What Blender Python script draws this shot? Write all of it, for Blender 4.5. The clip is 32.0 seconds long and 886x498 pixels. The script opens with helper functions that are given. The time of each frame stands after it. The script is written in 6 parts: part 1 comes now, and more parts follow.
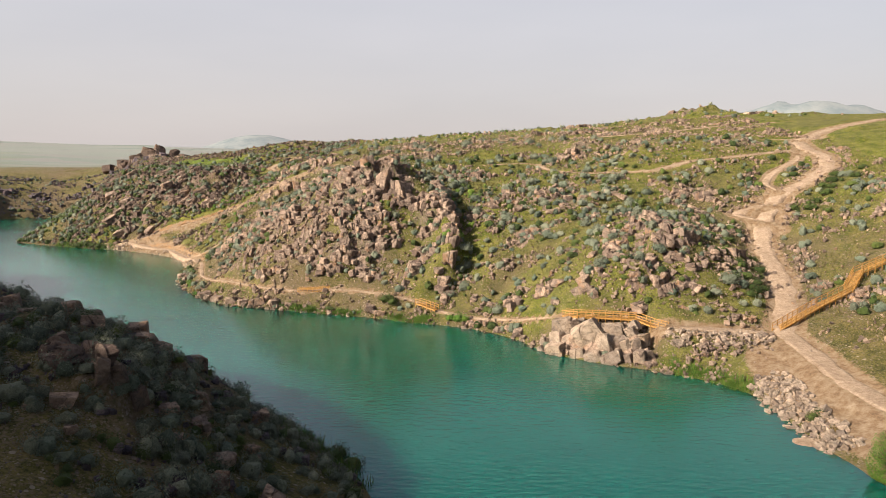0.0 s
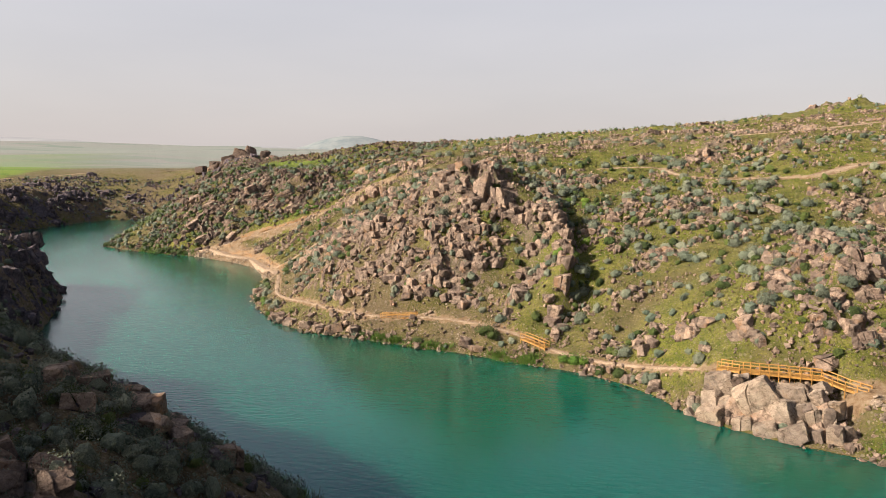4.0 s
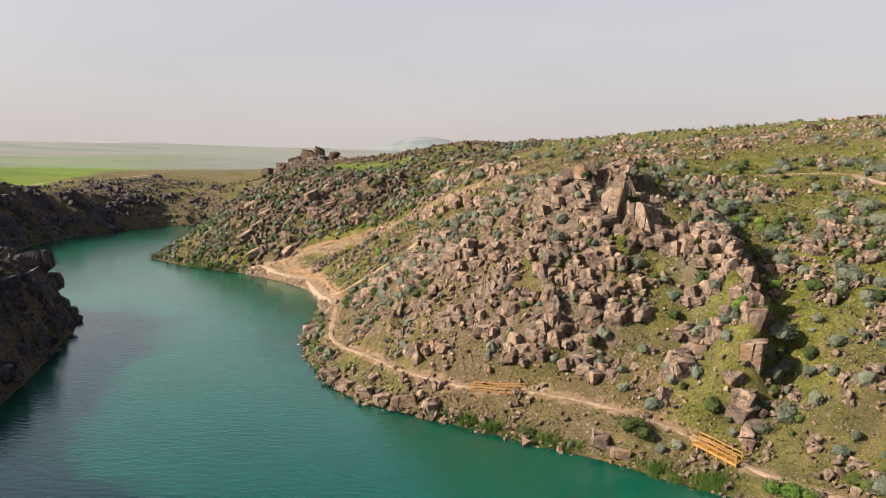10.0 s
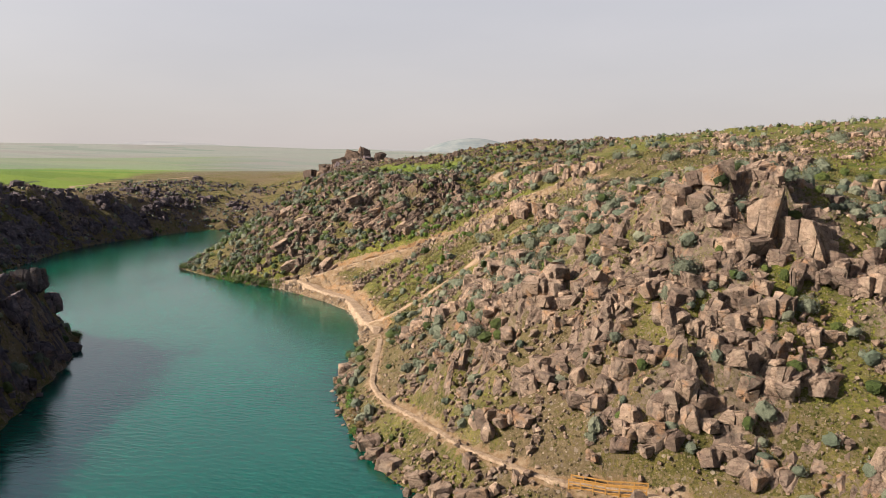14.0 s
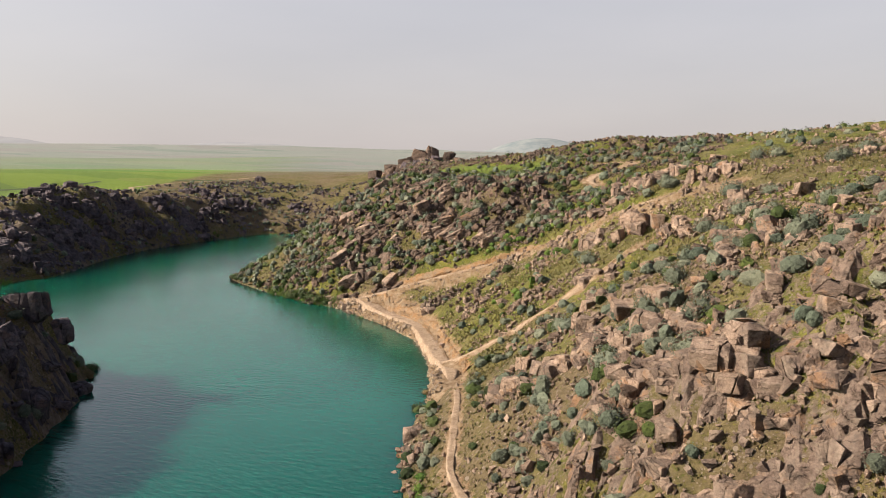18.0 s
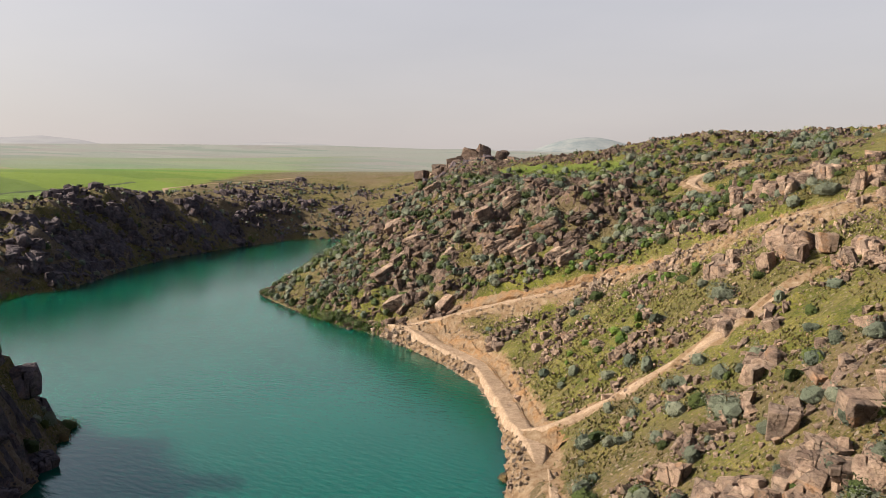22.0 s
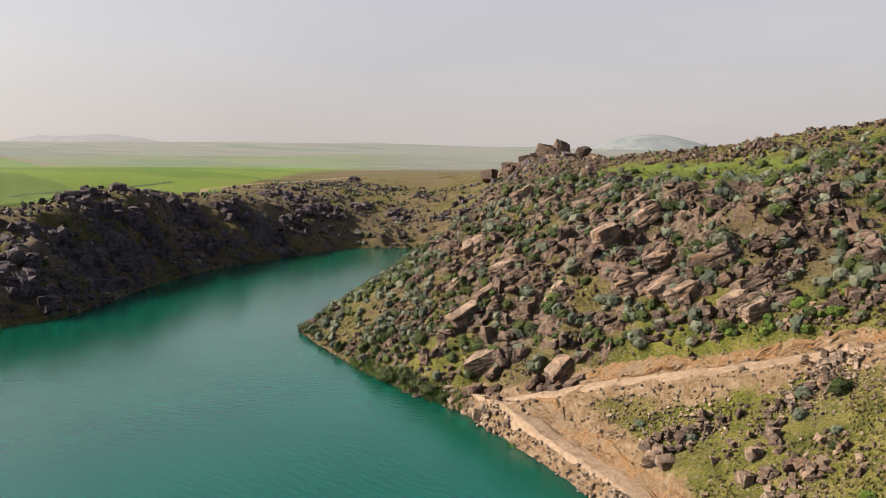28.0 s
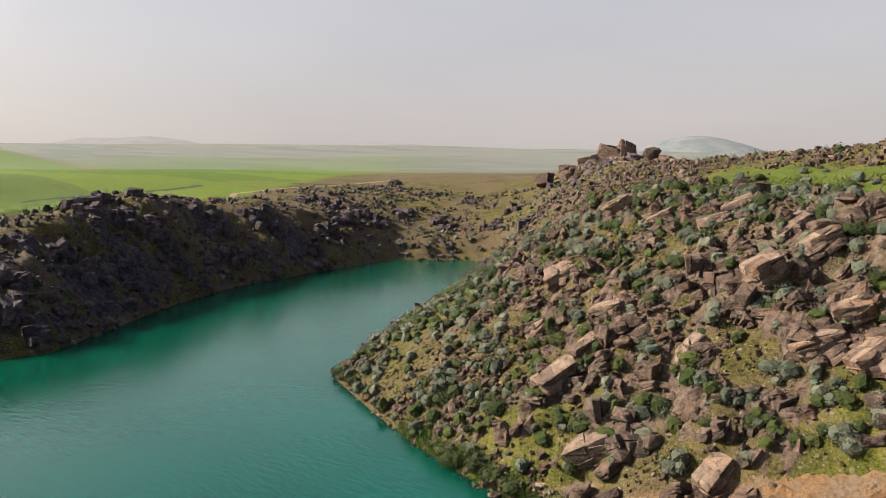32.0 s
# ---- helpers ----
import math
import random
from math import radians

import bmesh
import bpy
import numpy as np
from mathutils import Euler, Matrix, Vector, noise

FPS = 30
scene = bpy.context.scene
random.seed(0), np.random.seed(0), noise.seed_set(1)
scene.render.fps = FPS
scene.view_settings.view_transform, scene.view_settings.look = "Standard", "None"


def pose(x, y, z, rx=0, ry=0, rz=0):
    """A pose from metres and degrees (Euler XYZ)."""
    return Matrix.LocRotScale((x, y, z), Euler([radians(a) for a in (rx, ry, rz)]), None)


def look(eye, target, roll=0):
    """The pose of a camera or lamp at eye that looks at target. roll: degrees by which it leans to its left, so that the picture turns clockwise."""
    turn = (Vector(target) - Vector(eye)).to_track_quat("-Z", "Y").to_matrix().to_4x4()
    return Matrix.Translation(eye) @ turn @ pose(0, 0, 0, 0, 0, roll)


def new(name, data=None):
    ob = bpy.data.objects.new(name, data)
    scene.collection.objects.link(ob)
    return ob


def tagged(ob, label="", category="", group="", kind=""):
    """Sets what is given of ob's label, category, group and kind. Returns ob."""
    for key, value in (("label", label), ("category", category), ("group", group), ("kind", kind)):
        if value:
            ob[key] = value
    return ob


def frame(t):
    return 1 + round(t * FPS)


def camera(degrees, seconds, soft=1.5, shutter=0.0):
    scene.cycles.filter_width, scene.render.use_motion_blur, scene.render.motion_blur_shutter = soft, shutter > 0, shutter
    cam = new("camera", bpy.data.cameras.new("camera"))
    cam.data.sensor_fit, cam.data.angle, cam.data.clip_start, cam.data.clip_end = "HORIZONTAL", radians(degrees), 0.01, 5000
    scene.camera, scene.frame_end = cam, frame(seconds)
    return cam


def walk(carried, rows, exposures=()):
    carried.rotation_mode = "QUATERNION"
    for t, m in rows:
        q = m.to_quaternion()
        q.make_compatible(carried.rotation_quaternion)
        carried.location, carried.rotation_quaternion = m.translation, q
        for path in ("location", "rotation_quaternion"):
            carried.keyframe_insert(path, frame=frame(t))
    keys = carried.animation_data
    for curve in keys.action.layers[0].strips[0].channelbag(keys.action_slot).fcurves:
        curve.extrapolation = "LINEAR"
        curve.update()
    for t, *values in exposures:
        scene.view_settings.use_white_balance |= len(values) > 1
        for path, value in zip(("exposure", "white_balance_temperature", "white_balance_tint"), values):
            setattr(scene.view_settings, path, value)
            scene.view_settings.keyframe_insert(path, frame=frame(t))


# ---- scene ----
cam = camera(64.1, 32.0, soft=0.4)
METRES, EYE, TILT, LEAN, TURN = 230.0, 32.5, -7.0, 0.0, 0.0
ROWS = [
    (0.0, 0.0, 0.0, 0.0, 0.0, 0.0, -0.0),
    (0.5, -0.0014, 0.0135, 0.0022, 1.2, -0.0, -0.11),
    (1.0, -0.0031, 0.0279, 0.0046, 2.45, -0.01, -0.24),
    (1.5, -0.0049, 0.0415, 0.0068, 3.58, -0.01, -0.35),
    (2.0, -0.0069, 0.0552, 0.009, 4.66, -0.02, -0.47),
    (2.5, -0.009, 0.0692, 0.011, 5.58, -0.02, -0.59),
    (3.0, -0.0114, 0.0825, 0.013, 6.17, -0.03, -0.69),
    (3.5, -0.0141, 0.0967, 0.0149, 6.68, -0.03, -0.79),
    (5.5, -0.0283, 0.1558, 0.0229, 8.65, -0.01, -1.1),
    (6.0, -0.032, 0.1695, 0.0247, 9.07, -0.0, -1.17),
    (6.5, -0.036, 0.1841, 0.0265, 9.52, 0.0, -1.25),
    (7.0, -0.0401, 0.1989, 0.0283, 9.97, 0.02, -1.32),
    (7.5, -0.0445, 0.2134, 0.0305, 10.46, 0.01, -1.38),
    (8.0, -0.0492, 0.229, 0.0323, 11.01, 0.02, -1.46),
    (8.5, -0.0537, 0.2437, 0.0342, 11.53, 0.01, -1.53),
    (9.0, -0.0581, 0.2575, 0.036, 12.03, 0.0, -1.59),
    (9.5, -0.063, 0.2722, 0.0379, 12.52, 0.01, -1.65),
    (10.0, -0.068, 0.2868, 0.0398, 12.95, -0.02, -1.71),
    (10.5, -0.0732, 0.3013, 0.0415, 13.33, -0.03, -1.77),
    (11.0, -0.0788, 0.3164, 0.0433, 13.65, -0.01, -1.81),
    (11.5, -0.0841, 0.3307, 0.0451, 13.93, -0.01, -1.86),
    (12.0, -0.0893, 0.3441, 0.0467, 14.29, -0.0, -1.89),
    (12.5, -0.0951, 0.3594, 0.0485, 14.83, 0.0, -1.92),
    (13.0, -0.1004, 0.3729, 0.0502, 15.32, -0.0, -1.99),
    (13.5, -0.1061, 0.3871, 0.052, 15.86, -0.02, -2.02),
    (14.0, -0.1121, 0.4013, 0.0536, 16.61, -0.03, -2.1),
    (14.5, -0.1189, 0.4173, 0.0555, 17.52, -0.04, -2.21),
    (16.5, -0.1444, 0.4727, 0.0627, 20.14, -0.18, -2.49),
    (17.0, -0.1516, 0.4864, 0.0644, 20.73, -0.18, -2.58),
    (17.5, -0.1592, 0.5012, 0.0661, 21.34, -0.2, -2.67),
    (18.0, -0.1663, 0.5142, 0.0676, 21.84, -0.22, -2.76),
    (18.5, -0.174, 0.5277, 0.0695, 22.37, -0.26, -2.79),
    (19.0, -0.1819, 0.5415, 0.0712, 22.89, -0.27, -2.86),
    (19.5, -0.1898, 0.5553, 0.0729, 23.38, -0.29, -2.9),
    (20.0, -0.198, 0.5687, 0.0745, 23.83, -0.32, -2.96),
    (20.5, -0.2057, 0.5814, 0.076, 24.22, -0.35, -3.01),
    (21.0, -0.2147, 0.5954, 0.0778, 24.61, -0.37, -3.05),
    (21.5, -0.2239, 0.6096, 0.079, 24.97, -0.37, -3.12),
    (22.0, -0.232, 0.6222, 0.0807, 25.29, -0.41, -3.15),
    (22.5, -0.2411, 0.635, 0.0821, 25.57, -0.45, -3.22),
    (23.0, -0.2499, 0.6484, 0.0836, 25.87, -0.49, -3.26),
    (23.5, -0.2584, 0.6608, 0.0851, 26.11, -0.54, -3.29),
    (24.0, -0.2676, 0.6737, 0.0865, 26.36, -0.57, -3.37),
    (24.5, -0.2773, 0.6876, 0.0886, 26.64, -0.63, -3.34),
    (25.0, -0.2867, 0.7007, 0.0901, 26.87, -0.64, -3.39),
    (25.5, -0.2961, 0.7139, 0.092, 27.17, -0.69, -3.39),
    (27.5, -0.3353, 0.7655, 0.0988, 29.06, -0.79, -3.61),
    (28.0, -0.3454, 0.7781, 0.1003, 29.56, -0.82, -3.66),
    (28.5, -0.3549, 0.7903, 0.102, 30.03, -0.85, -3.7),
    (29.0, -0.3653, 0.8028, 0.1035, 30.5, -0.86, -3.73),
    (29.5, -0.3757, 0.8152, 0.1053, 30.98, -0.88, -3.8),
    (30.0, -0.3868, 0.8285, 0.107, 31.49, -0.87, -3.85),
    (30.5, -0.3976, 0.8409, 0.1084, 31.94, -0.85, -3.91),
    (31.0, -0.4076, 0.8527, 0.1101, 32.33, -0.86, -3.96),
    (31.5, -0.4187, 0.8648, 0.1116, 32.44, -0.84, -4.0),
    (32.0, -0.4301, 0.8775, 0.1133, 32.55, -0.85, -4.05),
]
walk(cam, [(t, pose(0, 0, EYE, TILT, LEAN, TURN) @ pose(METRES * x, METRES * y, METRES * z, 90 + pitch, roll, yaw)) for t, x, y, z, yaw, pitch, roll in ROWS], exposures=[(0.0, 1.43), (10.0, 1.35), (20.0, 1.30), (32.0, 1.25)])

# ---- world, sun ----
SUN_EL, SUN_AZ = 31.0, 245.0          # degrees above the horizon; clockwise from +y
world = bpy.data.worlds.new("world")
scene.world = world
world.use_nodes = True
wn, wl = world.node_tree.nodes, world.node_tree.links
wn.clear()
sky = wn.new("ShaderNodeTexSky")
sky.sky_type, sky.sun_disc = "NISHITA", False
sky.sun_elevation, sky.sun_rotation = radians(SUN_EL), radians(SUN_AZ)
sky.air_density, sky.dust_density, sky.ozone_density = 1.0, 4.0, 1.0
bg_sky = wn.new("ShaderNodeBackground")
bg_sky.inputs["Strength"].default_value = 0.013
wl.new(sky.outputs[0], bg_sky.inputs["Color"])
coord, split = wn.new("ShaderNodeTexCoord"), wn.new("ShaderNodeSeparateXYZ")
wl.new(coord.outputs["Generated"], split.inputs[0])
ramp = wn.new("ShaderNodeValToRGB")
ramp.color_ramp.elements[0].position, ramp.color_ramp.elements[0].color = 0.0, (0.270, 0.246, 0.236, 1)
ramp.color_ramp.elements[1].position, ramp.color_ramp.elements[1].color = 0.9, (0.030, 0.050, 0.100, 1)
mid = ramp.color_ramp.elements.new(0.26)
mid.color = (0.244, 0.240, 0.254, 1)
mid = ramp.color_ramp.elements.new(0.38)
mid.color = (0.205, 0.222, 0.275, 1)
mid = ramp.color_ramp.elements.new(0.52)
mid.color = (0.075, 0.098, 0.155, 1)
wl.new(split.outputs["Z"], ramp.inputs[0])
bg_haze = wn.new("ShaderNodeBackground")
bg_haze.inputs["Strength"].default_value = 0.85
veil, stretch = wn.new("ShaderNodeTexNoise"), wn.new("ShaderNodeMapping")
stretch.inputs["Scale"].default_value = (1.5, 1.5, 6.0)
wl.new(coord.outputs["Generated"], stretch.inputs[0])
wl.new(stretch.outputs[0], veil.inputs["Vector"])
veil.inputs["Scale"].default_value, veil.inputs["Detail"].default_value = 1.6, 5.0
thin = wn.new("ShaderNodeValToRGB")
thin.color_ramp.elements[0].position, thin.color_ramp.elements[0].color = 0.35, (0.965, 0.965, 0.975, 1)
thin.color_ramp.elements[1].position, thin.color_ramp.elements[1].color = 0.7, (1.04, 1.03, 1.03, 1)
wl.new(veil.outputs[0], thin.inputs[0])
cloudy = wn.new("ShaderNodeMix")
cloudy.data_type, cloudy.blend_type = "RGBA", "MULTIPLY"
cloudy.inputs[0].default_value = 1.0
wl.new(ramp.outputs[0], cloudy.inputs[6])
wl.new(thin.outputs[0], cloudy.inputs[7])
a, e = radians(SUN_AZ), radians(SUN_EL)
toward = Vector((math.sin(a) * math.cos(e), math.cos(a) * math.cos(e), math.sin(e)))
facing = wn.new("ShaderNodeVectorMath")
facing.operation = "DOT_PRODUCT"
facing.inputs[1].default_value = toward
wl.new(coord.outputs["Generated"], facing.inputs[0])
aureole = wn.new("ShaderNodeValToRGB")
aureole.color_ramp.elements[0].position, aureole.color_ramp.elements[0].color = 0.3, (0, 0, 0, 1)
aureole.color_ramp.elements[1].position, aureole.color_ramp.elements[1].color = 1.0, (2.2, 1.95, 1.6, 1)
for where, value in ((0.6, 0.04), (0.8, 0.20), (0.92, 0.65)):
    aureole.color_ramp.elements.new(where).color = (value, value * 0.93, value * 0.83, 1)
wl.new(facing.outputs["Value"], aureole.inputs[0])
bright = wn.new("ShaderNodeMix")
bright.data_type, bright.blend_type = "RGBA", "ADD"
bright.inputs[0].default_value = 1.0
wl.new(cloudy.outputs[2], bright.inputs[6])
wl.new(aureole.outputs[0], bright.inputs[7])
wl.new(bright.outputs[2], bg_haze.inputs["Color"])
both, out = wn.new("ShaderNodeAddShader"), wn.new("ShaderNodeOutputWorld")
wl.new(bg_sky.outputs[0], both.inputs[0])
wl.new(bg_haze.outputs[0], both.inputs[1])
wl.new(both.outputs[0], out.inputs["Surface"])
sun = new("sun", bpy.data.lights.new("sun", "SUN"))
sun.data.energy, sun.data.angle, sun.data.color = 5.0, radians(0.55), (1.0, 0.90, 0.77)
sun.matrix_world = look(toward * 400, (0, 0, 0))


# ---- materials ----
def material(name):
    m = bpy.data.materials.new(name)
    m.use_nodes = True
    n = m.node_tree.nodes
    return m, n, m.node_tree.links, n["Principled BSDF"]


def noise_node(n, l, scale, detail=4.0, rough=0.6, kind="ShaderNodeTexNoise"):
    c = n.new("ShaderNodeNewGeometry")
    t = n.new(kind)
    t.inputs["Scale"].default_value = scale
    if kind == "ShaderNodeTexNoise":
        t.inputs["Detail"].default_value, t.inputs["Roughness"].default_value = detail, rough
    l.new(c.outputs["Position"], t.inputs["Vector"])
    return t


def ramp_node(n, l, source, *stops):
    r = n.new("ShaderNodeValToRGB")
    r.color_ramp.elements[0].position, r.color_ramp.elements[0].color = stops[0][0], (*stops[0][1], 1)
    r.color_ramp.elements[1].position, r.color_ramp.elements[1].color = stops[-1][0], (*stops[-1][1], 1)
    for p, c in stops[1:-1]:
        r.color_ramp.elements.new(p).color = (*c, 1)
    l.new(source, r.inputs[0])
    return r.outputs[0]


def mix_node(n, l, factor, one, two, blend="MIX"):
    m = n.new("ShaderNodeMix")
    m.data_type, m.blend_type = "RGBA", blend
    for socket, value in ((m.inputs[0], factor), (m.inputs[6], one), (m.inputs[7], two)):
        if isinstance(value, bpy.types.NodeSocket):
            l.new(value, socket)
        elif isinstance(value, tuple):
            socket.default_value = (*value, 1)
        else:
            socket.default_value = value
    return m.outputs[2]


def math_node(n, l, op, one, two=0.0, clamp=False):
    m = n.new("ShaderNodeMath")
    m.operation, m.use_clamp = op, clamp
    for socket, value in ((m.inputs[0], one), (m.inputs[1], two)):
        if isinstance(value, bpy.types.NodeSocket):
            l.new(value, socket)
        else:
            socket.default_value = value
    return m.outputs[0]


def bump_node(n, l, height, strength, distance, bsdf):
    b = n.new("ShaderNodeBump")
    b.inputs["Strength"].default_value, b.inputs["Distance"].default_value = strength, distance
    l.new(height, b.inputs["Height"])
    l.new(b.outputs[0], bsdf.inputs["Normal"])
    return b


def attribute_node(n, name):
    a = n.new("ShaderNodeAttribute")
    a.attribute_name = name
    return a.outputs["Fac"]


def ground_material():
    m, n, l, b = material("ground")
    big, med, fine = noise_node(n, l, 0.035, 3), noise_node(n, l, 0.35, 5, 0.65), noise_node(n, l, 2.6, 6, 0.72)
    grass = ramp_node(n, l, med.outputs[0], (0.3, (0.036, 0.037, 0.008)), (0.5, (0.091, 0.077, 0.022)), (0.7, (0.156, 0.116, 0.048)))
    lush = ramp_node(n, l, med.outputs[0], (0.3, (0.046, 0.060, 0.007)), (0.5, (0.103, 0.106, 0.016)), (0.7, (0.174, 0.152, 0.038)))
    grass = mix_node(n, l, attribute_node(n, "lush"), grass, lush)
    blade = ramp_node(n, l, noise_node(n, l, 3.4, 5, 0.75).outputs[0], (0.36, (0.34, 0.40, 0.32)), (0.5, (0.95, 0.95, 0.92)), (0.665, (1.5, 1.45, 1.38)))
    grass = mix_node(n, l, 1.0, grass, blade, "MULTIPLY")
    soil = ramp_node(n, l, fine.outputs[0], (0.3, (0.048, 0.034, 0.017)), (0.5, (0.107, 0.077, 0.041)), (0.7, (0.170, 0.129, 0.076)))
    patches = math_node(n, l, "ADD", fine.outputs[0], big.outputs[0])
    patches = ramp_node(n, l, patches, (0.995, (0, 0, 0)), (1.17, (1, 1, 1)))
    patches = math_node(n, l, "MULTIPLY", patches, math_node(n, l, "SUBTRACT", 1.0, math_node(n, l, "MULTIPLY", attribute_node(n, "lush"), 0.7)))
    cover = mix_node(n, l, patches, grass, soil)
    cell = noise_node(n, l, 1.7, kind="ShaderNodeTexVoronoi")
    shade = n.new("ShaderNodeSeparateColor")
    l.new(cell.outputs["Color"], shade.inputs[0])
    pebble = math_node(n, l, "MULTIPLY", math_node(n, l, "LESS_THAN", cell.outputs["Distance"], math_node(n, l, "MULTIPLY", shade.outputs[0], 0.42)),
                       math_node(n, l, "GREATER_THAN", math_node(n, l, "ADD", shade.outputs[1], math_node(n, l, "MULTIPLY", med.outputs[0], 0.8)), 0.95))
    pebble = math_node(n, l, "MULTIPLY", pebble, math_node(n, l, "SUBTRACT", 1.0, math_node(n, l, "MULTIPLY", attribute_node(n, "lush"), 0.6)))
    cover = mix_node(n, l, math_node(n, l, "MULTIPLY", pebble, 0.85), cover, ramp_node(n, l, shade.outputs[2], (0.0, (0.106, 0.080, 0.062)), (1.0, (0.273, 0.217, 0.172))))
    grit = noise_node(n, l, 4.6, kind="ShaderNodeTexVoronoi")
    shade_ = n.new("ShaderNodeSeparateColor")
    l.new(grit.outputs["Color"], shade_.inputs[0])
    stone = math_node(n, l, "MULTIPLY", math_node(n, l, "LESS_THAN", grit.outputs["Distance"], math_node(n, l, "MULTIPLY", shade_.outputs[0], 0.5)),
                      math_node(n, l, "GREATER_THAN", math_node(n, l, "ADD", shade_.outputs[1], med.outputs[0]), 0.98))
    cover = mix_node(n, l, math_node(n, l, "MULTIPLY", stone, 0.8), cover, ramp_node(n, l, shade_.outputs[2], (0.0, (0.089, 0.066, 0.051)), (1.0, (0.237, 0.185, 0.142))))
    rock = ramp_node(n, l, noise_node(n, l, 1.1, 8, 0.7).outputs[0], (0.3, (0.050, 0.036, 0.028)), (0.47, (0.134, 0.097, 0.071)), (0.66, (0.204, 0.155, 0.117)))
    edge = math_node(n, l, "ADD", attribute_node(n, "rocky"), math_node(n, l, "MULTIPLY", math_node(n, l, "SUBTRACT", fine.outputs[0], 0.5), 1.1))
    stony = ramp_node(n, l, edge, (0.55, (0, 0, 0)), (0.75, (1, 1, 1)))
    cover = mix_node(n, l, stony, cover, rock)
    earth = ramp_node(n, l, noise_node(n, l, 0.8, 8, 0.75).outputs[0], (0.3, (0.096, 0.055, 0.029)), (0.46, (0.184, 0.117, 0.065)), (0.62, (0.263, 0.191, 0.125)), (0.72, (0.320, 0.251, 0.177)))
    edge = math_node(n, l, "ADD", attribute_node(n, "dirt"), math_node(n, l, "MULTIPLY", math_node(n, l, "SUBTRACT", fine.outputs[0], 0.5), 0.9))
    cover = mix_node(n, l, ramp_node(n, l, edge, (0.42, (0, 0, 0)), (0.62, (1, 1, 1))), cover, earth)
    place, lay = n.new("ShaderNodeNewGeometry"), n.new("ShaderNodeMapping")
    lay.inputs["Rotation"].default_value, lay.inputs["Scale"].default_value = (0, 0, radians(28)), (0.0045, 0.011, 0)
    l.new(place.outputs["Position"], lay.inputs[0])
    plots = n.new("ShaderNodeTexVoronoi")
    plots.distance = "CHEBYCHEV"
    plots.inputs["Scale"].default_value = 1.0
    l.new(lay.outputs[0], plots.inputs["Vector"])
    pick = n.new("ShaderNodeSeparateColor")
    l.new(plots.outputs["Color"], pick.inputs[0])
    crop = ramp_node(n, l, pick.outputs[0], (0.0, (0.068, 0.140, 0.010)), (0.35, (0.106, 0.174, 0.014)), (0.6, (0.119, 0.145, 0.027)), (0.8, (0.071, 0.128, 0.015)), (1.0, (0.128, 0.119, 0.051)))
    crop = mix_node(n, l, 1.0, crop, ramp_node(n, l, med.outputs[0], (0.3, (0.85, 0.88, 0.8)), (0.7, (1.12, 1.1, 1.1))), "MULTIPLY")
    cover = mix_node(n, l, attribute_node(n, "field"), cover, crop)
    # distance haze put into the colour: far ground turns pale grey
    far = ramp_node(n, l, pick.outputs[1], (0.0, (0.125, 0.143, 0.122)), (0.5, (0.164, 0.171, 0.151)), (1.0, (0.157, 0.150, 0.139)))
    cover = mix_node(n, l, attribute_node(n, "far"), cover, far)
    l.new(cover, b.inputs["Base Color"])
    b.inputs["Roughness"].default_value = 0.95
    b.inputs["Specular IOR Level"].default_value = 0.15
    relief = math_node(n, l, "ADD", math_node(n, l, "MULTIPLY", stone, 0.3), math_node(n, l, "MULTIPLY", pebble, 0.5))
    bump_node(n, l, math_node(n, l, "ADD", relief, math_node(n, l, "ADD", fine.outputs[0], noise_node(n, l, 9, 3).outputs[0])), 0.9, 0.35, b)
    return m


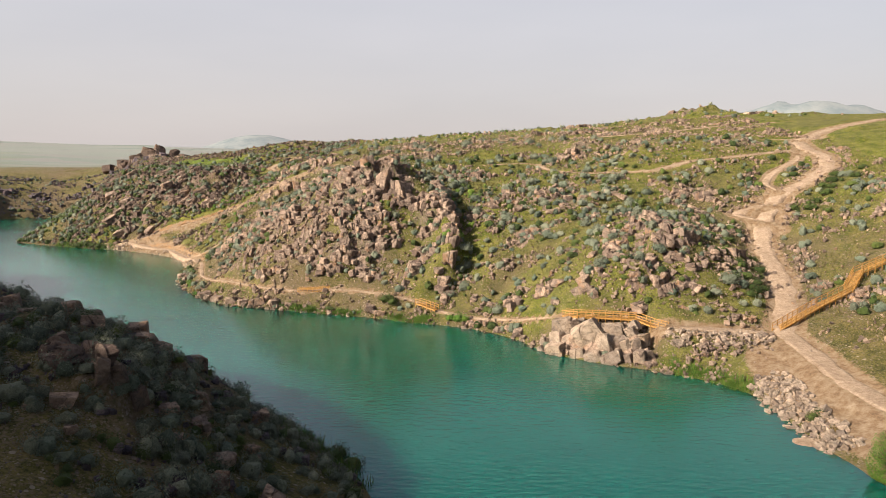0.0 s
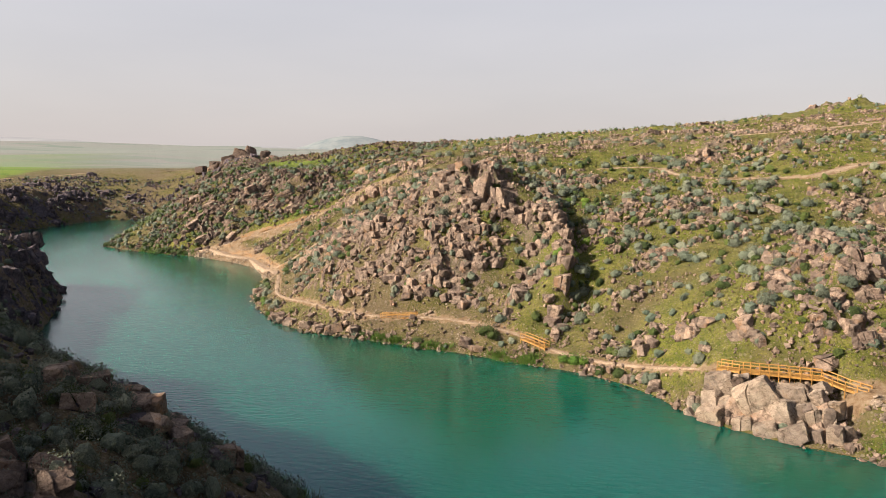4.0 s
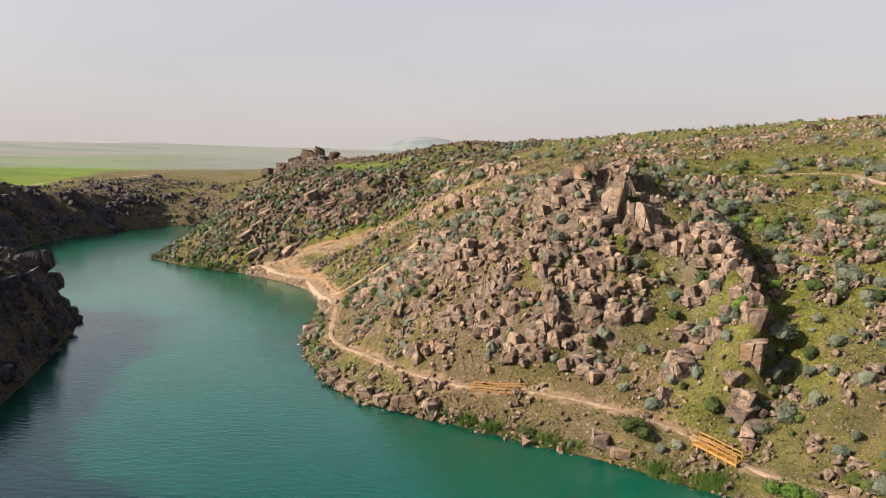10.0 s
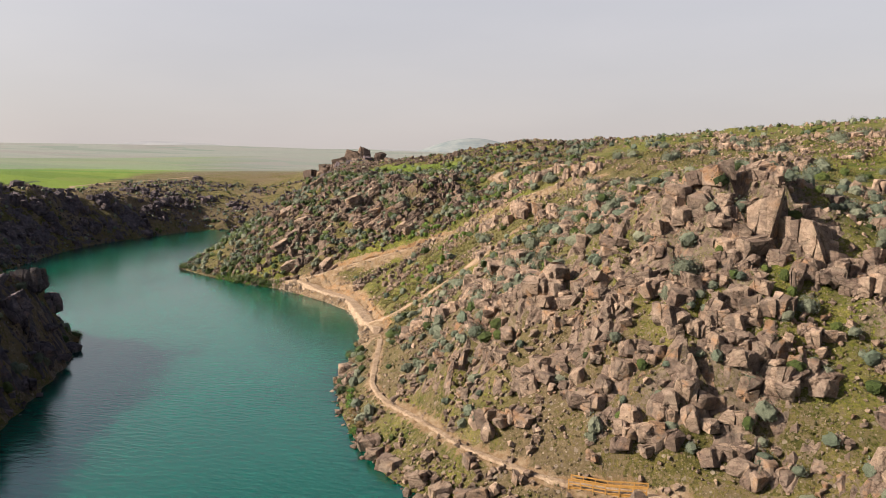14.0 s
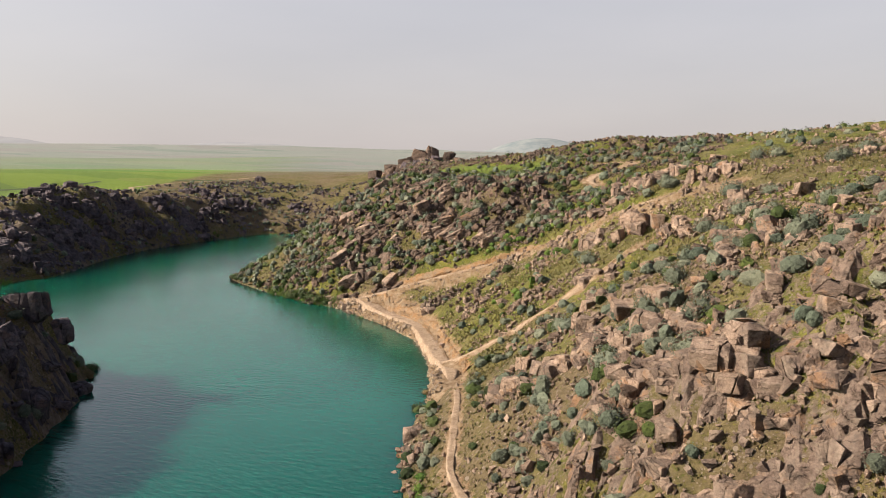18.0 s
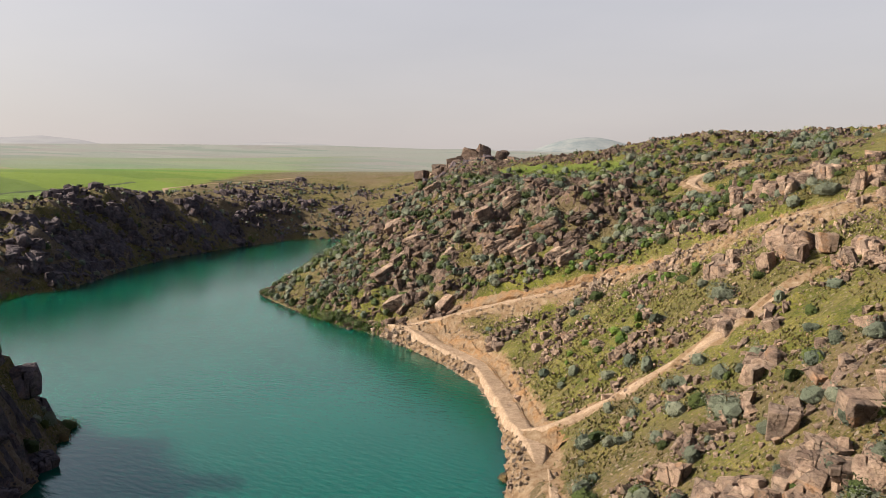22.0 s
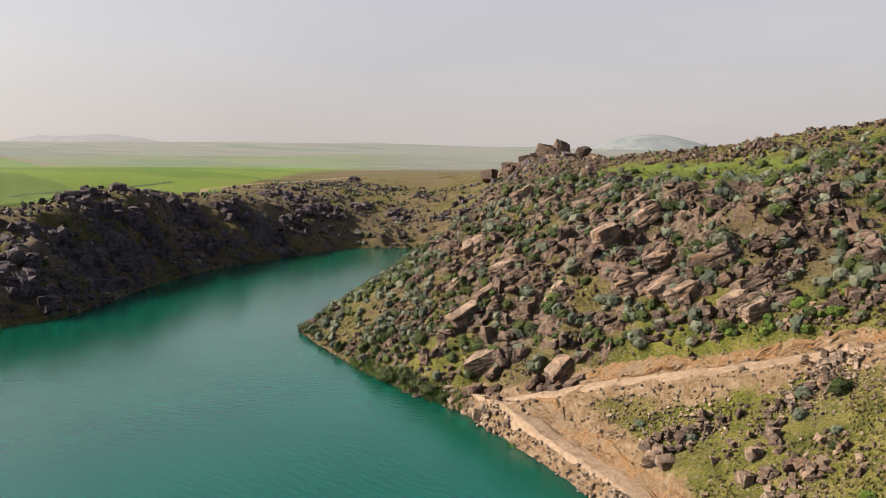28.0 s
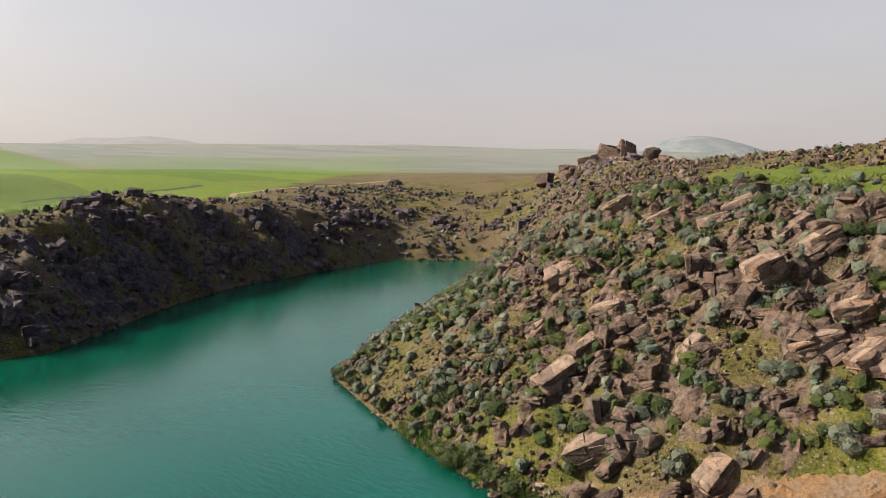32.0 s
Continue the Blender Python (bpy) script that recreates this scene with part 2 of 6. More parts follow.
def rock_material(name, dark, body, light, rust):
    """Weathered granite: tan and pink faces, grey lichen crusts, orange fresh breaks, grain and hairline joints."""
    m, n, l, b = material(name)
    g = n.new("ShaderNodeNewGeometry")
    whole = n.new("ShaderNodeObjectInfo")
    per = math_node(n, l, "FRACT", math_node(n, l, "ADD", g.outputs["Random Per Island"], whole.outputs["Random"]))
    grain, speck = noise_node(n, l, 0.9, 10, 0.7), noise_node(n, l, 7.0, 6, 0.8)
    colour = ramp_node(n, l, grain.outputs[0], (0.30, dark), (0.43, body), (0.62, light))
    tone = ramp_node(n, l, per, (0.0, (0.62, 0.58, 0.58)), (0.45, (1.0, 0.98, 0.96)), (1.0, (1.5, 1.42, 1.32)))
    colour = mix_node(n, l, 1.0, colour, tone, "MULTIPLY")
    fresh = math_node(n, l, "MULTIPLY", ramp_node(n, l, noise_node(n, l, 0.45, 5, 0.7).outputs[0], (0.53, (0, 0, 0)), (0.63, (1, 1, 1))),
                      ramp_node(n, l, math_node(n, l, "FRACT", math_node(n, l, "MULTIPLY", per, 7.3)), (0.35, (0.12, 0.12, 0.12)), (0.75, (0.8, 0.8, 0.8))))
    colour = mix_node(n, l, fresh, colour, rust)
    crust = ramp_node(n, l, math_node(n, l, "ADD", math_node(n, l, "MULTIPLY", speck.outputs[0], 0.45), math_node(n, l, "MULTIPLY", noise_node(n, l, 0.7, 6, 0.7).outputs[0], 0.55)), (0.51, (0, 0, 0)), (0.60, (1, 1, 1)))
    colour = mix_node(n, l, math_node(n, l, "MULTIPLY", crust, 0.62), colour, (0.070, 0.060, 0.050))
    colour = mix_node(n, l, 1.0, colour, ramp_node(n, l, speck.outputs[0], (0.3, (0.62, 0.61, 0.6)), (0.5, (1.0, 1.0, 1.0)), (0.7, (1.32, 1.3, 1.28))), "MULTIPLY")
    warp = n.new("ShaderNodeVectorMath")
    warp.operation = "MULTIPLY_ADD"
    warp.inputs[1].default_value = (2.2, 2.2, 2.2)
    l.new(noise_node(n, l, 0.5, 5).outputs["Color"], warp.inputs[0])
    l.new(g.outputs["Position"], warp.inputs[2])
    joints = n.new("ShaderNodeMapping")
    joints.inputs["Rotation"].default_value, joints.inputs["Scale"].default_value = (0.35, 0.25, -0.6), (0.9, 0.5, 1.5)
    l.new(warp.outputs[0], joints.inputs[0])
    cells = n.new("ShaderNodeTexVoronoi")
    cells.feature = "DISTANCE_TO_EDGE"
    cells.inputs["Scale"].default_value = 0.9
    l.new(joints.outputs[0], cells.inputs["Vector"])
    tight = ramp_node(n, l, noise_node(n, l, 0.6, 3).outputs[0], (0.45, (1, 1, 1)), (0.58, (0, 0, 0)))
    seam = math_node(n, l, "MAXIMUM", ramp_node(n, l, cells.outputs[0], (0.0, (0, 0, 0)), (0.05, (1, 1, 1))), tight)
    colour = mix_node(n, l, 1.0, colour, ramp_node(n, l, seam, (0.0, (0.55, 0.52, 0.5)), (1.0, (1, 1, 1))), "MULTIPLY")
    l.new(colour, b.inputs["Base Color"])
    b.inputs["Roughness"].default_value = 0.92
    b.inputs["Specular IOR Level"].default_value = 0.15
    lay, bed = n.new("ShaderNodeMapping"), n.new("ShaderNodeTexNoise")
    lay.inputs["Rotation"].default_value, lay.inputs["Scale"].default_value = (0.5, 0.35, -0.5), (0.75, 0.85, 1.25)
    l.new(g.outputs["Position"], lay.inputs[0])
    bed.inputs["Scale"].default_value, bed.inputs["Detail"].default_value, bed.inputs["Roughness"].default_value = 0.9, 8.0, 0.72
    l.new(lay.outputs[0], bed.inputs["Vector"])
    high = math_node(n, l, "ADD", math_node(n, l, "MULTIPLY", bed.outputs[0], 1.1), math_node(n, l, "ADD", math_node(n, l, "MULTIPLY", speck.outputs[0], 0.22), math_node(n, l, "MULTIPLY", seam, 0.22)))
    bump_node(n, l, high, 1.0, 0.75, b)
    return m


def leaf_material(name, low, high, rough=0.75):
    m, n, l, b = material(name)
    g = n.new("ShaderNodeNewGeometry")
    speck = noise_node(n, l, 12.0, 4, 0.8)
    part_ = math_node(n, l, "ADD", math_node(n, l, "MULTIPLY", g.outputs["Random Per Island"], 0.55), ramp_node(n, l, speck.outputs[0], (0.4, (0, 0, 0)), (0.62, (0.5, 0.5, 0.5))), True)
    colour = mix_node(n, l, part_, low, high)
    bump_node(n, l, speck.outputs[0], 1.0, 0.25, b)
    tint = ramp_node(n, l, attribute_node(n, "tint"), (0.0, (0.65, 0.75, 0.7)), (1.0, (1.35, 1.25, 1.15)))
    l.new(mix_node(n, l, 1.0, colour, tint, "MULTIPLY"), b.inputs["Base Color"])
    b.inputs["Roughness"].default_value = rough
    b.inputs["Specular IOR Level"].default_value = 0.25
    return m


def water_material():
    m, n, l, b = material("lake_water")
    depth = noise_node(n, l, 0.012, 2)
    l.new(ramp_node(n, l, depth.outputs[0], (0.35, (0.0004, 0.042, 0.024)), (0.65, (0.0006, 0.058, 0.037))), b.inputs["Base Color"])
    b.inputs["Roughness"].default_value = 0.13
    b.subsurface_method = "BURLEY"
    b.inputs["Subsurface Weight"].default_value, b.inputs["Subsurface Scale"].default_value = 1.0, 9.0
    b.inputs["Subsurface Radius"].default_value = (0.4, 1.0, 1.0)
    b.inputs["Specular IOR Level"].default_value = 1.0
    b.inputs["IOR"].default_value = 1.36
    b.inputs["Specular Tint"].default_value = (0.36, 0.90, 1.0, 1)
    c, s = n.new("ShaderNodeNewGeometry"), n.new("ShaderNodeMapping")
    s.inputs["Rotation"].default_value, s.inputs["Scale"].default_value = (0, 0, radians(35)), (0.55, 1.5, 1)
    l.new(c.outputs["Position"], s.inputs[0])
    ripple = n.new("ShaderNodeTexNoise")
    ripple.inputs["Scale"].default_value, ripple.inputs["Detail"].default_value = 1.0, 4.0
    l.new(s.outputs[0], ripple.inputs["Vector"])
    gust = ramp_node(n, l, noise_node(n, l, 0.02, 3).outputs[0], (0.35, (0.4, 0.4, 0.4)), (0.65, (1, 1, 1)))
    bump_node(n, l, math_node(n, l, "MULTIPLY", ripple.outputs[0], gust), 0.42, 0.18, b)
    return m


def earth_material():
    m, n, l, b = material("packed_earth")
    fine, broad_ = noise_node(n, l, 1.6, 8, 0.75), noise_node(n, l, 0.3, 5, 0.7)
    colour = ramp_node(n, l, fine.outputs[0], (0.3, (0.157, 0.104, 0.068)), (0.5, (0.256, 0.185, 0.129)), (0.7, (0.321, 0.247, 0.182)))
    colour = mix_node(n, l, 1.0, colour, ramp_node(n, l, broad_.outputs[0], (0.3, (0.72, 0.68, 0.64)), (0.6, (1.06, 1.05, 1.03))), "MULTIPLY")
    grit = ramp_node(n, l, noise_node(n, l, 9.0, 4, 0.8).outputs[0], (0.32, (0.6, 0.58, 0.56)), (0.5, (1, 1, 1)), (0.68, (1.25, 1.25, 1.25)))
    l.new(mix_node(n, l, 1.0, colour, grit, "MULTIPLY"), b.inputs["Base Color"])
    b.inputs["Roughness"].default_value = 0.95
    b.inputs["Specular IOR Level"].default_value = 0.1
    bump_node(n, l, math_node(n, l, "ADD", fine.outputs[0], broad_.outputs[0]), 0.9, 0.3, b)
    return m


def wood_material():
    m, n, l, b = material("varnished_wood")
    o = n.new("ShaderNodeObjectInfo")
    colour = ramp_node(n, l, noise_node(n, l, 3.0, 6).outputs[0], (0.3, (0.239, 0.114, 0.023)), (0.7, (0.352, 0.189, 0.048)))
    shade = ramp_node(n, l, o.outputs["Random"], (0.0, (0.8, 0.78, 0.75)), (1.0, (1.15, 1.12, 1.1)))
    l.new(mix_node(n, l, 1.0, colour, shade, "MULTIPLY"), b.inputs["Base Color"])
    b.inputs["Roughness"].default_value = 0.55
    return m


def cut_earth_material():
    m, n, l, b = material("cut_earth")
    big, fine = noise_node(n, l, 0.5, 6, 0.7), noise_node(n, l, 3.0, 8, 0.75)
    colour = ramp_node(n, l, fine.outputs[0], (0.3, (0.106, 0.054, 0.025)), (0.5, (0.236, 0.132, 0.062)), (0.7, (0.332, 0.215, 0.122)))
    pale = ramp_node(n, l, big.outputs[0], (0.42, (0, 0, 0)), (0.62, (0.8, 0.8, 0.8)))
    l.new(mix_node(n, l, pale, colour, ramp_node(n, l, fine.outputs[0], (0.3, (0.126, 0.092, 0.062)), (0.7, (0.252, 0.200, 0.144)))), b.inputs["Base Color"])
    b.inputs["Roughness"].default_value = 0.95
    b.inputs["Specular IOR Level"].default_value = 0.1
    bump_node(n, l, fine.outputs[0], 1.0, 0.5, b)
    return m


CUT_EARTH = cut_earth_material()
GROUND, WATER, EARTH, WOOD = ground_material(), water_material(), earth_material(), wood_material()
ROCK = rock_material("granite", (0.058, 0.042, 0.034), (0.179, 0.128, 0.099), (0.281, 0.213, 0.166), (0.256, 0.135, 0.067))
BROWN_ROCK = rock_material("brown_granite", (0.026, 0.019, 0.018), (0.092, 0.065, 0.052), (0.163, 0.122, 0.099), (0.139, 0.075, 0.041))
# granite darkened and blued: the west banks' shade put into the colour
SHADED_ROCK = rock_material("shaded_granite", (0.023, 0.020, 0.028), (0.062, 0.052, 0.061), (0.121, 0.099, 0.108), (0.128, 0.078, 0.064))
PALE = rock_material("broken_stone", (0.125, 0.092, 0.070), (0.225, 0.172, 0.131), (0.299, 0.240, 0.190), (0.250, 0.156, 0.087))
GREY_LEAF = leaf_material("grey_green_leaf", (0.038, 0.045, 0.030), (0.182, 0.198, 0.146))
GREEN_LEAF = leaf_material("green_leaf", (0.012, 0.021, 0.004), (0.074, 0.098, 0.018))
DRY_LEAF = leaf_material("dry_twig", (0.083, 0.054, 0.022), (0.173, 0.121, 0.048))
REED = leaf_material("reed_leaf", (0.033, 0.080, 0.008), (0.106, 0.166, 0.020))


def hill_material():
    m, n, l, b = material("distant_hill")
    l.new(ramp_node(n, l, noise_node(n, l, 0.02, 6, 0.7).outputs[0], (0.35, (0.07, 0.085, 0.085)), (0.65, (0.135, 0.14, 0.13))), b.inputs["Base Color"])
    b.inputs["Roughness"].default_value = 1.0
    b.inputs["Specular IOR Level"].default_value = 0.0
    # grey emission puts distance haze into the hill's colour
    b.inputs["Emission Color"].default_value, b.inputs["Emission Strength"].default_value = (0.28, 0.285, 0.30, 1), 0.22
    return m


def haze_material():
    m, n, l, b = material("hazy_ridge")
    l.new(ramp_node(n, l, noise_node(n, l, 0.01, 4).outputs[0], (0.4, (0.08, 0.08, 0.084)), (0.6, (0.10, 0.10, 0.10))), b.inputs["Base Color"])
    b.inputs["Roughness"].default_value = 1.0
    b.inputs["Specular IOR Level"].default_value = 0.0
    # the ridge glows faintly pink to imitate haze in front of it
    b.inputs["Emission Color"].default_value, b.inputs["Emission Strength"].default_value = (0.40, 0.370, 0.362, 1), 0.34
    return m


def plots_material():
    """Ploughed and sown plots on a far slope; a faint grey glow stands in for haze."""
    m, n, l, b = material("far_plots")
    g, lay, cells = n.new("ShaderNodeNewGeometry"), n.new("ShaderNodeMapping"), n.new("ShaderNodeTexVoronoi")
    lay.inputs["Rotation"].default_value, lay.inputs["Scale"].default_value = (0, 0, radians(40)), (0.004, 0.010, 0)
    l.new(g.outputs["Position"], lay.inputs[0])
    l.new(lay.outputs[0], cells.inputs["Vector"])
    cells.inputs["Scale"].default_value = 1.0
    pick = n.new("ShaderNodeSeparateColor")
    l.new(cells.outputs["Color"], pick.inputs[0])
    l.new(ramp_node(n, l, pick.outputs[0], (0.0, (0.105, 0.165, 0.040)), (0.4, (0.130, 0.170, 0.060)), (0.6, (0.170, 0.140, 0.105)), (1.0, (0.120, 0.155, 0.070))), b.inputs["Base Color"])
    b.inputs["Roughness"].default_value = 1.0
    b.inputs["Specular IOR Level"].default_value = 0.0
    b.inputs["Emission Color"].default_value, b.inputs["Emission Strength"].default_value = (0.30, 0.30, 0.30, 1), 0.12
    return m


HILL, HAZE, PLOTS = hill_material(), haze_material(), plots_material()


# ---- relief of the land ----
def hash2(i, j, seed=0):
    v = np.sin(i * 127.1 + j * 311.7 + seed * 74.7) * 43758.5453
    return v - np.floor(v)


def value_noise(x, y, seed=0):
    i, j = np.floor(x), np.floor(y)
    u, v = x - i, y - j
    u, v = u * u * (3 - 2 * u), v * v * (3 - 2 * v)
    a, b = hash2(i, j, seed), hash2(i + 1, j, seed)
    c, d = hash2(i, j + 1, seed), hash2(i + 1, j + 1, seed)
    return (a * (1 - u) + b * u) * (1 - v) + (c * (1 - u) + d * u) * v


def fbm(x, y, octaves=4, seed=0):
    total, size = 0.0, 0.0
    for k in range(octaves):
        total = total + value_noise(x * 2 ** k + 17 * k, y * 2 ** k - 9 * k, seed + k) * 0.5 ** k
        size += 0.5 ** k
    return total / size


def blocks(x, y, cell, seed=0):
    """Jointed rock: each cell a tilted slab at a height of its own, with the gap between it and its neighbour."""
    i, j = np.floor(x / cell), np.floor(y / cell)
    best, second, high = np.full(x.shape, 1e9), np.full(x.shape, 1e9), np.zeros(x.shape)
    for di in (-1, 0, 1):
        for dj in (-1, 0, 1):
            p, q = i + di, j + dj
            cx, cy = (p + hash2(p, q, seed)) * cell, (q + hash2(p, q, seed + 1)) * cell
            d = np.hypot(x - cx, y - cy)
            h = hash2(p, q, seed + 2) + ((x - cx) * (hash2(p, q, seed + 3) - 0.3) + (y - cy) * (hash2(p, q, seed + 4) - 0.5)) * 0.7 / cell
            near = d < best
            second = np.where(near, best, np.minimum(second, d))
            high, best = np.where(near, h, high), np.where(near, d, best)
    return high, np.clip((second - best) / cell * 4, 0, 1)


def along(line, step):
    """Points every step metres on a line."""
    p = np.array(line, float)
    s = np.r_[0, np.cumsum(np.hypot(*np.diff(p[:, :2], axis=0).T))]
    t = np.linspace(0, s[-1], max(2, int(s[-1] / step) + 1))
    return np.stack([np.interp(t, s, p[:, k]) for k in range(p.shape[1])], 1)


def distance_to(line, x, y):
    """How far each place lies from a line."""
    best = np.full(np.shape(x), 1e9)
    p = np.array(line, float)[:, :2]
    for (ax, ay), (bx, by) in zip(p[:-1], p[1:]):
        ex, ey = bx - ax, by - ay
        t = np.clip(((x - ax) * ex + (y - ay) * ey) / (ex * ex + ey * ey + 1e-9), 0, 1)
        best = np.minimum(best, np.hypot(x - ax - t * ex, y - ay - t * ey))
    return best


# The lake's two shores, from south to north; they meet at the head of the far bay.
EAST_SHORE = [(60, -260), (52, -60), (50, 0), (47, 45), (44, 72), (43, 81), (44, 96), (39, 103), (35, 107), (29, 110), (24, 113), (18, 118), (15, 126),
              (10, 132), (2, 138), (-5, 140.5), (-16, 146.5), (-24, 149), (-35, 153.5), (-44, 156.5), (-51, 159.5), (-57, 166.5), (-64, 175), (-69, 184),
              (-73, 193), (-76, 204), (-79, 215), (-82, 222), (-84.6, 226.6), (-87.6, 233), (-93, 240.8), (-100, 246.5), (-110.4, 253.6), (-123.4, 262.4), (-139, 268), (-156, 276.5), (-173, 286.5),
              (-181, 304), (-193, 341), (-203, 380), (-216, 420)]
WEST_SHORE = [(-6, -260), (-5, -60), (0, 20), (-1, 45), (-6, 65), (-10, 72), (-16, 80), (-28, 92), (-42, 102), (-47, 105), (-64, 114), (-78, 122.5), (-86, 127),
              (-94, 137), (-102, 154), (-110, 168), (-121, 186), (-129, 195), (-135, 203), (-145, 203), (-160, 200), (-180, 205), (-205, 225), (-222, 246),
              (-228, 258), (-227, 272), (-234, 288), (-244, 308), (-252, 334), (-253, 368), (-252, 385), (-250, 405), (-236, 416), (-226, 420), (-216, 421)]
# Break lines of the slopes: x, y, height.
RISES = {
    "east road bank": [(55, 113, 5), (60, 100, 5), (64, 85, 5), (70, 60, 5), (80, 0, 6), (90, -200, 6)],
    "east hillside": [(78, 113, 11), (88, 90, 14), (100, 60, 18), (105, 0, 20), (110, -200, 20)],
    "east brow": [(100, 150, 27), (118, 120, 28), (130, 90, 30), (140, 0, 34), (140, -200, 34)],
    "valley": [(55, 113, 5), (64, 132, 10), (68, 154, 16), (75, 170, 25), (84, 180, 29), (95, 195, 35), (103, 208, 38.6), (115, 260, 48)],
    "deck shelf": [(21, 124, 5.2), (30, 119, 5.5), (37, 116, 5.8), (46, 114, 5.2)],
    "slope over the deck": [(46, 120, 8), (30, 129, 14), (20, 142, 10), (6, 154, 10), (12, 146, 4)],
    "rock knob": [(46, 135, 18), (47, 147, 20), (36, 140, 17.5)],
    "middle slope": [(24, 150, 15), (20, 157, 16), (17, 177, 24), (46, 181, 27), (27, 206, 32)],
    "gully by the crag": [(-1, 147, 2.5), (2, 158, 11), (3, 168, 18), (1, 180, 24), (0, 195, 29)],
    "east plateau": [(62, 203, 37), (83, 205, 39), (45, 230, 40), (15, 263, 40), (-3, 229, 35.5), (-30, 237, 33), (-42, 258, 34)],
    "crag top": [(-13, 180, 31.5), (-21, 181, 31), (-29, 185, 28), (-33, 181, 23), (-42, 185, 18)],
    "crag foot": [(-12, 165, 16.6), (-24, 166, 19), (-30, 166, 14.2), (-41, 175, 18), (-49, 182, 13.5)],
    "low slope": [(-2, 146, 3.3), (-16, 158, 7), (-30, 157, 3.2), (-39, 160, 4.5), (-49, 167, 4), (-58, 180, 5), (-66, 194, 5)],
    "north of the crag": [(-48, 206, 21.7), (-58, 206, 12), (-66, 210, 7), (-30, 206, 30)],
    "above the road": [(-63, 227, 12.6), (-54, 231, 20), (-54, 239, 25), (-52, 259, 30), (-66, 288, 29.5), (-60, 286, 33), (-74, 296, 30)],
    "side valley": [(-84, 240, 4), (-77, 262, 15.5), (-84, 268, 16), (-84, 276, 21.5), (-75, 280, 25)],
    "shore road": [(-76.6, 214.6, 2.2), (-81.2, 225, 1.8), (-90, 239.6, 1.6), (-102.8, 252.8, 1.6), (-119, 263, 1.8)],
    "spit slope": [(-151, 285, 7.5), (-131, 277, 11), (-133, 290, 16.5), (-123, 291, 22.5), (-108, 291, 27), (-97, 277, 20), (-100, 285, 26), (-89, 283, 29)],
    "spit crest": [(-165, 300, 8), (-143, 318, 26), (-120, 305, 29), (-109, 299, 28.6), (-102, 319, 29)],
    "north knolls": [(-90, 350, 40), (-75, 349, 41.6), (-60, 350, 42.6)],
    "north ridge": [(-81, 333, 38), (-110, 338, 33.6), (-123, 345, 33.5), (-150, 360, 30), (-165, 400, 31.5), (-194, 480, 36.5), (-172, 450, 33), (-158, 470, 33.5), (-138, 450, 36), (-100, 400, 36.5)],
    "north shoulder": [(-185, 370, 14), (-195, 410, 20), (-212, 445, 17), (-232, 466, 19), (-257, 478, 21)],
    "far plateau": [(-69, 365, 42), (-40, 330, 41), (0, 320, 44), (60, 300, 46.6), (113, 310, 54), (150, 250, 48), (180, 180, 46), (190, 60, 40), (190, -200, 40)],
    "far rim": [(-230, 520, 32), (-144, 560, 35), (-60, 480, 41), (50, 440, 48), (150, 420, 53), (260, 320, 53), (280, 100, 48), (280, -260, 46)],
    "hill knob": [(98, 298, 53.5), (104, 301, 55.6), (112, 303, 56)],
    "bay head": [(-219, 424, 2), (-232, 424, 4), (-243, 414, 5), (-255, 420, 8), (-262, 404, 10), (-278, 405, 17), (-300, 432, 21.5)],
    "bay slope": [(-250, 440, 11), (-270, 438, 15), (-285, 463, 20.5), (-257, 462, 18.5)],
    "west cliff foot": [(-228, 268, 4), (-238, 280, 5), (-250, 308, 5), (-258, 336, 5), (-260, 370, 6)],
    "west cliff": [(-240, 268, 9), (-248, 278, 13), (-259, 291, 19.5), (-263, 308, 16), (-271, 323, 23.5), (-279, 335, 22.5), (-273, 348, 15), (-275, 370, 19.5), (-283, 388, 17)],
    "west plateau": [(-250, 245, 13), (-285, 270, 20), (-300, 310, 22), (-310, 350, 22), (-310, 386, 21.6), (-330, 440, 23), (-360, 330, 22), (-360, 250, 21), (-300, 200, 20)],
    "headland": [(-134, 195.5, 12.5), (-128, 187, 14.5), (-121, 176, 14), (-112, 158, 12.5), (-105, 142, 12), (-98, 130, 12)],
    "headland back": [(-138, 196, 9), (-150, 190, 10), (-140, 170, 13), (-125, 145, 14), (-112, 120, 17), (-180, 190, 11), (-210, 200, 14), (-180, 150, 19)],
    "near bank": [(-19, 60, 5.3), (-24, 80, 7), (-25, 67, 10), (-34, 77, 14.3), (-27, 60, 13.6), (-33, 58, 15.3), (-40, 73, 17.6), (-46, 90, 11), (-60, 106, 6)],
    "near brow": [(-60, 85, 20), (-75, 105, 18), (-90, 112, 22), (-60, 60, 21), (-50, 40, 20), (-30, 40, 13), (-16, 30, 9), (-50, 0, 22), (-60, -200, 25)],
    # added hill, always out of view, raised to throw the near bank into shade
    "unseen west hill": [(-92, 88, 33), (-86, 76, 40), (-84, 60, 46), (-82, 46, 50), (-80, 25, 52), (-78, 5, 53), (-78, -40, 53)],
    "west country": [(-170, 90, 30), (-260, 120, 23), (-150, -100, 26), (-350, 60, 24), (-380, 450, 24), (-320, 560, 26)],
}


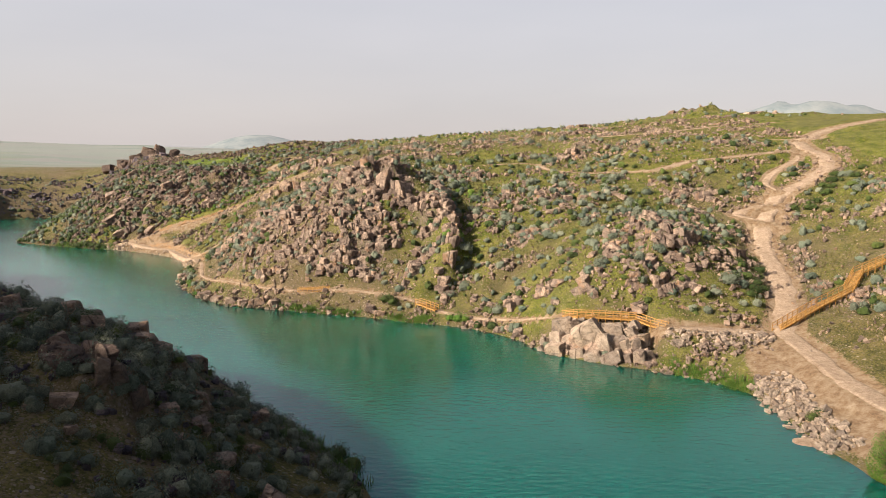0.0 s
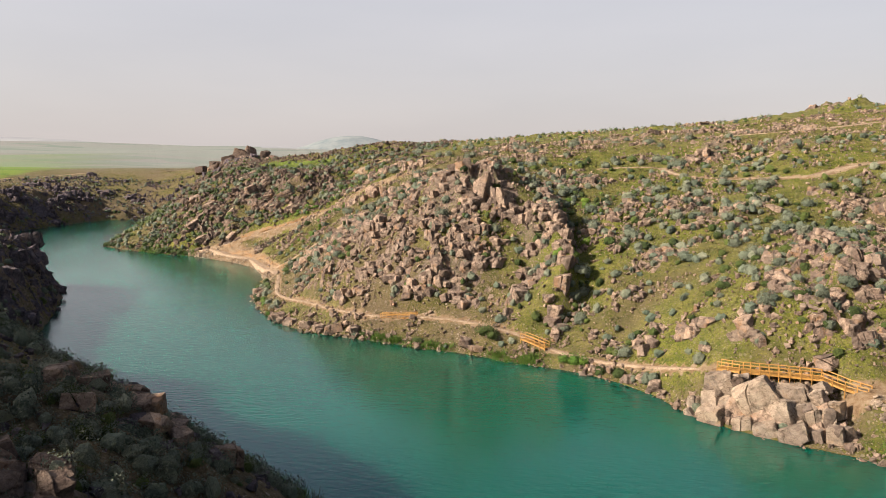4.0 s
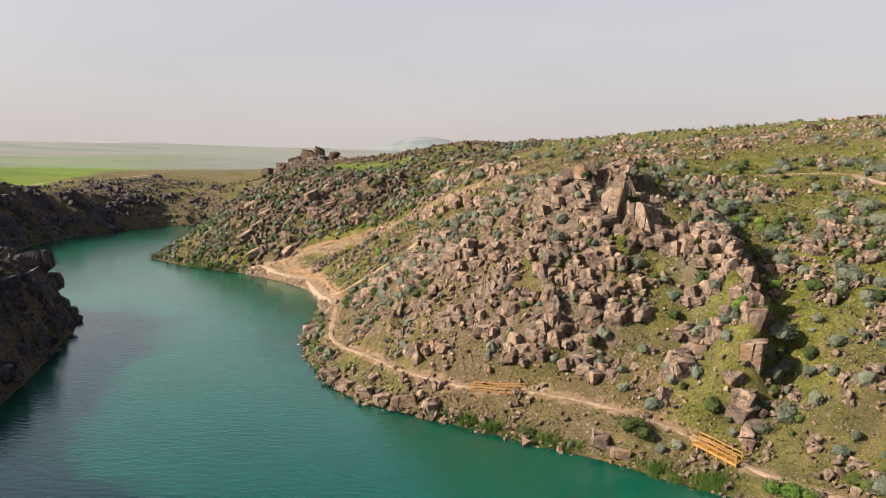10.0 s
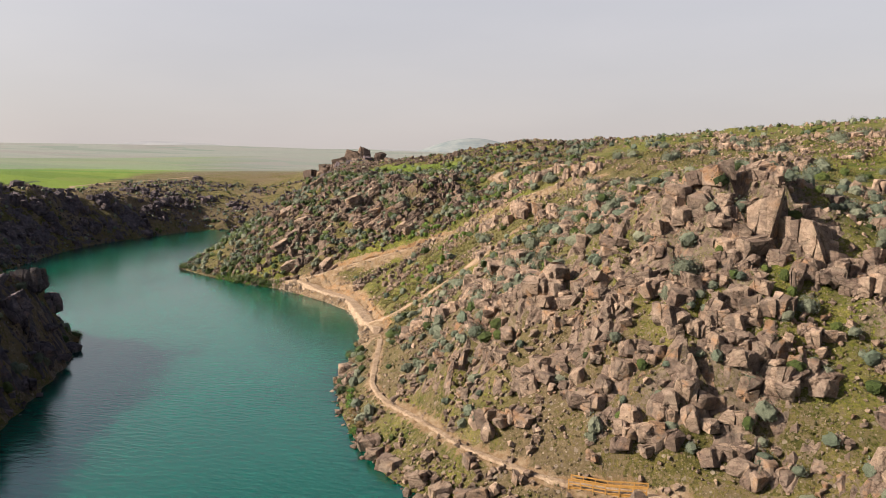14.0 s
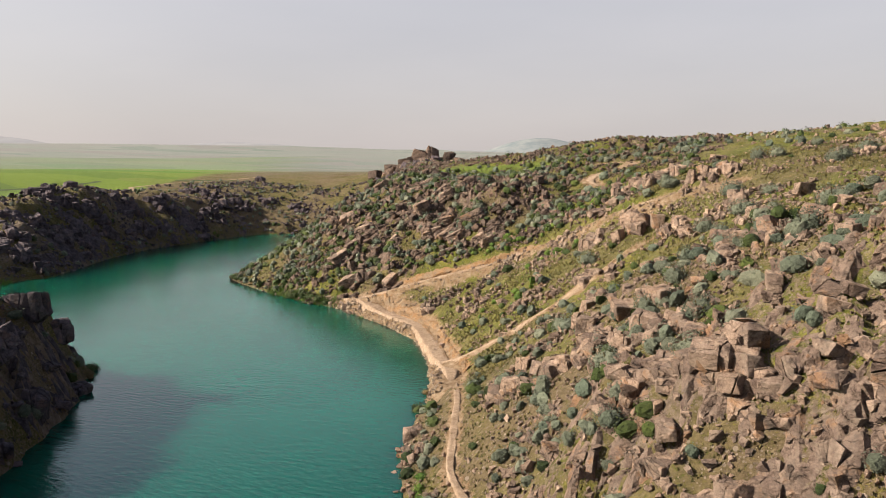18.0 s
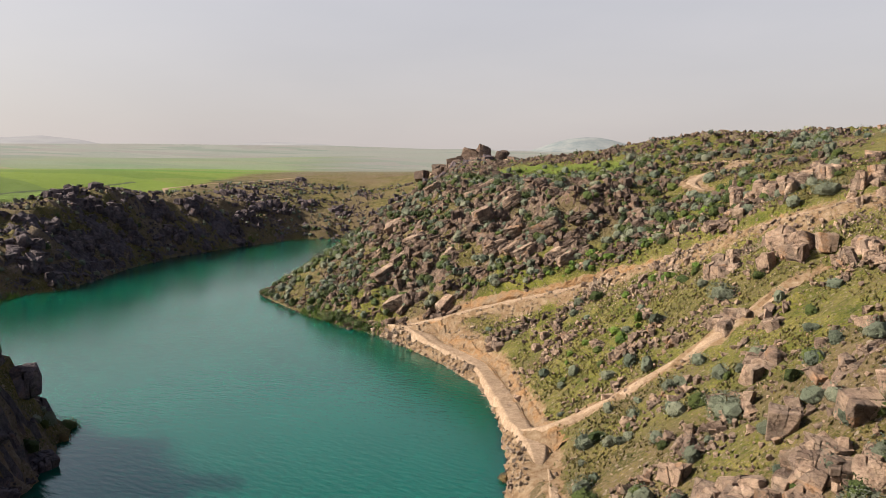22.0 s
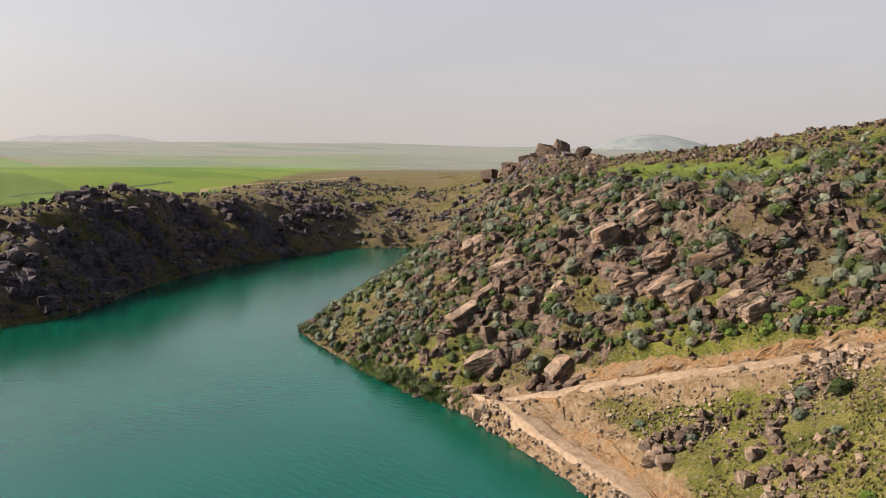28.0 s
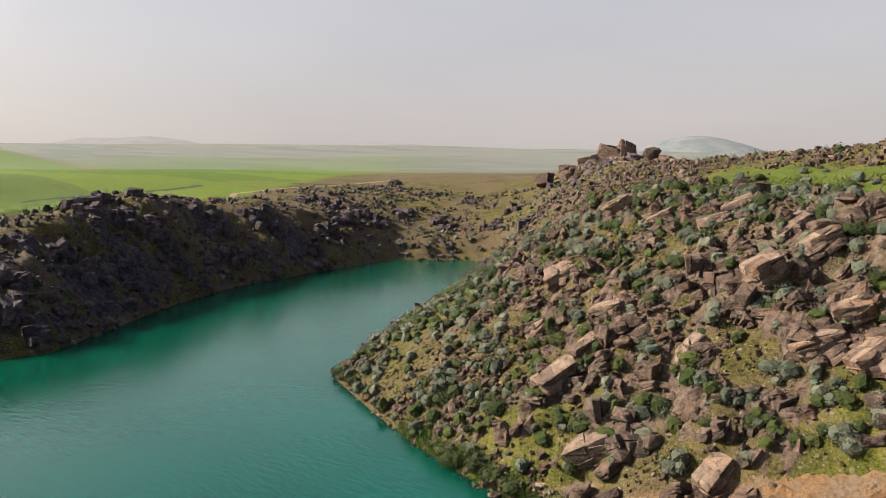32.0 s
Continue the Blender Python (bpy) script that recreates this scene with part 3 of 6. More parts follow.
def relief_controls():
    pts = []
    for shore, side in ((EAST_SHORE, 1), (WEST_SHORE, -1)):
        p = along(shore, 7.0)
        d = np.gradient(p, axis=0)
        n = np.stack([-d[:, 1], d[:, 0]], 1) / np.hypot(d[:, 0], d[:, 1])[:, None] * side   # towards the water
        pts += [np.c_[p, np.zeros(len(p))], np.c_[p + 7 * n, np.full(len(p), -3.5)][:-2]]
    for line in RISES.values():
        pts.append(along(line, 9.0))
    return np.concatenate(pts)


CONTROLS = relief_controls()
gap = np.hypot(CONTROLS[:, None, 0] - CONTROLS[None, :, 0], CONTROLS[:, None, 1] - CONTROLS[None, :, 1])
WEIGHTS = np.linalg.solve(np.block([[gap - 0.6 * np.eye(len(gap)), np.ones((len(gap), 1))], [np.ones((1, len(gap))), np.zeros((1, 1))]]), np.r_[CONTROLS[:, 2], 0])


def smooth(lo, hi, v):
    t = np.clip((v - lo) / (hi - lo), 0, 1)
    return t * t * (3 - 2 * t)


def land(x, y):
    """Height of the bare slopes, before rock relief."""
    x, y = np.asarray(x, float), np.asarray(y, float)
    flat = np.stack([x.ravel(), y.ravel()], 1)
    z = np.empty(len(flat))
    inner = (np.abs(flat[:, 0] + 60) < 420) & (np.abs(flat[:, 1] - 180) < 470)
    idx = np.nonzero(inner)[0]
    for s in range(0, len(idx), 20000):
        k = idx[s:s + 20000]
        r = np.hypot(flat[k, 0, None] - CONTROLS[None, :, 0], flat[k, 1, None] - CONTROLS[None, :, 1])
        z[k] = r @ WEIGHTS[:-1] + WEIGHTS[-1]
    dist = np.hypot(flat[:, 0] + 90, flat[:, 1] - 200)
    away = 27 + 26 * smooth(-200, 500, flat[:, 0]) + 10 * (fbm(flat[:, 0] / 300, flat[:, 1] / 300, 3, 5) - 0.5)
    away = away + smooth(800, 2900, dist) * (34 + 78 * fbm(flat[:, 0] / 900, flat[:, 1] / 900, 3, 9)) * smooth(-1.2, 1.0, flat[:, 1] / (dist + 1))
    w = np.maximum(smooth(260, 400, np.abs(flat[:, 0] + 60)), smooth(290, 450, np.abs(flat[:, 1] - 180)))
    z = np.where(inner, z, away)
    return (z * (1 - w) + away * w).reshape(x.shape)
# ---- relief ends ----


# ---- roads and paths, as lines on the plan ----
VALLEY_ROAD = [(62, 40), (57, 62), (55, 80), (54.5, 92), (55.4, 104), (55.2, 112.5), (60, 121), (64.5, 133.8), (67.3, 147.8), (71.4, 157.5), (78.4, 167.7), (89, 173.4),
               (97.3, 180), (101.5, 189.6), (101, 199), (103, 208), (118, 222), (150, 240)]
DECK_ROAD = [(54.3, 112.6), (47.8, 113.6), (41.6, 114.4), (36.7, 115.9)]
SPUR_TRACK = [(78, 166.5), (72.3, 164.8), (67, 163.4), (68, 161.4), (72.7, 158.4)]
LINK_TRACK = [(80, 170), (79.6, 176), (84.6, 182.5), (93.8, 189.1), (97.3, 195.4)]
TOP_TRACK = [(95, 212.1), (101, 210.6), (107, 208.4), (112, 213)]
SMALL_TRAIL = [(12, 206), (19.9, 207.8), (26.9, 207), (29.8, 197.3), (36, 194)]
HILL_TRAIL = [(40, 192), (47.8, 189.8), (55.7, 187.4), (62, 190.4), (66, 192), (76, 192.5), (88, 195.5), (100, 199)]
MEADOW_TRACK = [(30, 250), (40, 238), (48, 231), (63, 231), (77, 236), (95, 246), (120, 250)]
SHORE_PATH = [(23, 123.3), (17.4, 128.8), (10.6, 136.2), (2, 142), (-1.5, 143.8), (-4.5, 147), (-10.3, 151), (-18.3, 154.4), (-25, 156.5), (-32.8, 157.4), (-35.6, 158.2),
              (-39, 160), (-44.3, 162.6), (-50.2, 168), (-58.5, 176), (-63, 182.3), (-65.5, 190), (-69, 200.5), (-73.5, 212)]
SHORE_ROAD = [(-123, 265), (-118.4, 262.4), (-113, 259.4), (-102.8, 252.6), (-95.6, 247.2), (-90.2, 239.6), (-85.4, 232.2), (-81.4, 225), (-77.9, 219.8), (-75.6, 215.6), (-74.2, 211)]
CLIMB_ROAD = [(-116.6, 262.2), (-110, 262.8), (-104, 262.6), (-89.5, 261.8), (-84.9, 262), (-78.1, 261.4), (-71.5, 258.2), (-66.4, 254.9), (-61.9, 251.7), (-57.8, 248.6), (-53.6, 246.1), (-46, 243), (-38, 241)]
CLIMB_PATH = [(-81, 222.4), (-78, 220.6), (-75.4, 220), (-72.6, 220.6), (-69, 221.8), (-63.9, 223.5), (-59.9, 224.8), (-56.6, 227.1), (-52.8, 229), (-49, 231)]
LOOP_ROAD = [(-66, 283), (-69.5, 289), (-68, 294), (-62, 296), (-60, 302), (-70, 308)]
FIELD_TRACK = [(-296, 366), (-302, 378), (-322, 396), (-334, 436), (-333, 474), (-332, 520)]
ROADS = [  # line, width, bare ground beside it
    (VALLEY_ROAD, 4.0, 2.4), (SPUR_TRACK, 3.0, 1.6), (LINK_TRACK, 2.4, 0.8), (TOP_TRACK, 3.0, 1.4), (SMALL_TRAIL, 1.6, 0.6), (DECK_ROAD, 3.0, 1.6), (HILL_TRAIL, 2.6, 0.8), (MEADOW_TRACK, 3.0, 0.5), (SHORE_PATH, 1.0, 0.6), (SHORE_ROAD, 3.4, 1.0),
    (CLIMB_ROAD, 4.2, 2.0), (CLIMB_PATH, 1.8, 0.7), (LOOP_ROAD, 3.2, 0.8), (FIELD_TRACK, 3.4, 0.6)]

MEADOW = [(-126, 338), (-114, 328), (-104, 326), (-92, 321)]
# Where the bedrock comes through: x, y, radius, amount.
OUTCROPS = [(-18, 177, 17, 1.0), (-34, 175, 16, 0.8), (-10, 162, 12, 0.75), (-3.5, 166, 6, 0.95), (-3.5, 158, 5, 0.95), (-30, 163, 12, 0.6), (-48, 176, 12, 0.7), (-45, 195, 13, 0.6), (-52, 206, 8, 0.55), (-30, 210, 14, 0.4),
            (40, 137, 12, 0.8), (33, 130, 9, 0.7), (43, 122, 6, 0.8), (28, 112, 9, 0.7), (47, 150, 10, 0.45), (-112, 284, 22, 0.85), (-130, 286, 20, 0.75),
            (-95, 287, 14, 0.7), (-140, 310, 22, 0.8), (-120, 312, 14, 0.6), (-155, 345, 28, 0.7), (-175, 390, 26, 0.7), (-193, 470, 26, 0.9), (-172, 440, 18, 0.6), (-70, 330, 22, 0.6),
            (-75, 352, 20, 0.5), (-110, 345, 10, 0.5), (-52, 240, 9, 0.6), (-58, 262, 9, 0.5), (-125, 186, 18, 1.0), (-110, 160, 18, 0.9), (-100, 140, 14, 0.9), (-140, 180, 16, 0.8),
            (-32, 76, 8, 0.6), (-30, 60, 6, 0.6), (-45, 88, 11, 0.6), (-245, 283, 18, 1.0), (-256, 305, 20, 1.0), (-266, 332, 20, 1.0), (-262, 360, 14, 0.8), (-258, 400, 16, 0.55),
            (-240, 432, 16, 0.5), (-275, 402, 10, 0.7), (-300, 430, 12, 0.5), (-240, 255, 16, 0.7), (-205, 420, 14, 0.5), (20, 262, 16, 0.5), (0, 235, 14, 0.3), (104, 300, 16, 0.8),
            (99, 246, 10, 0.8), (84, 200, 9, 0.9), (60, 203, 9, 0.8), (41.5, 212, 10, 0.75), (58, 182, 5, 0.7), (63, 175, 6.5, 0.75), (41, 189, 8, 0.75), (33, 203, 6, 0.7), (29.7, 174, 5, 0.7), (24, 193, 4.5, 0.6),
            (46, 301, 14, 0.7), (79, 320, 9, 0.7), (33, 167, 4.5, 0.6), (112, 212, 6, 0.7), (92, 177.5, 5, 0.7), (84, 161, 4, 0.7), (19.5, 159, 4, 0.6), (24.3, 164.5, 3.5, 0.6), (12, 163.5, 3.5, 0.6)]


def rockiness(x, y):
    r = 0.0
    for cx, cy, radius, amount in OUTCROPS:
        r = np.maximum(r, amount * (1 - smooth(0.45, 1.15, np.hypot(x - cx, y - cy) / radius)))
    n = fbm((x + 0.5 * y) / 9, (y - 0.5 * x) / 5, 4, 21)
    r = r * smooth(0.28, 0.46, n) + 0.55 * smooth(0.58, 0.72, n) * smooth(-360, -300, x)
    r = r * smooth(2.6, 5.0, distance_to([(21, 124), (28, 121), (34, 119.8), (38, 116)], x, y))
    for line, width, bare in ROADS:
        r = r * smooth(width * 0.5 + 0.3, width * 0.5 + 3.0, distance_to(line, x, y))
    return np.clip(r, 0, 1)


def broad(x, y):
    """Stony ground round the outcrops, without its gaps."""
    r = 0.0
    for cx, cy, radius, amount in OUTCROPS:
        r = np.maximum(r, amount * (1 - smooth(0.6, 1.5, np.hypot(x - cx, y - cy) / radius)))
    return r


def spread(lo, hi, step, reach):
    """Grid lines: even between lo and hi, wider and wider beyond."""
    inner = np.arange(lo, hi + step / 2, step)
    grow = []
    d, s = 0.0, step
    while d < reach:
        s *= 1.22
        d += s
        grow.append(d)
    return np.r_[lo - np.array(grow[::-1]), inner, inner[-1] + np.array(grow)]


GX, GY = spread(-340, 120, 1.15, 4300), spread(45, 490, 1.15, 4300)
XX, YY = np.meshgrid(GX, GY)
BASE = land(XX, YY)


def lookup(field, x, y):
    i = np.clip(np.searchsorted(GX, x) - 1, 0, len(GX) - 2)
    j = np.clip(np.searchsorted(GY, y) - 1, 0, len(GY) - 2)
    u, v = (x - GX[i]) / (GX[i + 1] - GX[i]), (y - GY[j]) / (GY[j + 1] - GY[j])
    return (field[j, i] * (1 - u) + field[j, i + 1] * u) * (1 - v) + (field[j + 1, i] * (1 - u) + field[j + 1, i + 1] * u) * v


ROCKY = rockiness(XX, YY)
BROAD = broad(XX, YY)
DIRT = np.zeros(XX.shape)
HEIGHT = BASE + 1.1 * (fbm(XX / 14, YY / 14, 4, 3) - 0.5) * smooth(0.5, 4, BASE) + 0.35 * (fbm(XX / 3.1, YY / 3.1, 3, 8) - 0.5) * smooth(0.2, 1.5, BASE)
HEIGHT = HEIGHT + 6.0 * (fbm(XX / 9, YY / 9, 4, 15) - 0.5) * smooth(1, 6, BASE) * smooth(-225, -240, XX) * smooth(-310, -285, XX) * smooth(250, 270, YY) * (1 - smooth(385, 410, YY))


def bedrock(x, y, rocky, base, fine=False):
    """Relief of jointed rock: slabs, blocks and chips, each a tilted plane with a gap round it."""
    wx = x + 1.5 * fbm(x / 6, y / 6, 2, 4)
    slab, joint = blocks(wx, y, 5.2, 11)
    chip, crack = blocks(x, y, 2.1, 31)
    shelf = smooth(0.25, 0.8, rocky) * smooth(0.3, 2.0, base)
    wall = 1 + 0.8 * (1 - smooth(0.4, 1.1, np.hypot((x + 17) / 20, (y - 176) / 9)))
    z = (slab - 0.35) * 2.4 * wall + (chip - 0.5) * 1.2 - 0.5 * (1 - joint) - 0.3 * (1 - crack)
    if fine:
        bit, gap_ = blocks(x + 0.4 * value_noise(x, y, 2), y, 0.95, 51)
        z = z + (bit - 0.5) * 0.7 - 0.25 * (1 - gap_) - 0.5 * (1 - joint) ** 2 + 0.1
    return shelf * z


HEIGHT = HEIGHT + bedrock(XX, YY, ROCKY, BASE)
# the crag ends eastward in a rib with a steep shaded side
RIB = [(1.2, 149.5), (2.6, 152), (3.4, 155.5), (3.6, 162), (2.6, 168), (2.0, 173), (0.6, 179), (-1.0, 186)]
west = np.interp(YY, [p[1] for p in RIB], [p[0] for p in RIB]) + 4.5 * (fbm(XX / 5, YY / 5, 3, 91) - 0.5) - XX
along_rib = smooth(148.8, 152.5, YY) * (1 - smooth(174, 188, YY)) * (0.25 + 1.5 * fbm(XX / 9, YY / 5, 3, 92))
HEIGHT = HEIGHT + along_rib * (3.9 * smooth(-1.6, 1.3, west) * (1 - smooth(1.3, 10, west)) - 0.8 * smooth(0.2, -1.6, west) * (1 - smooth(2, 7, -west)))
for line, width, bare in ROADS:
    dense = along(line, 1.5)
    level = np.convolve(np.pad(lookup(BASE, dense[:, 0], dense[:, 1]), 4, "edge"), np.ones(9) / 9, "valid")
    x0, x1, y0, y1 = dense[:, 0].min() - 9, dense[:, 0].max() + 9, dense[:, 1].min() - 9, dense[:, 1].max() + 9
    i, j = np.nonzero((GX > x0) & (GX < x1))[0], np.nonzero((GY > y0) & (GY < y1))[0]
    box = np.ix_(j, i)
    px, py = XX[box], YY[box]
    d2 = np.full(px.shape, 1e9)
    lev = np.zeros(px.shape)
    for (ax, ay), h in zip(dense, level):
        d = np.hypot(px - ax, py - ay)
        lev, d2 = np.where(d < d2, h, lev), np.minimum(d2, d)
    w = 1 - smooth(width * 0.5 + 0.2, width * 0.5 + 1.0 + min(bare, 1.3), d2)
    w = w * smooth(0.1, 0.7, BASE[box])
    HEIGHT[box] = HEIGHT[box] * (1 - w) + (np.maximum(lev, 0.7) - 0.12) * w
    DIRT[box] = np.maximum(DIRT[box], 1 - smooth(width * 0.5 + 0.1, width * 0.5 + 0.5 + bare, d2))
# the ground falls away below the timber walkway
side = (XX - 28.4) * 0.3 + (YY - 121.2) * 0.95
limit = 4.5 + 1.3 * np.maximum(side - 0.7, 0) + 0.5 * np.minimum(side, 0)
under = smooth(18, 20, XX) * (1 - smooth(35, 36.5, XX)) * smooth(-9, -7, side) * (1 - smooth(3, 5, side))
HEIGHT = HEIGHT * (1 - under) + np.minimum(HEIGHT, limit) * under
# the broad bare landing by the water below the valley road, and the cut banks of the shore road
junction = 0.9 * (1 - smooth(2.5, 5.5, distance_to([(73, 156.5), (76, 161), (76.5, 167)], XX, YY) + 3 * (fbm(XX / 4, YY / 4, 3, 70) - 0.5)))
landing = (1 - smooth(4, 8, distance_to([(50, 74), (50, 92), (52, 104)], XX, YY))) * smooth(0.2, 0.6, BASE)
cut = 1 - smooth(0.5, 3.0, distance_to([(-116, 264), (-108, 259.5), (-100, 254.5), (-92.5, 246.6), (-86.6, 237.4), (-80, 227)], XX, YY))
scar = 0.68 * (1 - smooth(2.0, 4.2, distance_to(CLIMB_ROAD, XX + 0.6, YY + 1.4) + 5 * (fbm(XX / 5, YY / 5, 3, 77) - 0.45))) * smooth(1.0, 2.5, BASE)
verge = (1 - smooth(5, 8, distance_to(SHORE_ROAD, XX, YY))) * (1 - smooth(1.4, 2.2, BASE))
DIRT = np.maximum(DIRT, np.maximum(np.maximum(landing, junction), np.maximum(np.maximum(0.8 * cut, scar), verge)))
HEIGHT = HEIGHT - 0.45 * (1 - smooth(5, 8, distance_to(SHORE_ROAD, XX, YY))) * (1 - smooth(0.5, 1.3, BASE))
brink = np.interp(YY, (200, 330, 385, 475, 700, 1500), (-290, -286, -306, -355, -472, -900)) + 8 * (fbm(XX / 30, YY / 30, 2, 6) - 0.5)
FIELD = smooth(0, -5, XX - brink) * smooth(180, 240, YY) * (np.hypot(XX + 90, YY - 200) < 1500)
meadow = 0.7 * (1 - smooth(5, 10, distance_to(MEADOW, XX, YY) + 8 * (fbm(XX / 9, YY / 9, 3, 33) - 0.5)))
FIELD = np.maximum(FIELD, meadow)
LUSH = np.clip(smooth(0.45, 0.63, fbm(XX / 22, YY / 22, 3, 40)) * 0.75 + 0.6 * smooth(20, 34, BASE) * smooth(-230, -150, XX)
               + (1 - smooth(4, 12, distance_to([(-96, 270), (-84, 266), (-72, 268), (-62, 272)], XX, YY)))
               + 0.55 * smooth(-18, 22, XX) * smooth(110, 125, YY) * (0.6 + 0.4 * smooth(16, 28, BASE)) + (1 - smooth(2, 6, distance_to([(38, 108.5), (43, 104.5), (47, 100)], XX, YY)))
               + (1 - smooth(7, 14, distance_to(MEADOW, XX, YY)))
               + (1 - smooth(3, 8, distance_to([(1, 160), (6, 175), (8, 195)], XX, YY))), 0, 1) * smooth(-235, -190, XX) * smooth(0, 12, XX + 5 + 0.75 * (YY - 66))
# share of painted haze, growing with distance
FAR_HAZE = smooth(330, 1200, np.hypot(XX + 90, YY - 200)) * (1 - 0.35 * FIELD)


def ground(x, y):
    return lookup(HEIGHT, np.asarray(x, float), np.asarray(y, float))


def raw_mesh(name, verts, faces, mat, smooth_shade=False, **layers):
    """A mesh from arrays: vertices (n, 3), faces (m, 3 or 4), and one number a vertex for each layer."""
    me = bpy.data.meshes.new(name)
    verts, faces = np.asarray(verts, np.float32), np.asarray(faces, np.int32)
    k = faces.shape[1]
    me.vertices.add(len(verts))
    me.vertices.foreach_set("co", verts.ravel())
    me.loops.add(faces.size)
    me.loops.foreach_set("vertex_index", faces.ravel())
    me.polygons.add(len(faces))
    me.polygons.foreach_set("loop_start", np.arange(0, faces.size, k, dtype=np.int32))
    me.update(calc_edges=True)
    me.polygons.foreach_set("use_smooth", np.full(len(faces), smooth_shade))
    for key, values in layers.items():
        me.attributes.new(key, "FLOAT", "POINT").data.foreach_set("value", np.asarray(values, np.float32).ravel())
    me.materials.append(mat)
    return me


def grid_faces(rows, cols):
    a = (np.arange(rows - 1)[:, None] * cols + np.arange(cols - 1)[None]).ravel()
    return np.stack([a, a + 1, a + cols + 1, a + cols], 1)


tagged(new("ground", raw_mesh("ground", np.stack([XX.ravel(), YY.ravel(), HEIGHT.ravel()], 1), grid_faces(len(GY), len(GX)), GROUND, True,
                              rocky=0.74 * np.maximum(ROCKY, 0.4 * BROAD), dirt=DIRT, field=FIELD, lush=LUSH, far=FAR_HAZE)),
       "rocky grass slopes round a gorge lake with bare earth", "ground", kind="structure")

# the lake: one sheet, closed by the banks
wx, wy = np.linspace(-320, 130, 60), np.linspace(-290, 440, 90)
WX, WY = np.meshgrid(wx, wy)
tagged(new("water", raw_mesh("water", np.stack([WX.ravel(), WY.ravel(), np.zeros(WX.size)], 1), grid_faces(len(wy), len(wx)), WATER, True)),
       "calm deep green lake water with fine ripples", "lake", kind="structure")


def ribbon(name, line, width, label):
    """A road: a crowned strip with worn wheel ruts, laid on the ground."""
    p = along(line, 1.2)
    for k in range(3):
        p[1:-1] = (p[:-2] + 2 * p[1:-1] + p[2:]) / 4
    d = np.gradient(p, axis=0)
    n = np.stack([-d[:, 1], d[:, 0]], 1) / np.hypot(d[:, 0], d[:, 1])[:, None]
    wob = width * (1 + 0.7 * (fbm(p[:, 0] / 2.4, p[:, 1] / 2.4, 3, 77) - 0.5))
    ends = np.minimum(np.arange(len(p)), np.arange(len(p))[::-1]) * 1.2
    wob = wob * (0.25 + 0.75 * smooth(0, 8, ends))
    steps = np.array([-0.5, -0.36, -0.24, -0.1, 0.1, 0.24, 0.36, 0.5])
    rise = np.array([-0.12, 0.03, 0.015, 0.03, 0.03, 0.015, 0.03, -0.12])
    x, y = p[:, 0, None] + n[:, 0, None] * steps * wob[:, None], p[:, 1, None] + n[:, 1, None] * steps * wob[:, None]
    mid = np.maximum(np.percentile(ground(x, y)[:, 1:7], 60, axis=1) + 0.03, 0.5)
    mid = np.convolve(np.pad(mid, 4, "edge"), np.ones(9) / 9, "valid")
    z = mid[:, None] + rise + 0.1 - 0.25 * (1 - smooth(0, 4, ends))[:, None]
    z[:, [0, -1]] = np.minimum(z[:, [0, -1]], ground(x[:, [0, -1]], y[:, [0, -1]]) - 0.05)
    return tagged(new(name, raw_mesh(name, np.stack([x.ravel(), y.ravel(), z.ravel()], 1), grid_faces(len(p), 8), EARTH, True)), label, "road", kind="structure")


for name, line, width, label in (
        ("road_1", VALLEY_ROAD, 3.8, "pale dirt road winding up a grassy side valley"), ("road_2", DECK_ROAD, 2.8, "pale dirt track beside the lake shore"),
        ("road_3", HILL_TRAIL, 2.2, "narrow dirt trail across the hillside"), ("road_4", MEADOW_TRACK, 2.6, "dirt track across a green hilltop meadow"),
        ("path", SHORE_PATH, 0.95, "narrow beaten footpath above the lake shore"), ("road_5", SHORE_ROAD, 3.1, "bulldozed dirt road along the waterline"),
        ("road_6", CLIMB_ROAD, 3.6, "freshly cut dirt road climbing the slope"), ("road_7", CLIMB_PATH, 1.6, "bare dirt track climbing from the shore road"),
        ("road_10", SPUR_TRACK, 2.6, "dirt spur off the valley road"), ("road_11", LINK_TRACK, 2.0, "dirt track cutting across a bend of the road"),
        ("road_12", TOP_TRACK, 2.4, "dirt track over the hilltop"), ("road_13", SMALL_TRAIL, 1.1, "narrow trodden trail on the hillside"), ("road_8", LOOP_ROAD, 2.2, "dirt road bending below the hilltop"), ("road_9", FIELD_TRACK, 3.0, "dirt farm track beside green fields")):
    ribbon(name, line, width, label)


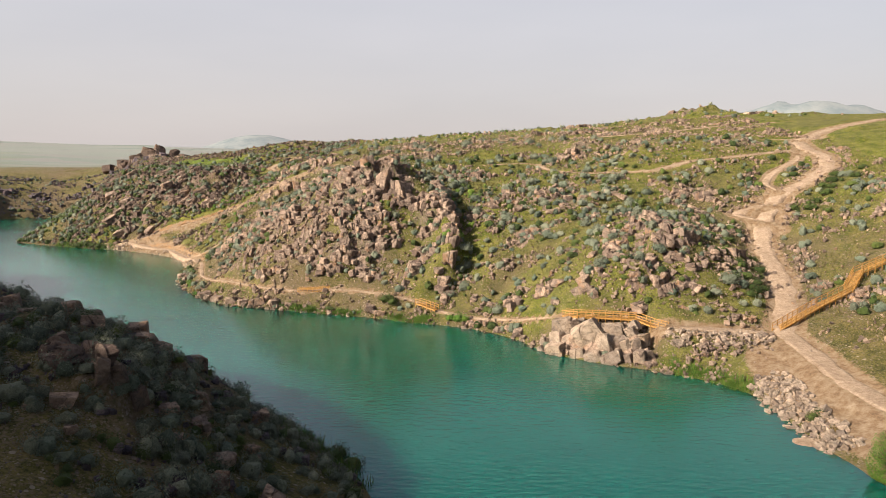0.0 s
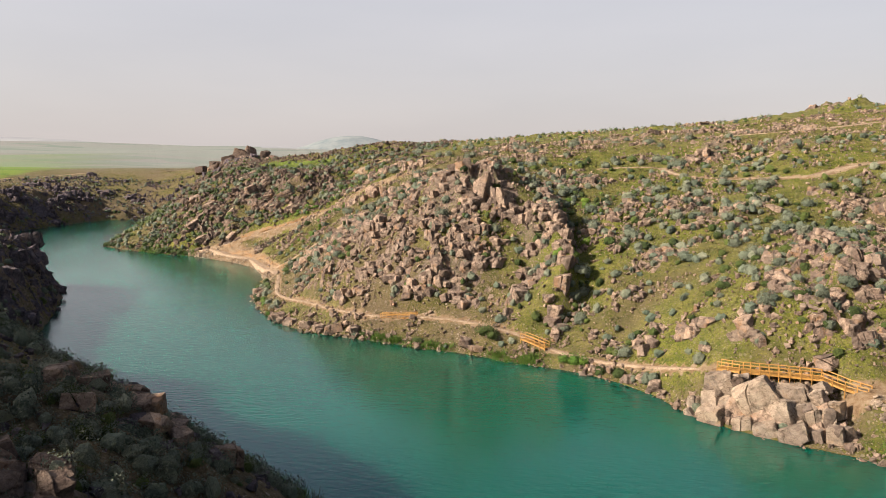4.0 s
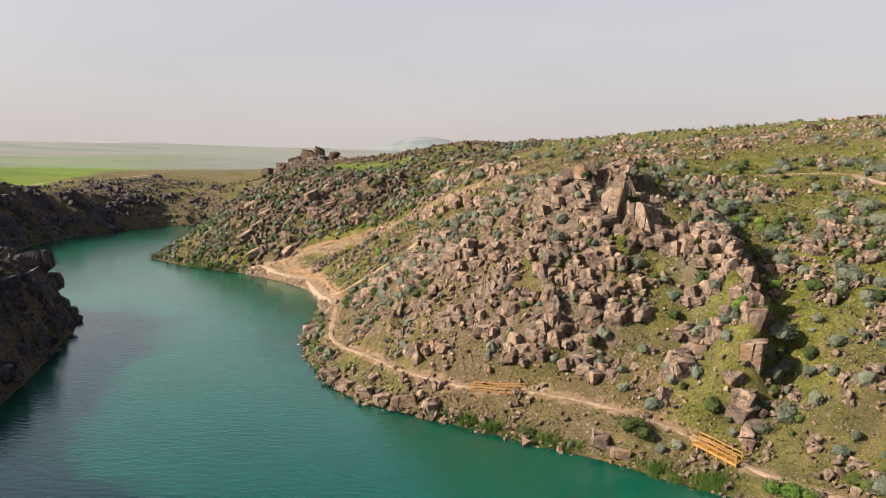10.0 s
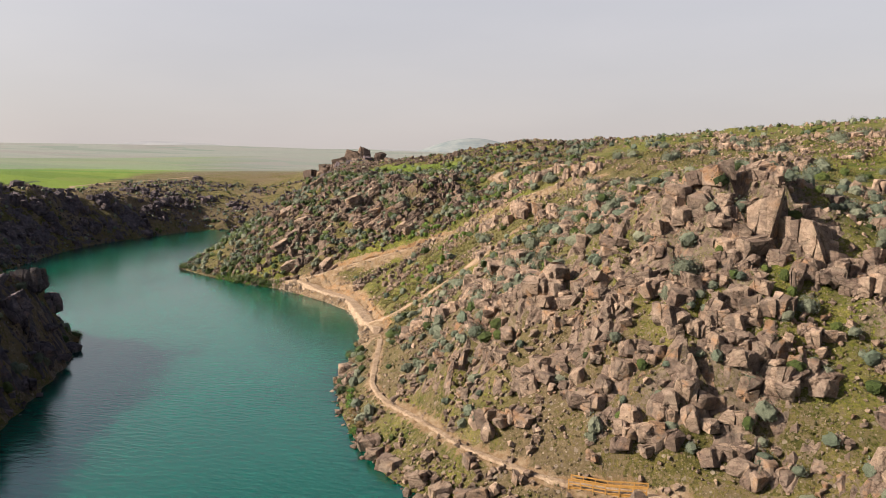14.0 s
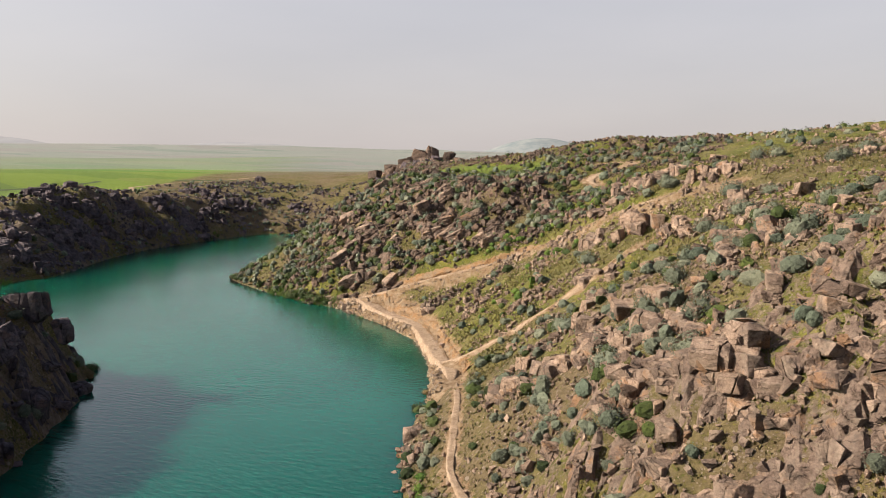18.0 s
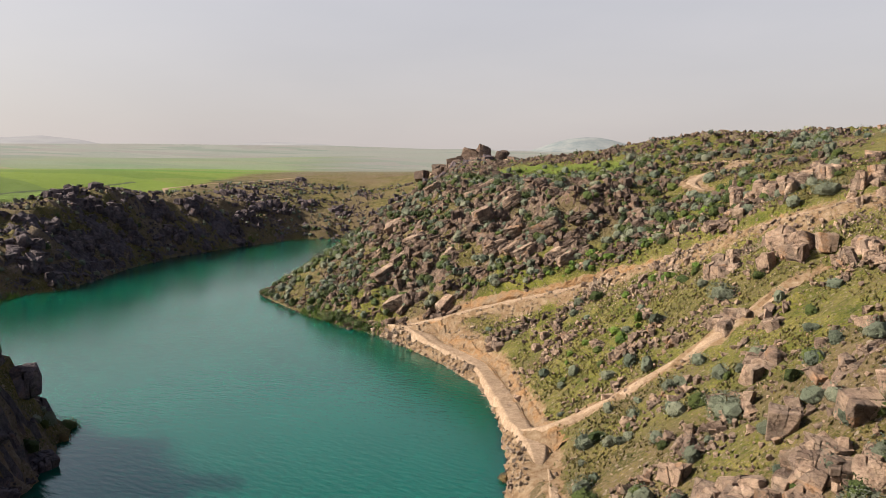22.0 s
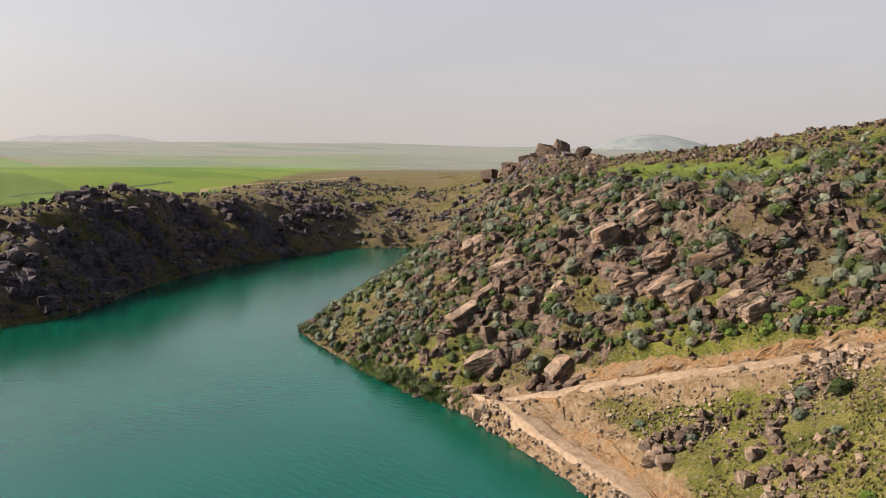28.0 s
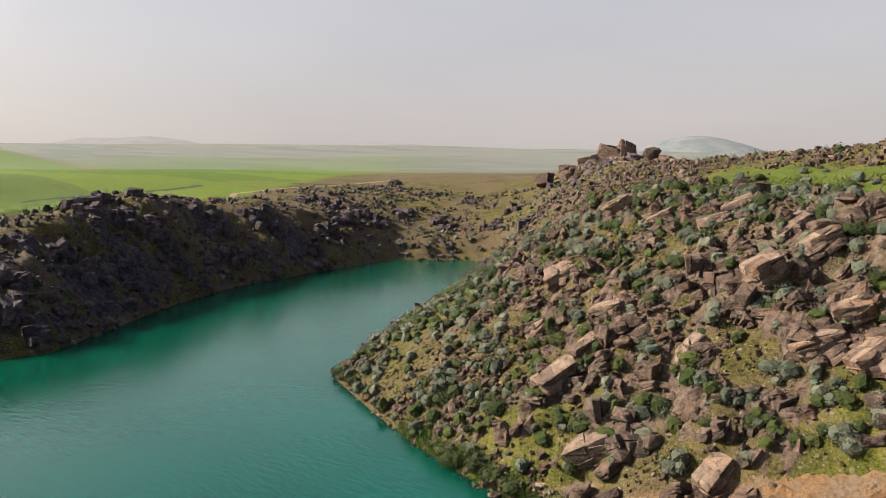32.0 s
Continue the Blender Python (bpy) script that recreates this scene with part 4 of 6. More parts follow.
def cut_bank(name, line, off, high, label):
    """The raw earth face that a digger left beside a road: steep, eroded, with lumps and runnels."""
    p = along(line, 0.4)
    for k in range(8):
        p[1:-1] = (p[:-2] + 2 * p[1:-1] + p[2:]) / 4
    d = np.gradient(p, axis=0)
    n = np.stack([-d[:, 1], d[:, 0]], 1) / np.hypot(d[:, 0], d[:, 1])[:, None]
    u = np.linspace(0, 1, 9)[None]
    s_ = np.arange(len(p))[:, None] * 0.4
    tall = high * (0.55 + 0.9 * fbm(s_ / 6, s_ * 0, 3, 31)) * smooth(0, 3, np.minimum(s_, s_[::-1]))
    run = off + 0.9 * u ** 1.6 + 0.8 * (fbm(s_ / 0.9, u * 2.5 + s_ * 0, 3, 44) - 0.5) + 1.6 * (fbm(s_ / 7, s_ * 0, 2, 35) - 0.4)
    x, y = p[:, 0, None] + n[:, 0, None] * run, p[:, 1, None] + n[:, 1, None] * run
    foot = ground(p[:, 0] + n[:, 0] * (off - 0.6), p[:, 1] + n[:, 1] * (off - 0.6))[:, None] - 0.25
    brim = np.maximum(ground(x[:, -1], y[:, -1])[:, None] + 0.1, foot + 0.35 + 0.5 * tall)
    z = foot + (brim - foot) * np.minimum(1, u * 1.25) ** 0.8 + 0.3 * (fbm(s_ / 0.7, u * 4 + s_ * 0, 3, 57) - 0.5)
    x = np.c_[x, x[:, -1:] + n[:, :1] * 1.1]
    y = np.c_[y, y[:, -1:] + n[:, 1:] * 1.1]
    z = np.c_[z, ground(x[:, -1], y[:, -1])[:, None] - 0.3]
    return tagged(new(name, raw_mesh(name, np.stack([x.ravel(), y.ravel(), z.ravel()], 1), grid_faces(len(p), x.shape[1]), CUT_EARTH)), label, "bank", kind="structure")


cut_bank("bank_1", CLIMB_ROAD[1:-2], 2.2, 0.8, "raw orange earth bank cut above the climbing road")
cut_bank("bank_2", SHORE_ROAD[2:-1], 1.9, 0.6, "raw orange earth bank cut beside the shore road")


def drain(line, off, label):
    """A narrow trench in packed earth: two lips and a dark bottom."""
    p = along(line, 0.5)
    for k in range(8):
        p[1:-1] = (p[:-2] + 2 * p[1:-1] + p[2:]) / 4
    d = np.gradient(p, axis=0)
    n = np.stack([-d[:, 1], d[:, 0]], 1) / np.hypot(d[:, 0], d[:, 1])[:, None]
    s_ = np.arange(len(p)) * 0.5
    run = off + 0.35 * (fbm(s_ / 5, s_ * 0, 3, 97) - 0.5)[:, None] + np.array([-0.4, -0.16, -0.11, 0.11, 0.16, 0.5]) * (0.8 + 0.5 * fbm(s_ / 2, s_ * 0, 2, 98))[:, None]
    x, y = p[:, 0, None] + n[:, 0, None] * run, p[:, 1, None] + n[:, 1, None] * run
    z = np.maximum(ground(p[:, 0], p[:, 1]), 0.5)[:, None] + 0.12 + np.array([-0.15, 0.12, -0.1, -0.1, 0.12, -0.15])
    return tagged(new("drain", raw_mesh("drain", np.stack([x.ravel(), y.ravel(), z.ravel()], 1), grid_faces(len(p), 6), CUT_EARTH)), label, "drain", kind="structure")


drain(SHORE_ROAD[2:-1], 1.15, "narrow drain dug along the inner side of the shore road")


def bedrock_patch(name, x0, x1, y0, y1, step, label, mat=None):
    """Bare rock that stands out of the turf, in finer relief."""
    gx, gy = np.arange(x0, x1, step), np.arange(y0, y1, step)
    x, y = np.meshgrid(gx, gy)
    rocky, base = rockiness(x, y), lookup(BASE, x, y)
    turf = lookup(HEIGHT, x, y) - 0.35
    own = base + 1.1 * (fbm(x / 14, y / 14, 4, 3) - 0.5) * smooth(0.5, 4, base) + bedrock(x, y, rocky, base, True)
    edge = np.minimum(np.minimum(x - x0, gx[-1] - x), np.minimum(y - y0, gy[-1] - y))
    w = smooth(0.42, 0.6, rocky) * smooth(0.0, 2.0, edge) * smooth(0.2, 0.8, base)
    z = turf * (1 - w) + own * w
    f = grid_faces(len(gy), len(gx))
    keep = (w.ravel()[f] > 0).any(1)
    return tagged(new(name, raw_mesh(name, np.stack([x.ravel(), y.ravel(), z.ravel()], 1), f[keep], mat or ROCK)), label, "bedrock", kind="structure")


bedrock_patch("bedrock_1", -64, 8, 148, 216, 0.42, "jointed pink granite bedrock of the crag")
bedrock_patch("bedrock_2", 14, 62, 104, 164, 0.45, "granite bedrock knoll above the lake shore")
bedrock_patch("bedrock_3", -166, -78, 264, 332, 0.5, "tilted granite bedrock of the rocky spur", BROWN_ROCK)
bedrock_patch("bedrock_4", -150, -84, 118, 206, 0.55, "shade-darkened granite bedrock of the headland", SHADED_ROCK)
bedrock_patch("bedrock_5", -290, -222, 240, 420, 0.8, "shade-darkened granite bedrock of the lakeside cliff", SHADED_ROCK)
bedrock_patch("bedrock_6", -215, -130, 326, 500, 0.9, "granite bedrock of the far ridge", BROWN_ROCK)


# ---- rocks ----
rng = np.random.default_rng(7)


def hull(points):
    bm = bmesh.new()
    for p in points:
        bm.verts.new(p)
    res = bmesh.ops.convex_hull(bm, input=bm.verts)
    loose = [v for v in bm.verts if not v.link_faces]
    bmesh.ops.delete(bm, geom=loose, context="VERTS")
    bmesh.ops.triangulate(bm, faces=bm.faces)
    bm.verts.index_update()
    v = np.array([tuple(q.co) for q in bm.verts])
    f = np.array([[q.index for q in face.verts] for face in bm.faces])
    bm.free()
    return v, f


def rock_shape(kind):
    """An angular block about 2 across: a chopped box, a slab or a rounder boulder."""
    corner = np.array([(x, y, z) for x in (-1, 1) for y in (-1, 1) for z in (-1, 1)], float)
    if kind == 0:
        pts = np.concatenate([corner * rng.uniform(0.4, 1.0, (8, 3)), corner[:5] * rng.uniform(0.6, 1.1, (5, 3)) * rng.permutation([0.45, 1.0, 1.0])])
    elif kind == 1:
        pts = np.concatenate([corner * rng.uniform(0.6, 1.0, (8, 3)), rng.normal(0, 0.55, (8, 3))]) * (1.15, 0.9, 0.5)
    else:
        d = rng.normal(0, 1, (22, 3))
        pts = d / np.linalg.norm(d, axis=1)[:, None] * rng.uniform(0.85, 1.1, (22, 1)) * (1.0, 0.9, 0.75)
    return hull(pts)


def stone_shape():
    d = np.array([(1, 1, 1), (-1, 1, 1), (1, -1, 1), (-1, -1, 1), (1, 0, -1), (-1, 0.6, -1), (0, -1, -1)]) + rng.normal(0, 0.3, (7, 3))
    return hull(d / np.linalg.norm(d, axis=1)[:, None] * rng.uniform(0.8, 1.15, (7, 1)) * rng.uniform(0.6, 1.0, 3))


def split(v, f, point, normal):
    """The two halves of a convex block cut by a plane."""
    d = (v - point) @ normal
    e = np.concatenate([f[:, [0, 1]], f[:, [1, 2]], f[:, [2, 0]]])
    a, b = d[e[:, 0]], d[e[:, 1]]
    c = e[(a > 0) & (b < 0)]
    t = d[c[:, 0]] / (d[c[:, 0]] - d[c[:, 1]])
    cut = v[c[:, 0]] + (v[c[:, 1]] - v[c[:, 0]]) * t[:, None]
    return [hull(np.concatenate([side, cut])) for side in (v[d > 0], v[d < 0])]


def fractured(cuts, dims, loose, gap_=0.95, skew=0.22, bias=(1, 1, 1), low=0.5, apart=False):
    """A rock mass broken along three joint sets: blocks that nearly touch, some slipped or turned."""
    corner = np.array([(x, y, z) for x in (-1, 1) for y in (-1, 1) for z in (-1, 1)], float) * rng.uniform(low, 1.0, (8, 3))
    d = rng.normal(0, 1, (12, 3))
    pieces = [hull(np.concatenate([corner, d / np.linalg.norm(d, axis=1)[:, None] * rng.uniform(0.8, 1.05, (12, 1))]) * dims)]
    for k in range(cuts):
        i = int(np.argmax([np.prod(np.ptp(p[0], axis=0)) * rng.uniform(0.4, 1.0) for p in pieces]))
        v, f = pieces.pop(i)
        axis = np.eye(3)[int(np.argmax(np.ptp(v, axis=0) * rng.uniform(0.6, 1.3, 3) * bias))]
        n = axis + rng.normal(0, skew, 3)
        two = split(v, f, v.mean(0) + rng.normal(0, 0.12, 3) * np.ptp(v, axis=0), n / np.linalg.norm(n))
        pieces += [q for q in two if len(q[0]) > 3]
    vs, fs, base = [], [], 0
    for v, f in pieces:
        c = v.mean(0)
        a = rng.normal(0, loose, 3)
        turn = np.array([[1, -a[2], a[1]], [a[2], 1, -a[0]], [-a[1], a[0], 1]])
        w = (v - c) @ turn.T * gap_ + c * (1 + rng.uniform(0, loose * 0.6)) + rng.normal(0, loose * 0.25, 3) * dims
        vs.append(w)
        fs.append(f if apart else f + base)
        base += len(v)
    return (vs, fs) if apart else (np.concatenate(vs), np.concatenate(fs))


SHAPES = [rock_shape(k % 3) for k in range(24)]
STONES = [stone_shape() for k in range(30)]
OUTCROP = [fractured(int(rng.integers(6, 10)), (1.1, 0.8, 0.5), 0.2, skew=0.32) for k in range(20)]
SLAB = [fractured(int(rng.integers(12, 18)), (1.2, 0.9, 0.5), 0.1, 0.97, 0.2, (0.8, 0.7, 1.7)) for k in range(16)]
MASS = [fractured(20, (1.0, 0.8, 0.7), 0.07, 0.975, 0.3) for k in range(18)]


def turned(count, tilt):
    """Random turns about z with a lean, as (count, 3, 3)."""
    a, b, c = rng.uniform(0, 2 * np.pi, count), rng.normal(0, tilt, count), rng.normal(0, tilt, count)
    ca, sa, cb, sb, cc, sc = np.cos(a), np.sin(a), np.cos(b), np.sin(b), np.cos(c), np.sin(c)
    o, i = np.zeros(count), np.ones(count)
    rz = np.stack([ca, -sa, o, sa, ca, o, o, o, i], 1).reshape(-1, 3, 3)
    ry = np.stack([cb, o, sb, o, i, o, -sb, o, cb], 1).reshape(-1, 3, 3)
    rx = np.stack([i, o, o, o, cc, -sc, o, sc, cc], 1).reshape(-1, 3, 3)
    return rz @ ry @ rx


def scatter(shapes, pick, place, turn, size):
    """Copies of the shapes as one set of vertices, faces and owner numbers."""
    vs, fs, own, base = [], [], [], 0
    for k, (v, f) in enumerate(shapes):
        idx = np.nonzero(pick == k)[0]
        if not len(idx):
            continue
        w = np.einsum("nij,nvj->nvi", turn[idx], v[None] * size[idx][:, None, :]) + place[idx][:, None, :]
        vs.append(w.reshape(-1, 3))
        fs.append((f[None] + (base + np.arange(len(idx)) * len(v))[:, None, None]).reshape(-1, f.shape[1]))
        own.append(np.repeat(idx, len(v)))
        base += len(idx) * len(v)
    return np.concatenate(vs), np.concatenate(fs), np.concatenate(own)


def candidates(count, x0, x1, y0, y1, chance):
    x, y = rng.uniform(x0, x1, count), rng.uniform(y0, y1, count)
    keep = rng.uniform(0, 1, count) < chance(x, y)
    return x[keep], y[keep]


def dry(x, y):
    return lookup(BASE, x, y)


def rock_chance(x, y):
    r, z = lookup(ROCKY, x, y), dry(x, y)
    open_ground = 0.05 + 0.9 * smooth(0.5, 0.62, fbm((x + 0.4 * y) / 8, (y - 0.4 * x) / 5, 4, 51))
    open_ground = open_ground * (1 - 0.35 * smooth(24, 34, z) * (x > -230)) * smooth(-345, -300, x)
    strand = 0.8 * (1 - smooth(0.4, 2.2, z))
    return np.where(z < -0.5, 0, np.clip(np.maximum(np.maximum(0.9 * r, 0.8 * lookup(BROAD, x, y)), np.maximum(open_ground, strand)), 0, 1) * (1 - 0.9 * lookup(DIRT, x, y)) * (1 - lookup(FIELD, x, y)) * (1 - 0.92 * (distance_to(MEADOW, x, y) < 7.5)))


def rock_field(name, count, box, lo, hi, power, mat, label, chance, tilt=0.35, sink=0.3):
    x, y = candidates(count, *box, chance)
    n = len(x)
    s = lo * (hi / lo) ** (rng.uniform(0, 1, n) ** power)
    s = s * (0.72 + 0.7 * smooth(0.5, 0.7, fbm((x + 0.4 * y) / 8, (y - 0.4 * x) / 5, 4, 51)))
    size = s[:, None] * rng.uniform(0.7, 1.25, (n, 3)) * 0.5
    z = ground(x, y) + size[:, 2] * (1 - 2 * sink)
    v, f, own = scatter(STONES, rng.integers(0, len(STONES), n), np.stack([x, y, z], 1), turned(n, tilt), size)
    ob = tagged(new(name, raw_mesh(name, v, f, mat)), label, "rocks", kind="stuff")
    return ob


def outcrop_field(name, count, box, lo, hi, mat, label, chance, lean, strike, shapes=OUTCROP, deep=(-0.3, 0.15)):
    """Bedrock broken by joints: rock masses that share one direction, sunk in the slope."""
    x, y = candidates(count, *box, chance)
    n = len(x)
    reach = lo * (hi / lo) ** rng.uniform(0, 1, n) ** 1.3
    yaw = strike + rng.normal(0, 0.4, n) + np.pi * rng.integers(0, 2, n)
    size = reach[:, None] * 0.5 * rng.uniform(0.8, 1.25, (n, 3))
    z = ground(x, y) + size[:, 2] * rng.uniform(*deep, n)
    t, q = (lean * (1 - 0.8 * smooth(25, 30, dry(x, y))) + rng.normal(0, 0.24, n)) * np.cos(yaw - strike), rng.normal(0, 0.24, n)
    cy_, sy_, ct, st, cq, sq, o, i = np.cos(yaw), np.sin(yaw), np.cos(t), np.sin(t), np.cos(q), np.sin(q), np.zeros(n), np.ones(n)
    turn = (np.stack([cy_, -sy_, o, sy_, cy_, o, o, o, i], 1).reshape(-1, 3, 3) @ np.stack([ct, o, st, o, i, o, -st, o, ct], 1).reshape(-1, 3, 3)
            @ np.stack([i, o, o, o, cq, -sq, o, sq, cq], 1).reshape(-1, 3, 3))
    vv, f, _ = scatter(shapes, rng.integers(0, len(shapes), n), np.stack([x, y, z], 1), turn, size)
    return tagged(new(name, raw_mesh(name, vv, f, mat)), label, "rocks", kind="stuff")


EAST_BOX, NORTH_BOX, WEST_BOX, NEAR_BOX, TOP_BOX = (-90, 110, 100, 270), (-200, -40, 250, 420), (-330, -180, 230, 480), (-150, 0, 40, 215), (-230, 150, 260, 520)


def near_side(x, y):
    return x < -5 - 0.75 * (y - 66)


rock_field("rubble", 108000, EAST_BOX, 0.34, 1.5, 2.4, ROCK, "angular pink granite rubble strewn over the slope", rock_chance)
rock_field("rubble", 68000, NORTH_BOX, 0.4, 1.7, 2.3, BROWN_ROCK, "angular brown granite rubble strewn over the slope", rock_chance)
rock_field("rubble", 24000, WEST_BOX, 0.5, 2.2, 2.2, SHADED_ROCK, "dark granite rubble on the shaded bank", rock_chance)
rock_field("rubble", 26000, NEAR_BOX, 0.35, 1.5, 2.5, SHADED_ROCK, "granite rubble on the shaded bank", lambda x, y: rock_chance(x, y) * near_side(x, y))
rock_field("rubble", 14000, TOP_BOX, 0.5, 1.9, 2.2, ROCK, "scattered boulders on the grassy plateau", lambda x, y: rock_chance(x, y) * ~((x < -40) & (y < 420) & (x > -200)))


def crag_chance(x, y):
    clear = smooth(3.0, 5.5, distance_to([(22, 124), (28, 121), (34, 119.5), (37, 116.5)], x, y)) * smooth(2.0, 4.0, distance_to(SHORE_PATH, x, y)) * smooth(5, 8, distance_to(MEADOW, x, y))
    return np.where(dry(x, y) > 0.4, smooth(0.22, 0.75, lookup(ROCKY, x, y)), 0) * (1 - lookup(DIRT, x, y)) * clear


def block_chance(x, y):
    return np.maximum(crag_chance(x, y), np.where(dry(x, y) > 0.4, 0.4 * lookup(BROAD, x, y) ** 1.5, 0) * (1 - smooth(0.0, 0.2, lookup(DIRT, x, y))))


outcrop_field("bedrock_masses", 1500, EAST_BOX, 1.6, 4.6, ROCK, "jointed pink granite bedrock of a crag", crag_chance, 0.12, -0.6, MASS, (-0.45, -0.1))
outcrop_field("crag_blocks", 2300, EAST_BOX, 0.7, 2.2, ROCK, "jointed pink granite blocks of a crag", block_chance, 0.12, -0.6)
outcrop_field("bedrock_slabs", 900, NORTH_BOX, 1.6, 4.0, BROWN_ROCK, "tilted brown granite slabs of a rocky spur", crag_chance, -0.35, 0.5, SLAB, (-0.5, -0.1))
outcrop_field("crag_blocks", 2000, NORTH_BOX, 0.9, 2.4, BROWN_ROCK, "tilted brown granite blocks of a rocky spur", block_chance, -0.35, 0.5, OUTCROP)
outcrop_field("crag_blocks", 1000, WEST_BOX, 2.2, 6.5, SHADED_ROCK, "shade-darkened jointed granite blocks of a lakeside cliff", block_chance, 0.1, 1.2, MASS, (-0.35, 0.1))
outcrop_field("crag_blocks", 1250, NEAR_BOX, 1.0, 4.2, SHADED_ROCK, "dark granite blocks of a shaded headland", lambda x, y: block_chance(x, y) * near_side(x, y), 0.1, 0.9)
outcrop_field("crag_blocks", 700, TOP_BOX, 2.4, 6.0, ROCK, "granite outcrops on the grassy plateau", lambda x, y: crag_chance(x, y) * ~((x < -40) & (y < 420) & (x > -200)), 0.15, 0.3)
rock_field("rubble", 26000, (-128, -72, 208, 270), 0.25, 1.1, 1.8, PALE, "broken stone edging the shore road", lambda x, y: (distance_to(SHORE_ROAD, x, y) > 1.45) * (dry(x, y) > -0.2) * np.where(dry(x, y) < 1.7, 1.0, 0.0) * (distance_to(SHORE_ROAD, x, y) < 8))
rock_field("rubble", 15000, (-120, -40, 230, 270), 0.18, 0.9, 2.2, PALE, "broken stone below the climbing road", lambda x, y: (distance_to(CLIMB_ROAD, x, y) > 1.7) * 0.85 * (1 - smooth(3.0, 7.0, distance_to(CLIMB_ROAD, x + 1.5, y + 2.5))))
x, y = candidates(5200, 34, 52, 76, 116, lambda x, y: (np.minimum(distance_to([(44.6, 76), (45.6, 90), (47, 97)], x, y), 1.6 * distance_to([(38.4, 112.8), (45, 111.6), (51.6, 110.4)], x, y)) < 3.0) * (distance_to(VALLEY_ROAD, x, y) > 2.3) * (distance_to(DECK_ROAD, x, y) > 1.6))
n = len(x)
size = (0.3 * 4.0 ** (rng.uniform(0, 1, n) ** 2))[:, None] * rng.uniform(0.35, 0.65, (n, 3))
v, f, own = scatter(SHAPES, rng.integers(0, len(SHAPES), n), np.stack([x, y, ground(x, y) + size[:, 2] * 0.3], 1), turned(n, 0.5), size)
tagged(new("stone_fill", raw_mesh("stone_fill", v, f, PALE)), "pale broken stone tipped down the bank below the road", "rocks", kind="stuff")


# ---- shrubs ----
def tuft(count, spread_xy, high, leaf, lump=5, core=60, full=0.74):
    """A rounded shrub about 1 tall: a dense lumpy dome of several lobes, roughened, with small leaves standing out of it."""
    c = rng.normal(0, 1, (lump, 3)) * (0.15, 0.15, 0.05) + (0, 0, 0.27)
    r = rng.uniform(0.26, 0.42, lump)

    def skin(d):
        along_ = d @ c.T
        inside = along_ ** 2 - (c ** 2).sum(1)[None] + r[None] ** 2
        return np.where(inside > 0, along_ + np.sqrt(np.maximum(inside, 0)), 0.12).max(1)

    def upper(k):
        i = np.arange(k) + 0.5
        z, a = 1 - 1.25 * i / k, i * 2.39996
        d = np.stack([np.cos(a) * np.sqrt(1 - z * z), np.sin(a) * np.sqrt(1 - z * z), z], 1) + rng.normal(0, 0.06, (k, 3))
        return d / np.linalg.norm(d, axis=1)[:, None]

    v, f = np.zeros((0, 3)), np.zeros((0, 3), int)
    if core:
        d, f = hull(np.concatenate([upper(core), [(0, 0, -1)]]))
        d = d / np.linalg.norm(d, axis=1)[:, None]
        v = d * (skin(d) * rng.uniform(full, full + 0.16, len(d)))[:, None]
        v[:, 2] = np.maximum(v[:, 2], -0.06)
    d = upper(count)
    p = d * (skin(d) * rng.uniform(0.84, 1.07, count))[:, None]
    p[:, 2] = np.maximum(p[:, 2], 0.0)
    u = np.cross(d, rng.normal(0, 1, (count, 3)))
    u /= np.linalg.norm(u, axis=1)[:, None]
    w = np.cross(d, u) * 0.7 + d * rng.uniform(0.2, 1.0, (count, 1))
    s = leaf * rng.uniform(0.6, 1.4, (count, 1))
    leaves = np.stack([p - u * s, p + u * s, p + w * s * 1.4], 1).reshape(-1, 3)
    f = np.concatenate([f, np.arange(count * 3).reshape(-1, 3) + len(v)])
    return np.concatenate([v, leaves]) * (spread_xy, spread_xy, high), f


def shrub_field(name, count, box, lo, hi, mat, label, chance, shapes):
    x, y = candidates(count, *box, chance)
    n = len(x)
    s = rng.uniform(lo, hi, n)
    size = s[:, None] * np.stack([rng.uniform(0.8, 1.3, n), rng.uniform(0.8, 1.3, n), rng.uniform(1.05, 1.5, n)], 1)
    v, f, own = scatter(shapes, rng.integers(0, len(shapes), n), np.stack([x, y, ground(x, y) - 0.05], 1), turned(n, 0.1), size)
    return tagged(new(name, raw_mesh(name, v, f, mat, tint=rng.uniform(0, 1, n)[own])), label, "shrubs", kind="stuff")


BUSHY = [tuft(120, 1.05, 1.0, 0.045, 5, 30) for k in range(10)]
LEAFIER = [tuft(280, 1.05, 1.0, 0.044, 7, 26, 0.6) for k in range(10)]
FAR_BUSHY = [tuft(40, 1.05, 1.0, 0.075, 4, 14) for k in range(8)]


def shrub_chance(x, y):
    z = dry(x, y)
    clump = smooth(0.38, 0.62, fbm(x / 11, y / 11, 3, 61))
    c = (0.4 + 0.6 * clump) * (1 - 0.7 * ((y < 262 - 0.25 * (x + 80)) & (y > 205) & (x > -112) & (x < -40))) * (1 - 0.3 * smooth(26, 36, z) * (x > -230)) * (1 - lookup(FIELD, x, y)) * smooth(-350, -300, x)
    return np.where(z > 0.3, c * (1 - smooth(0.05, 0.3, lookup(DIRT, x, y))), 0)


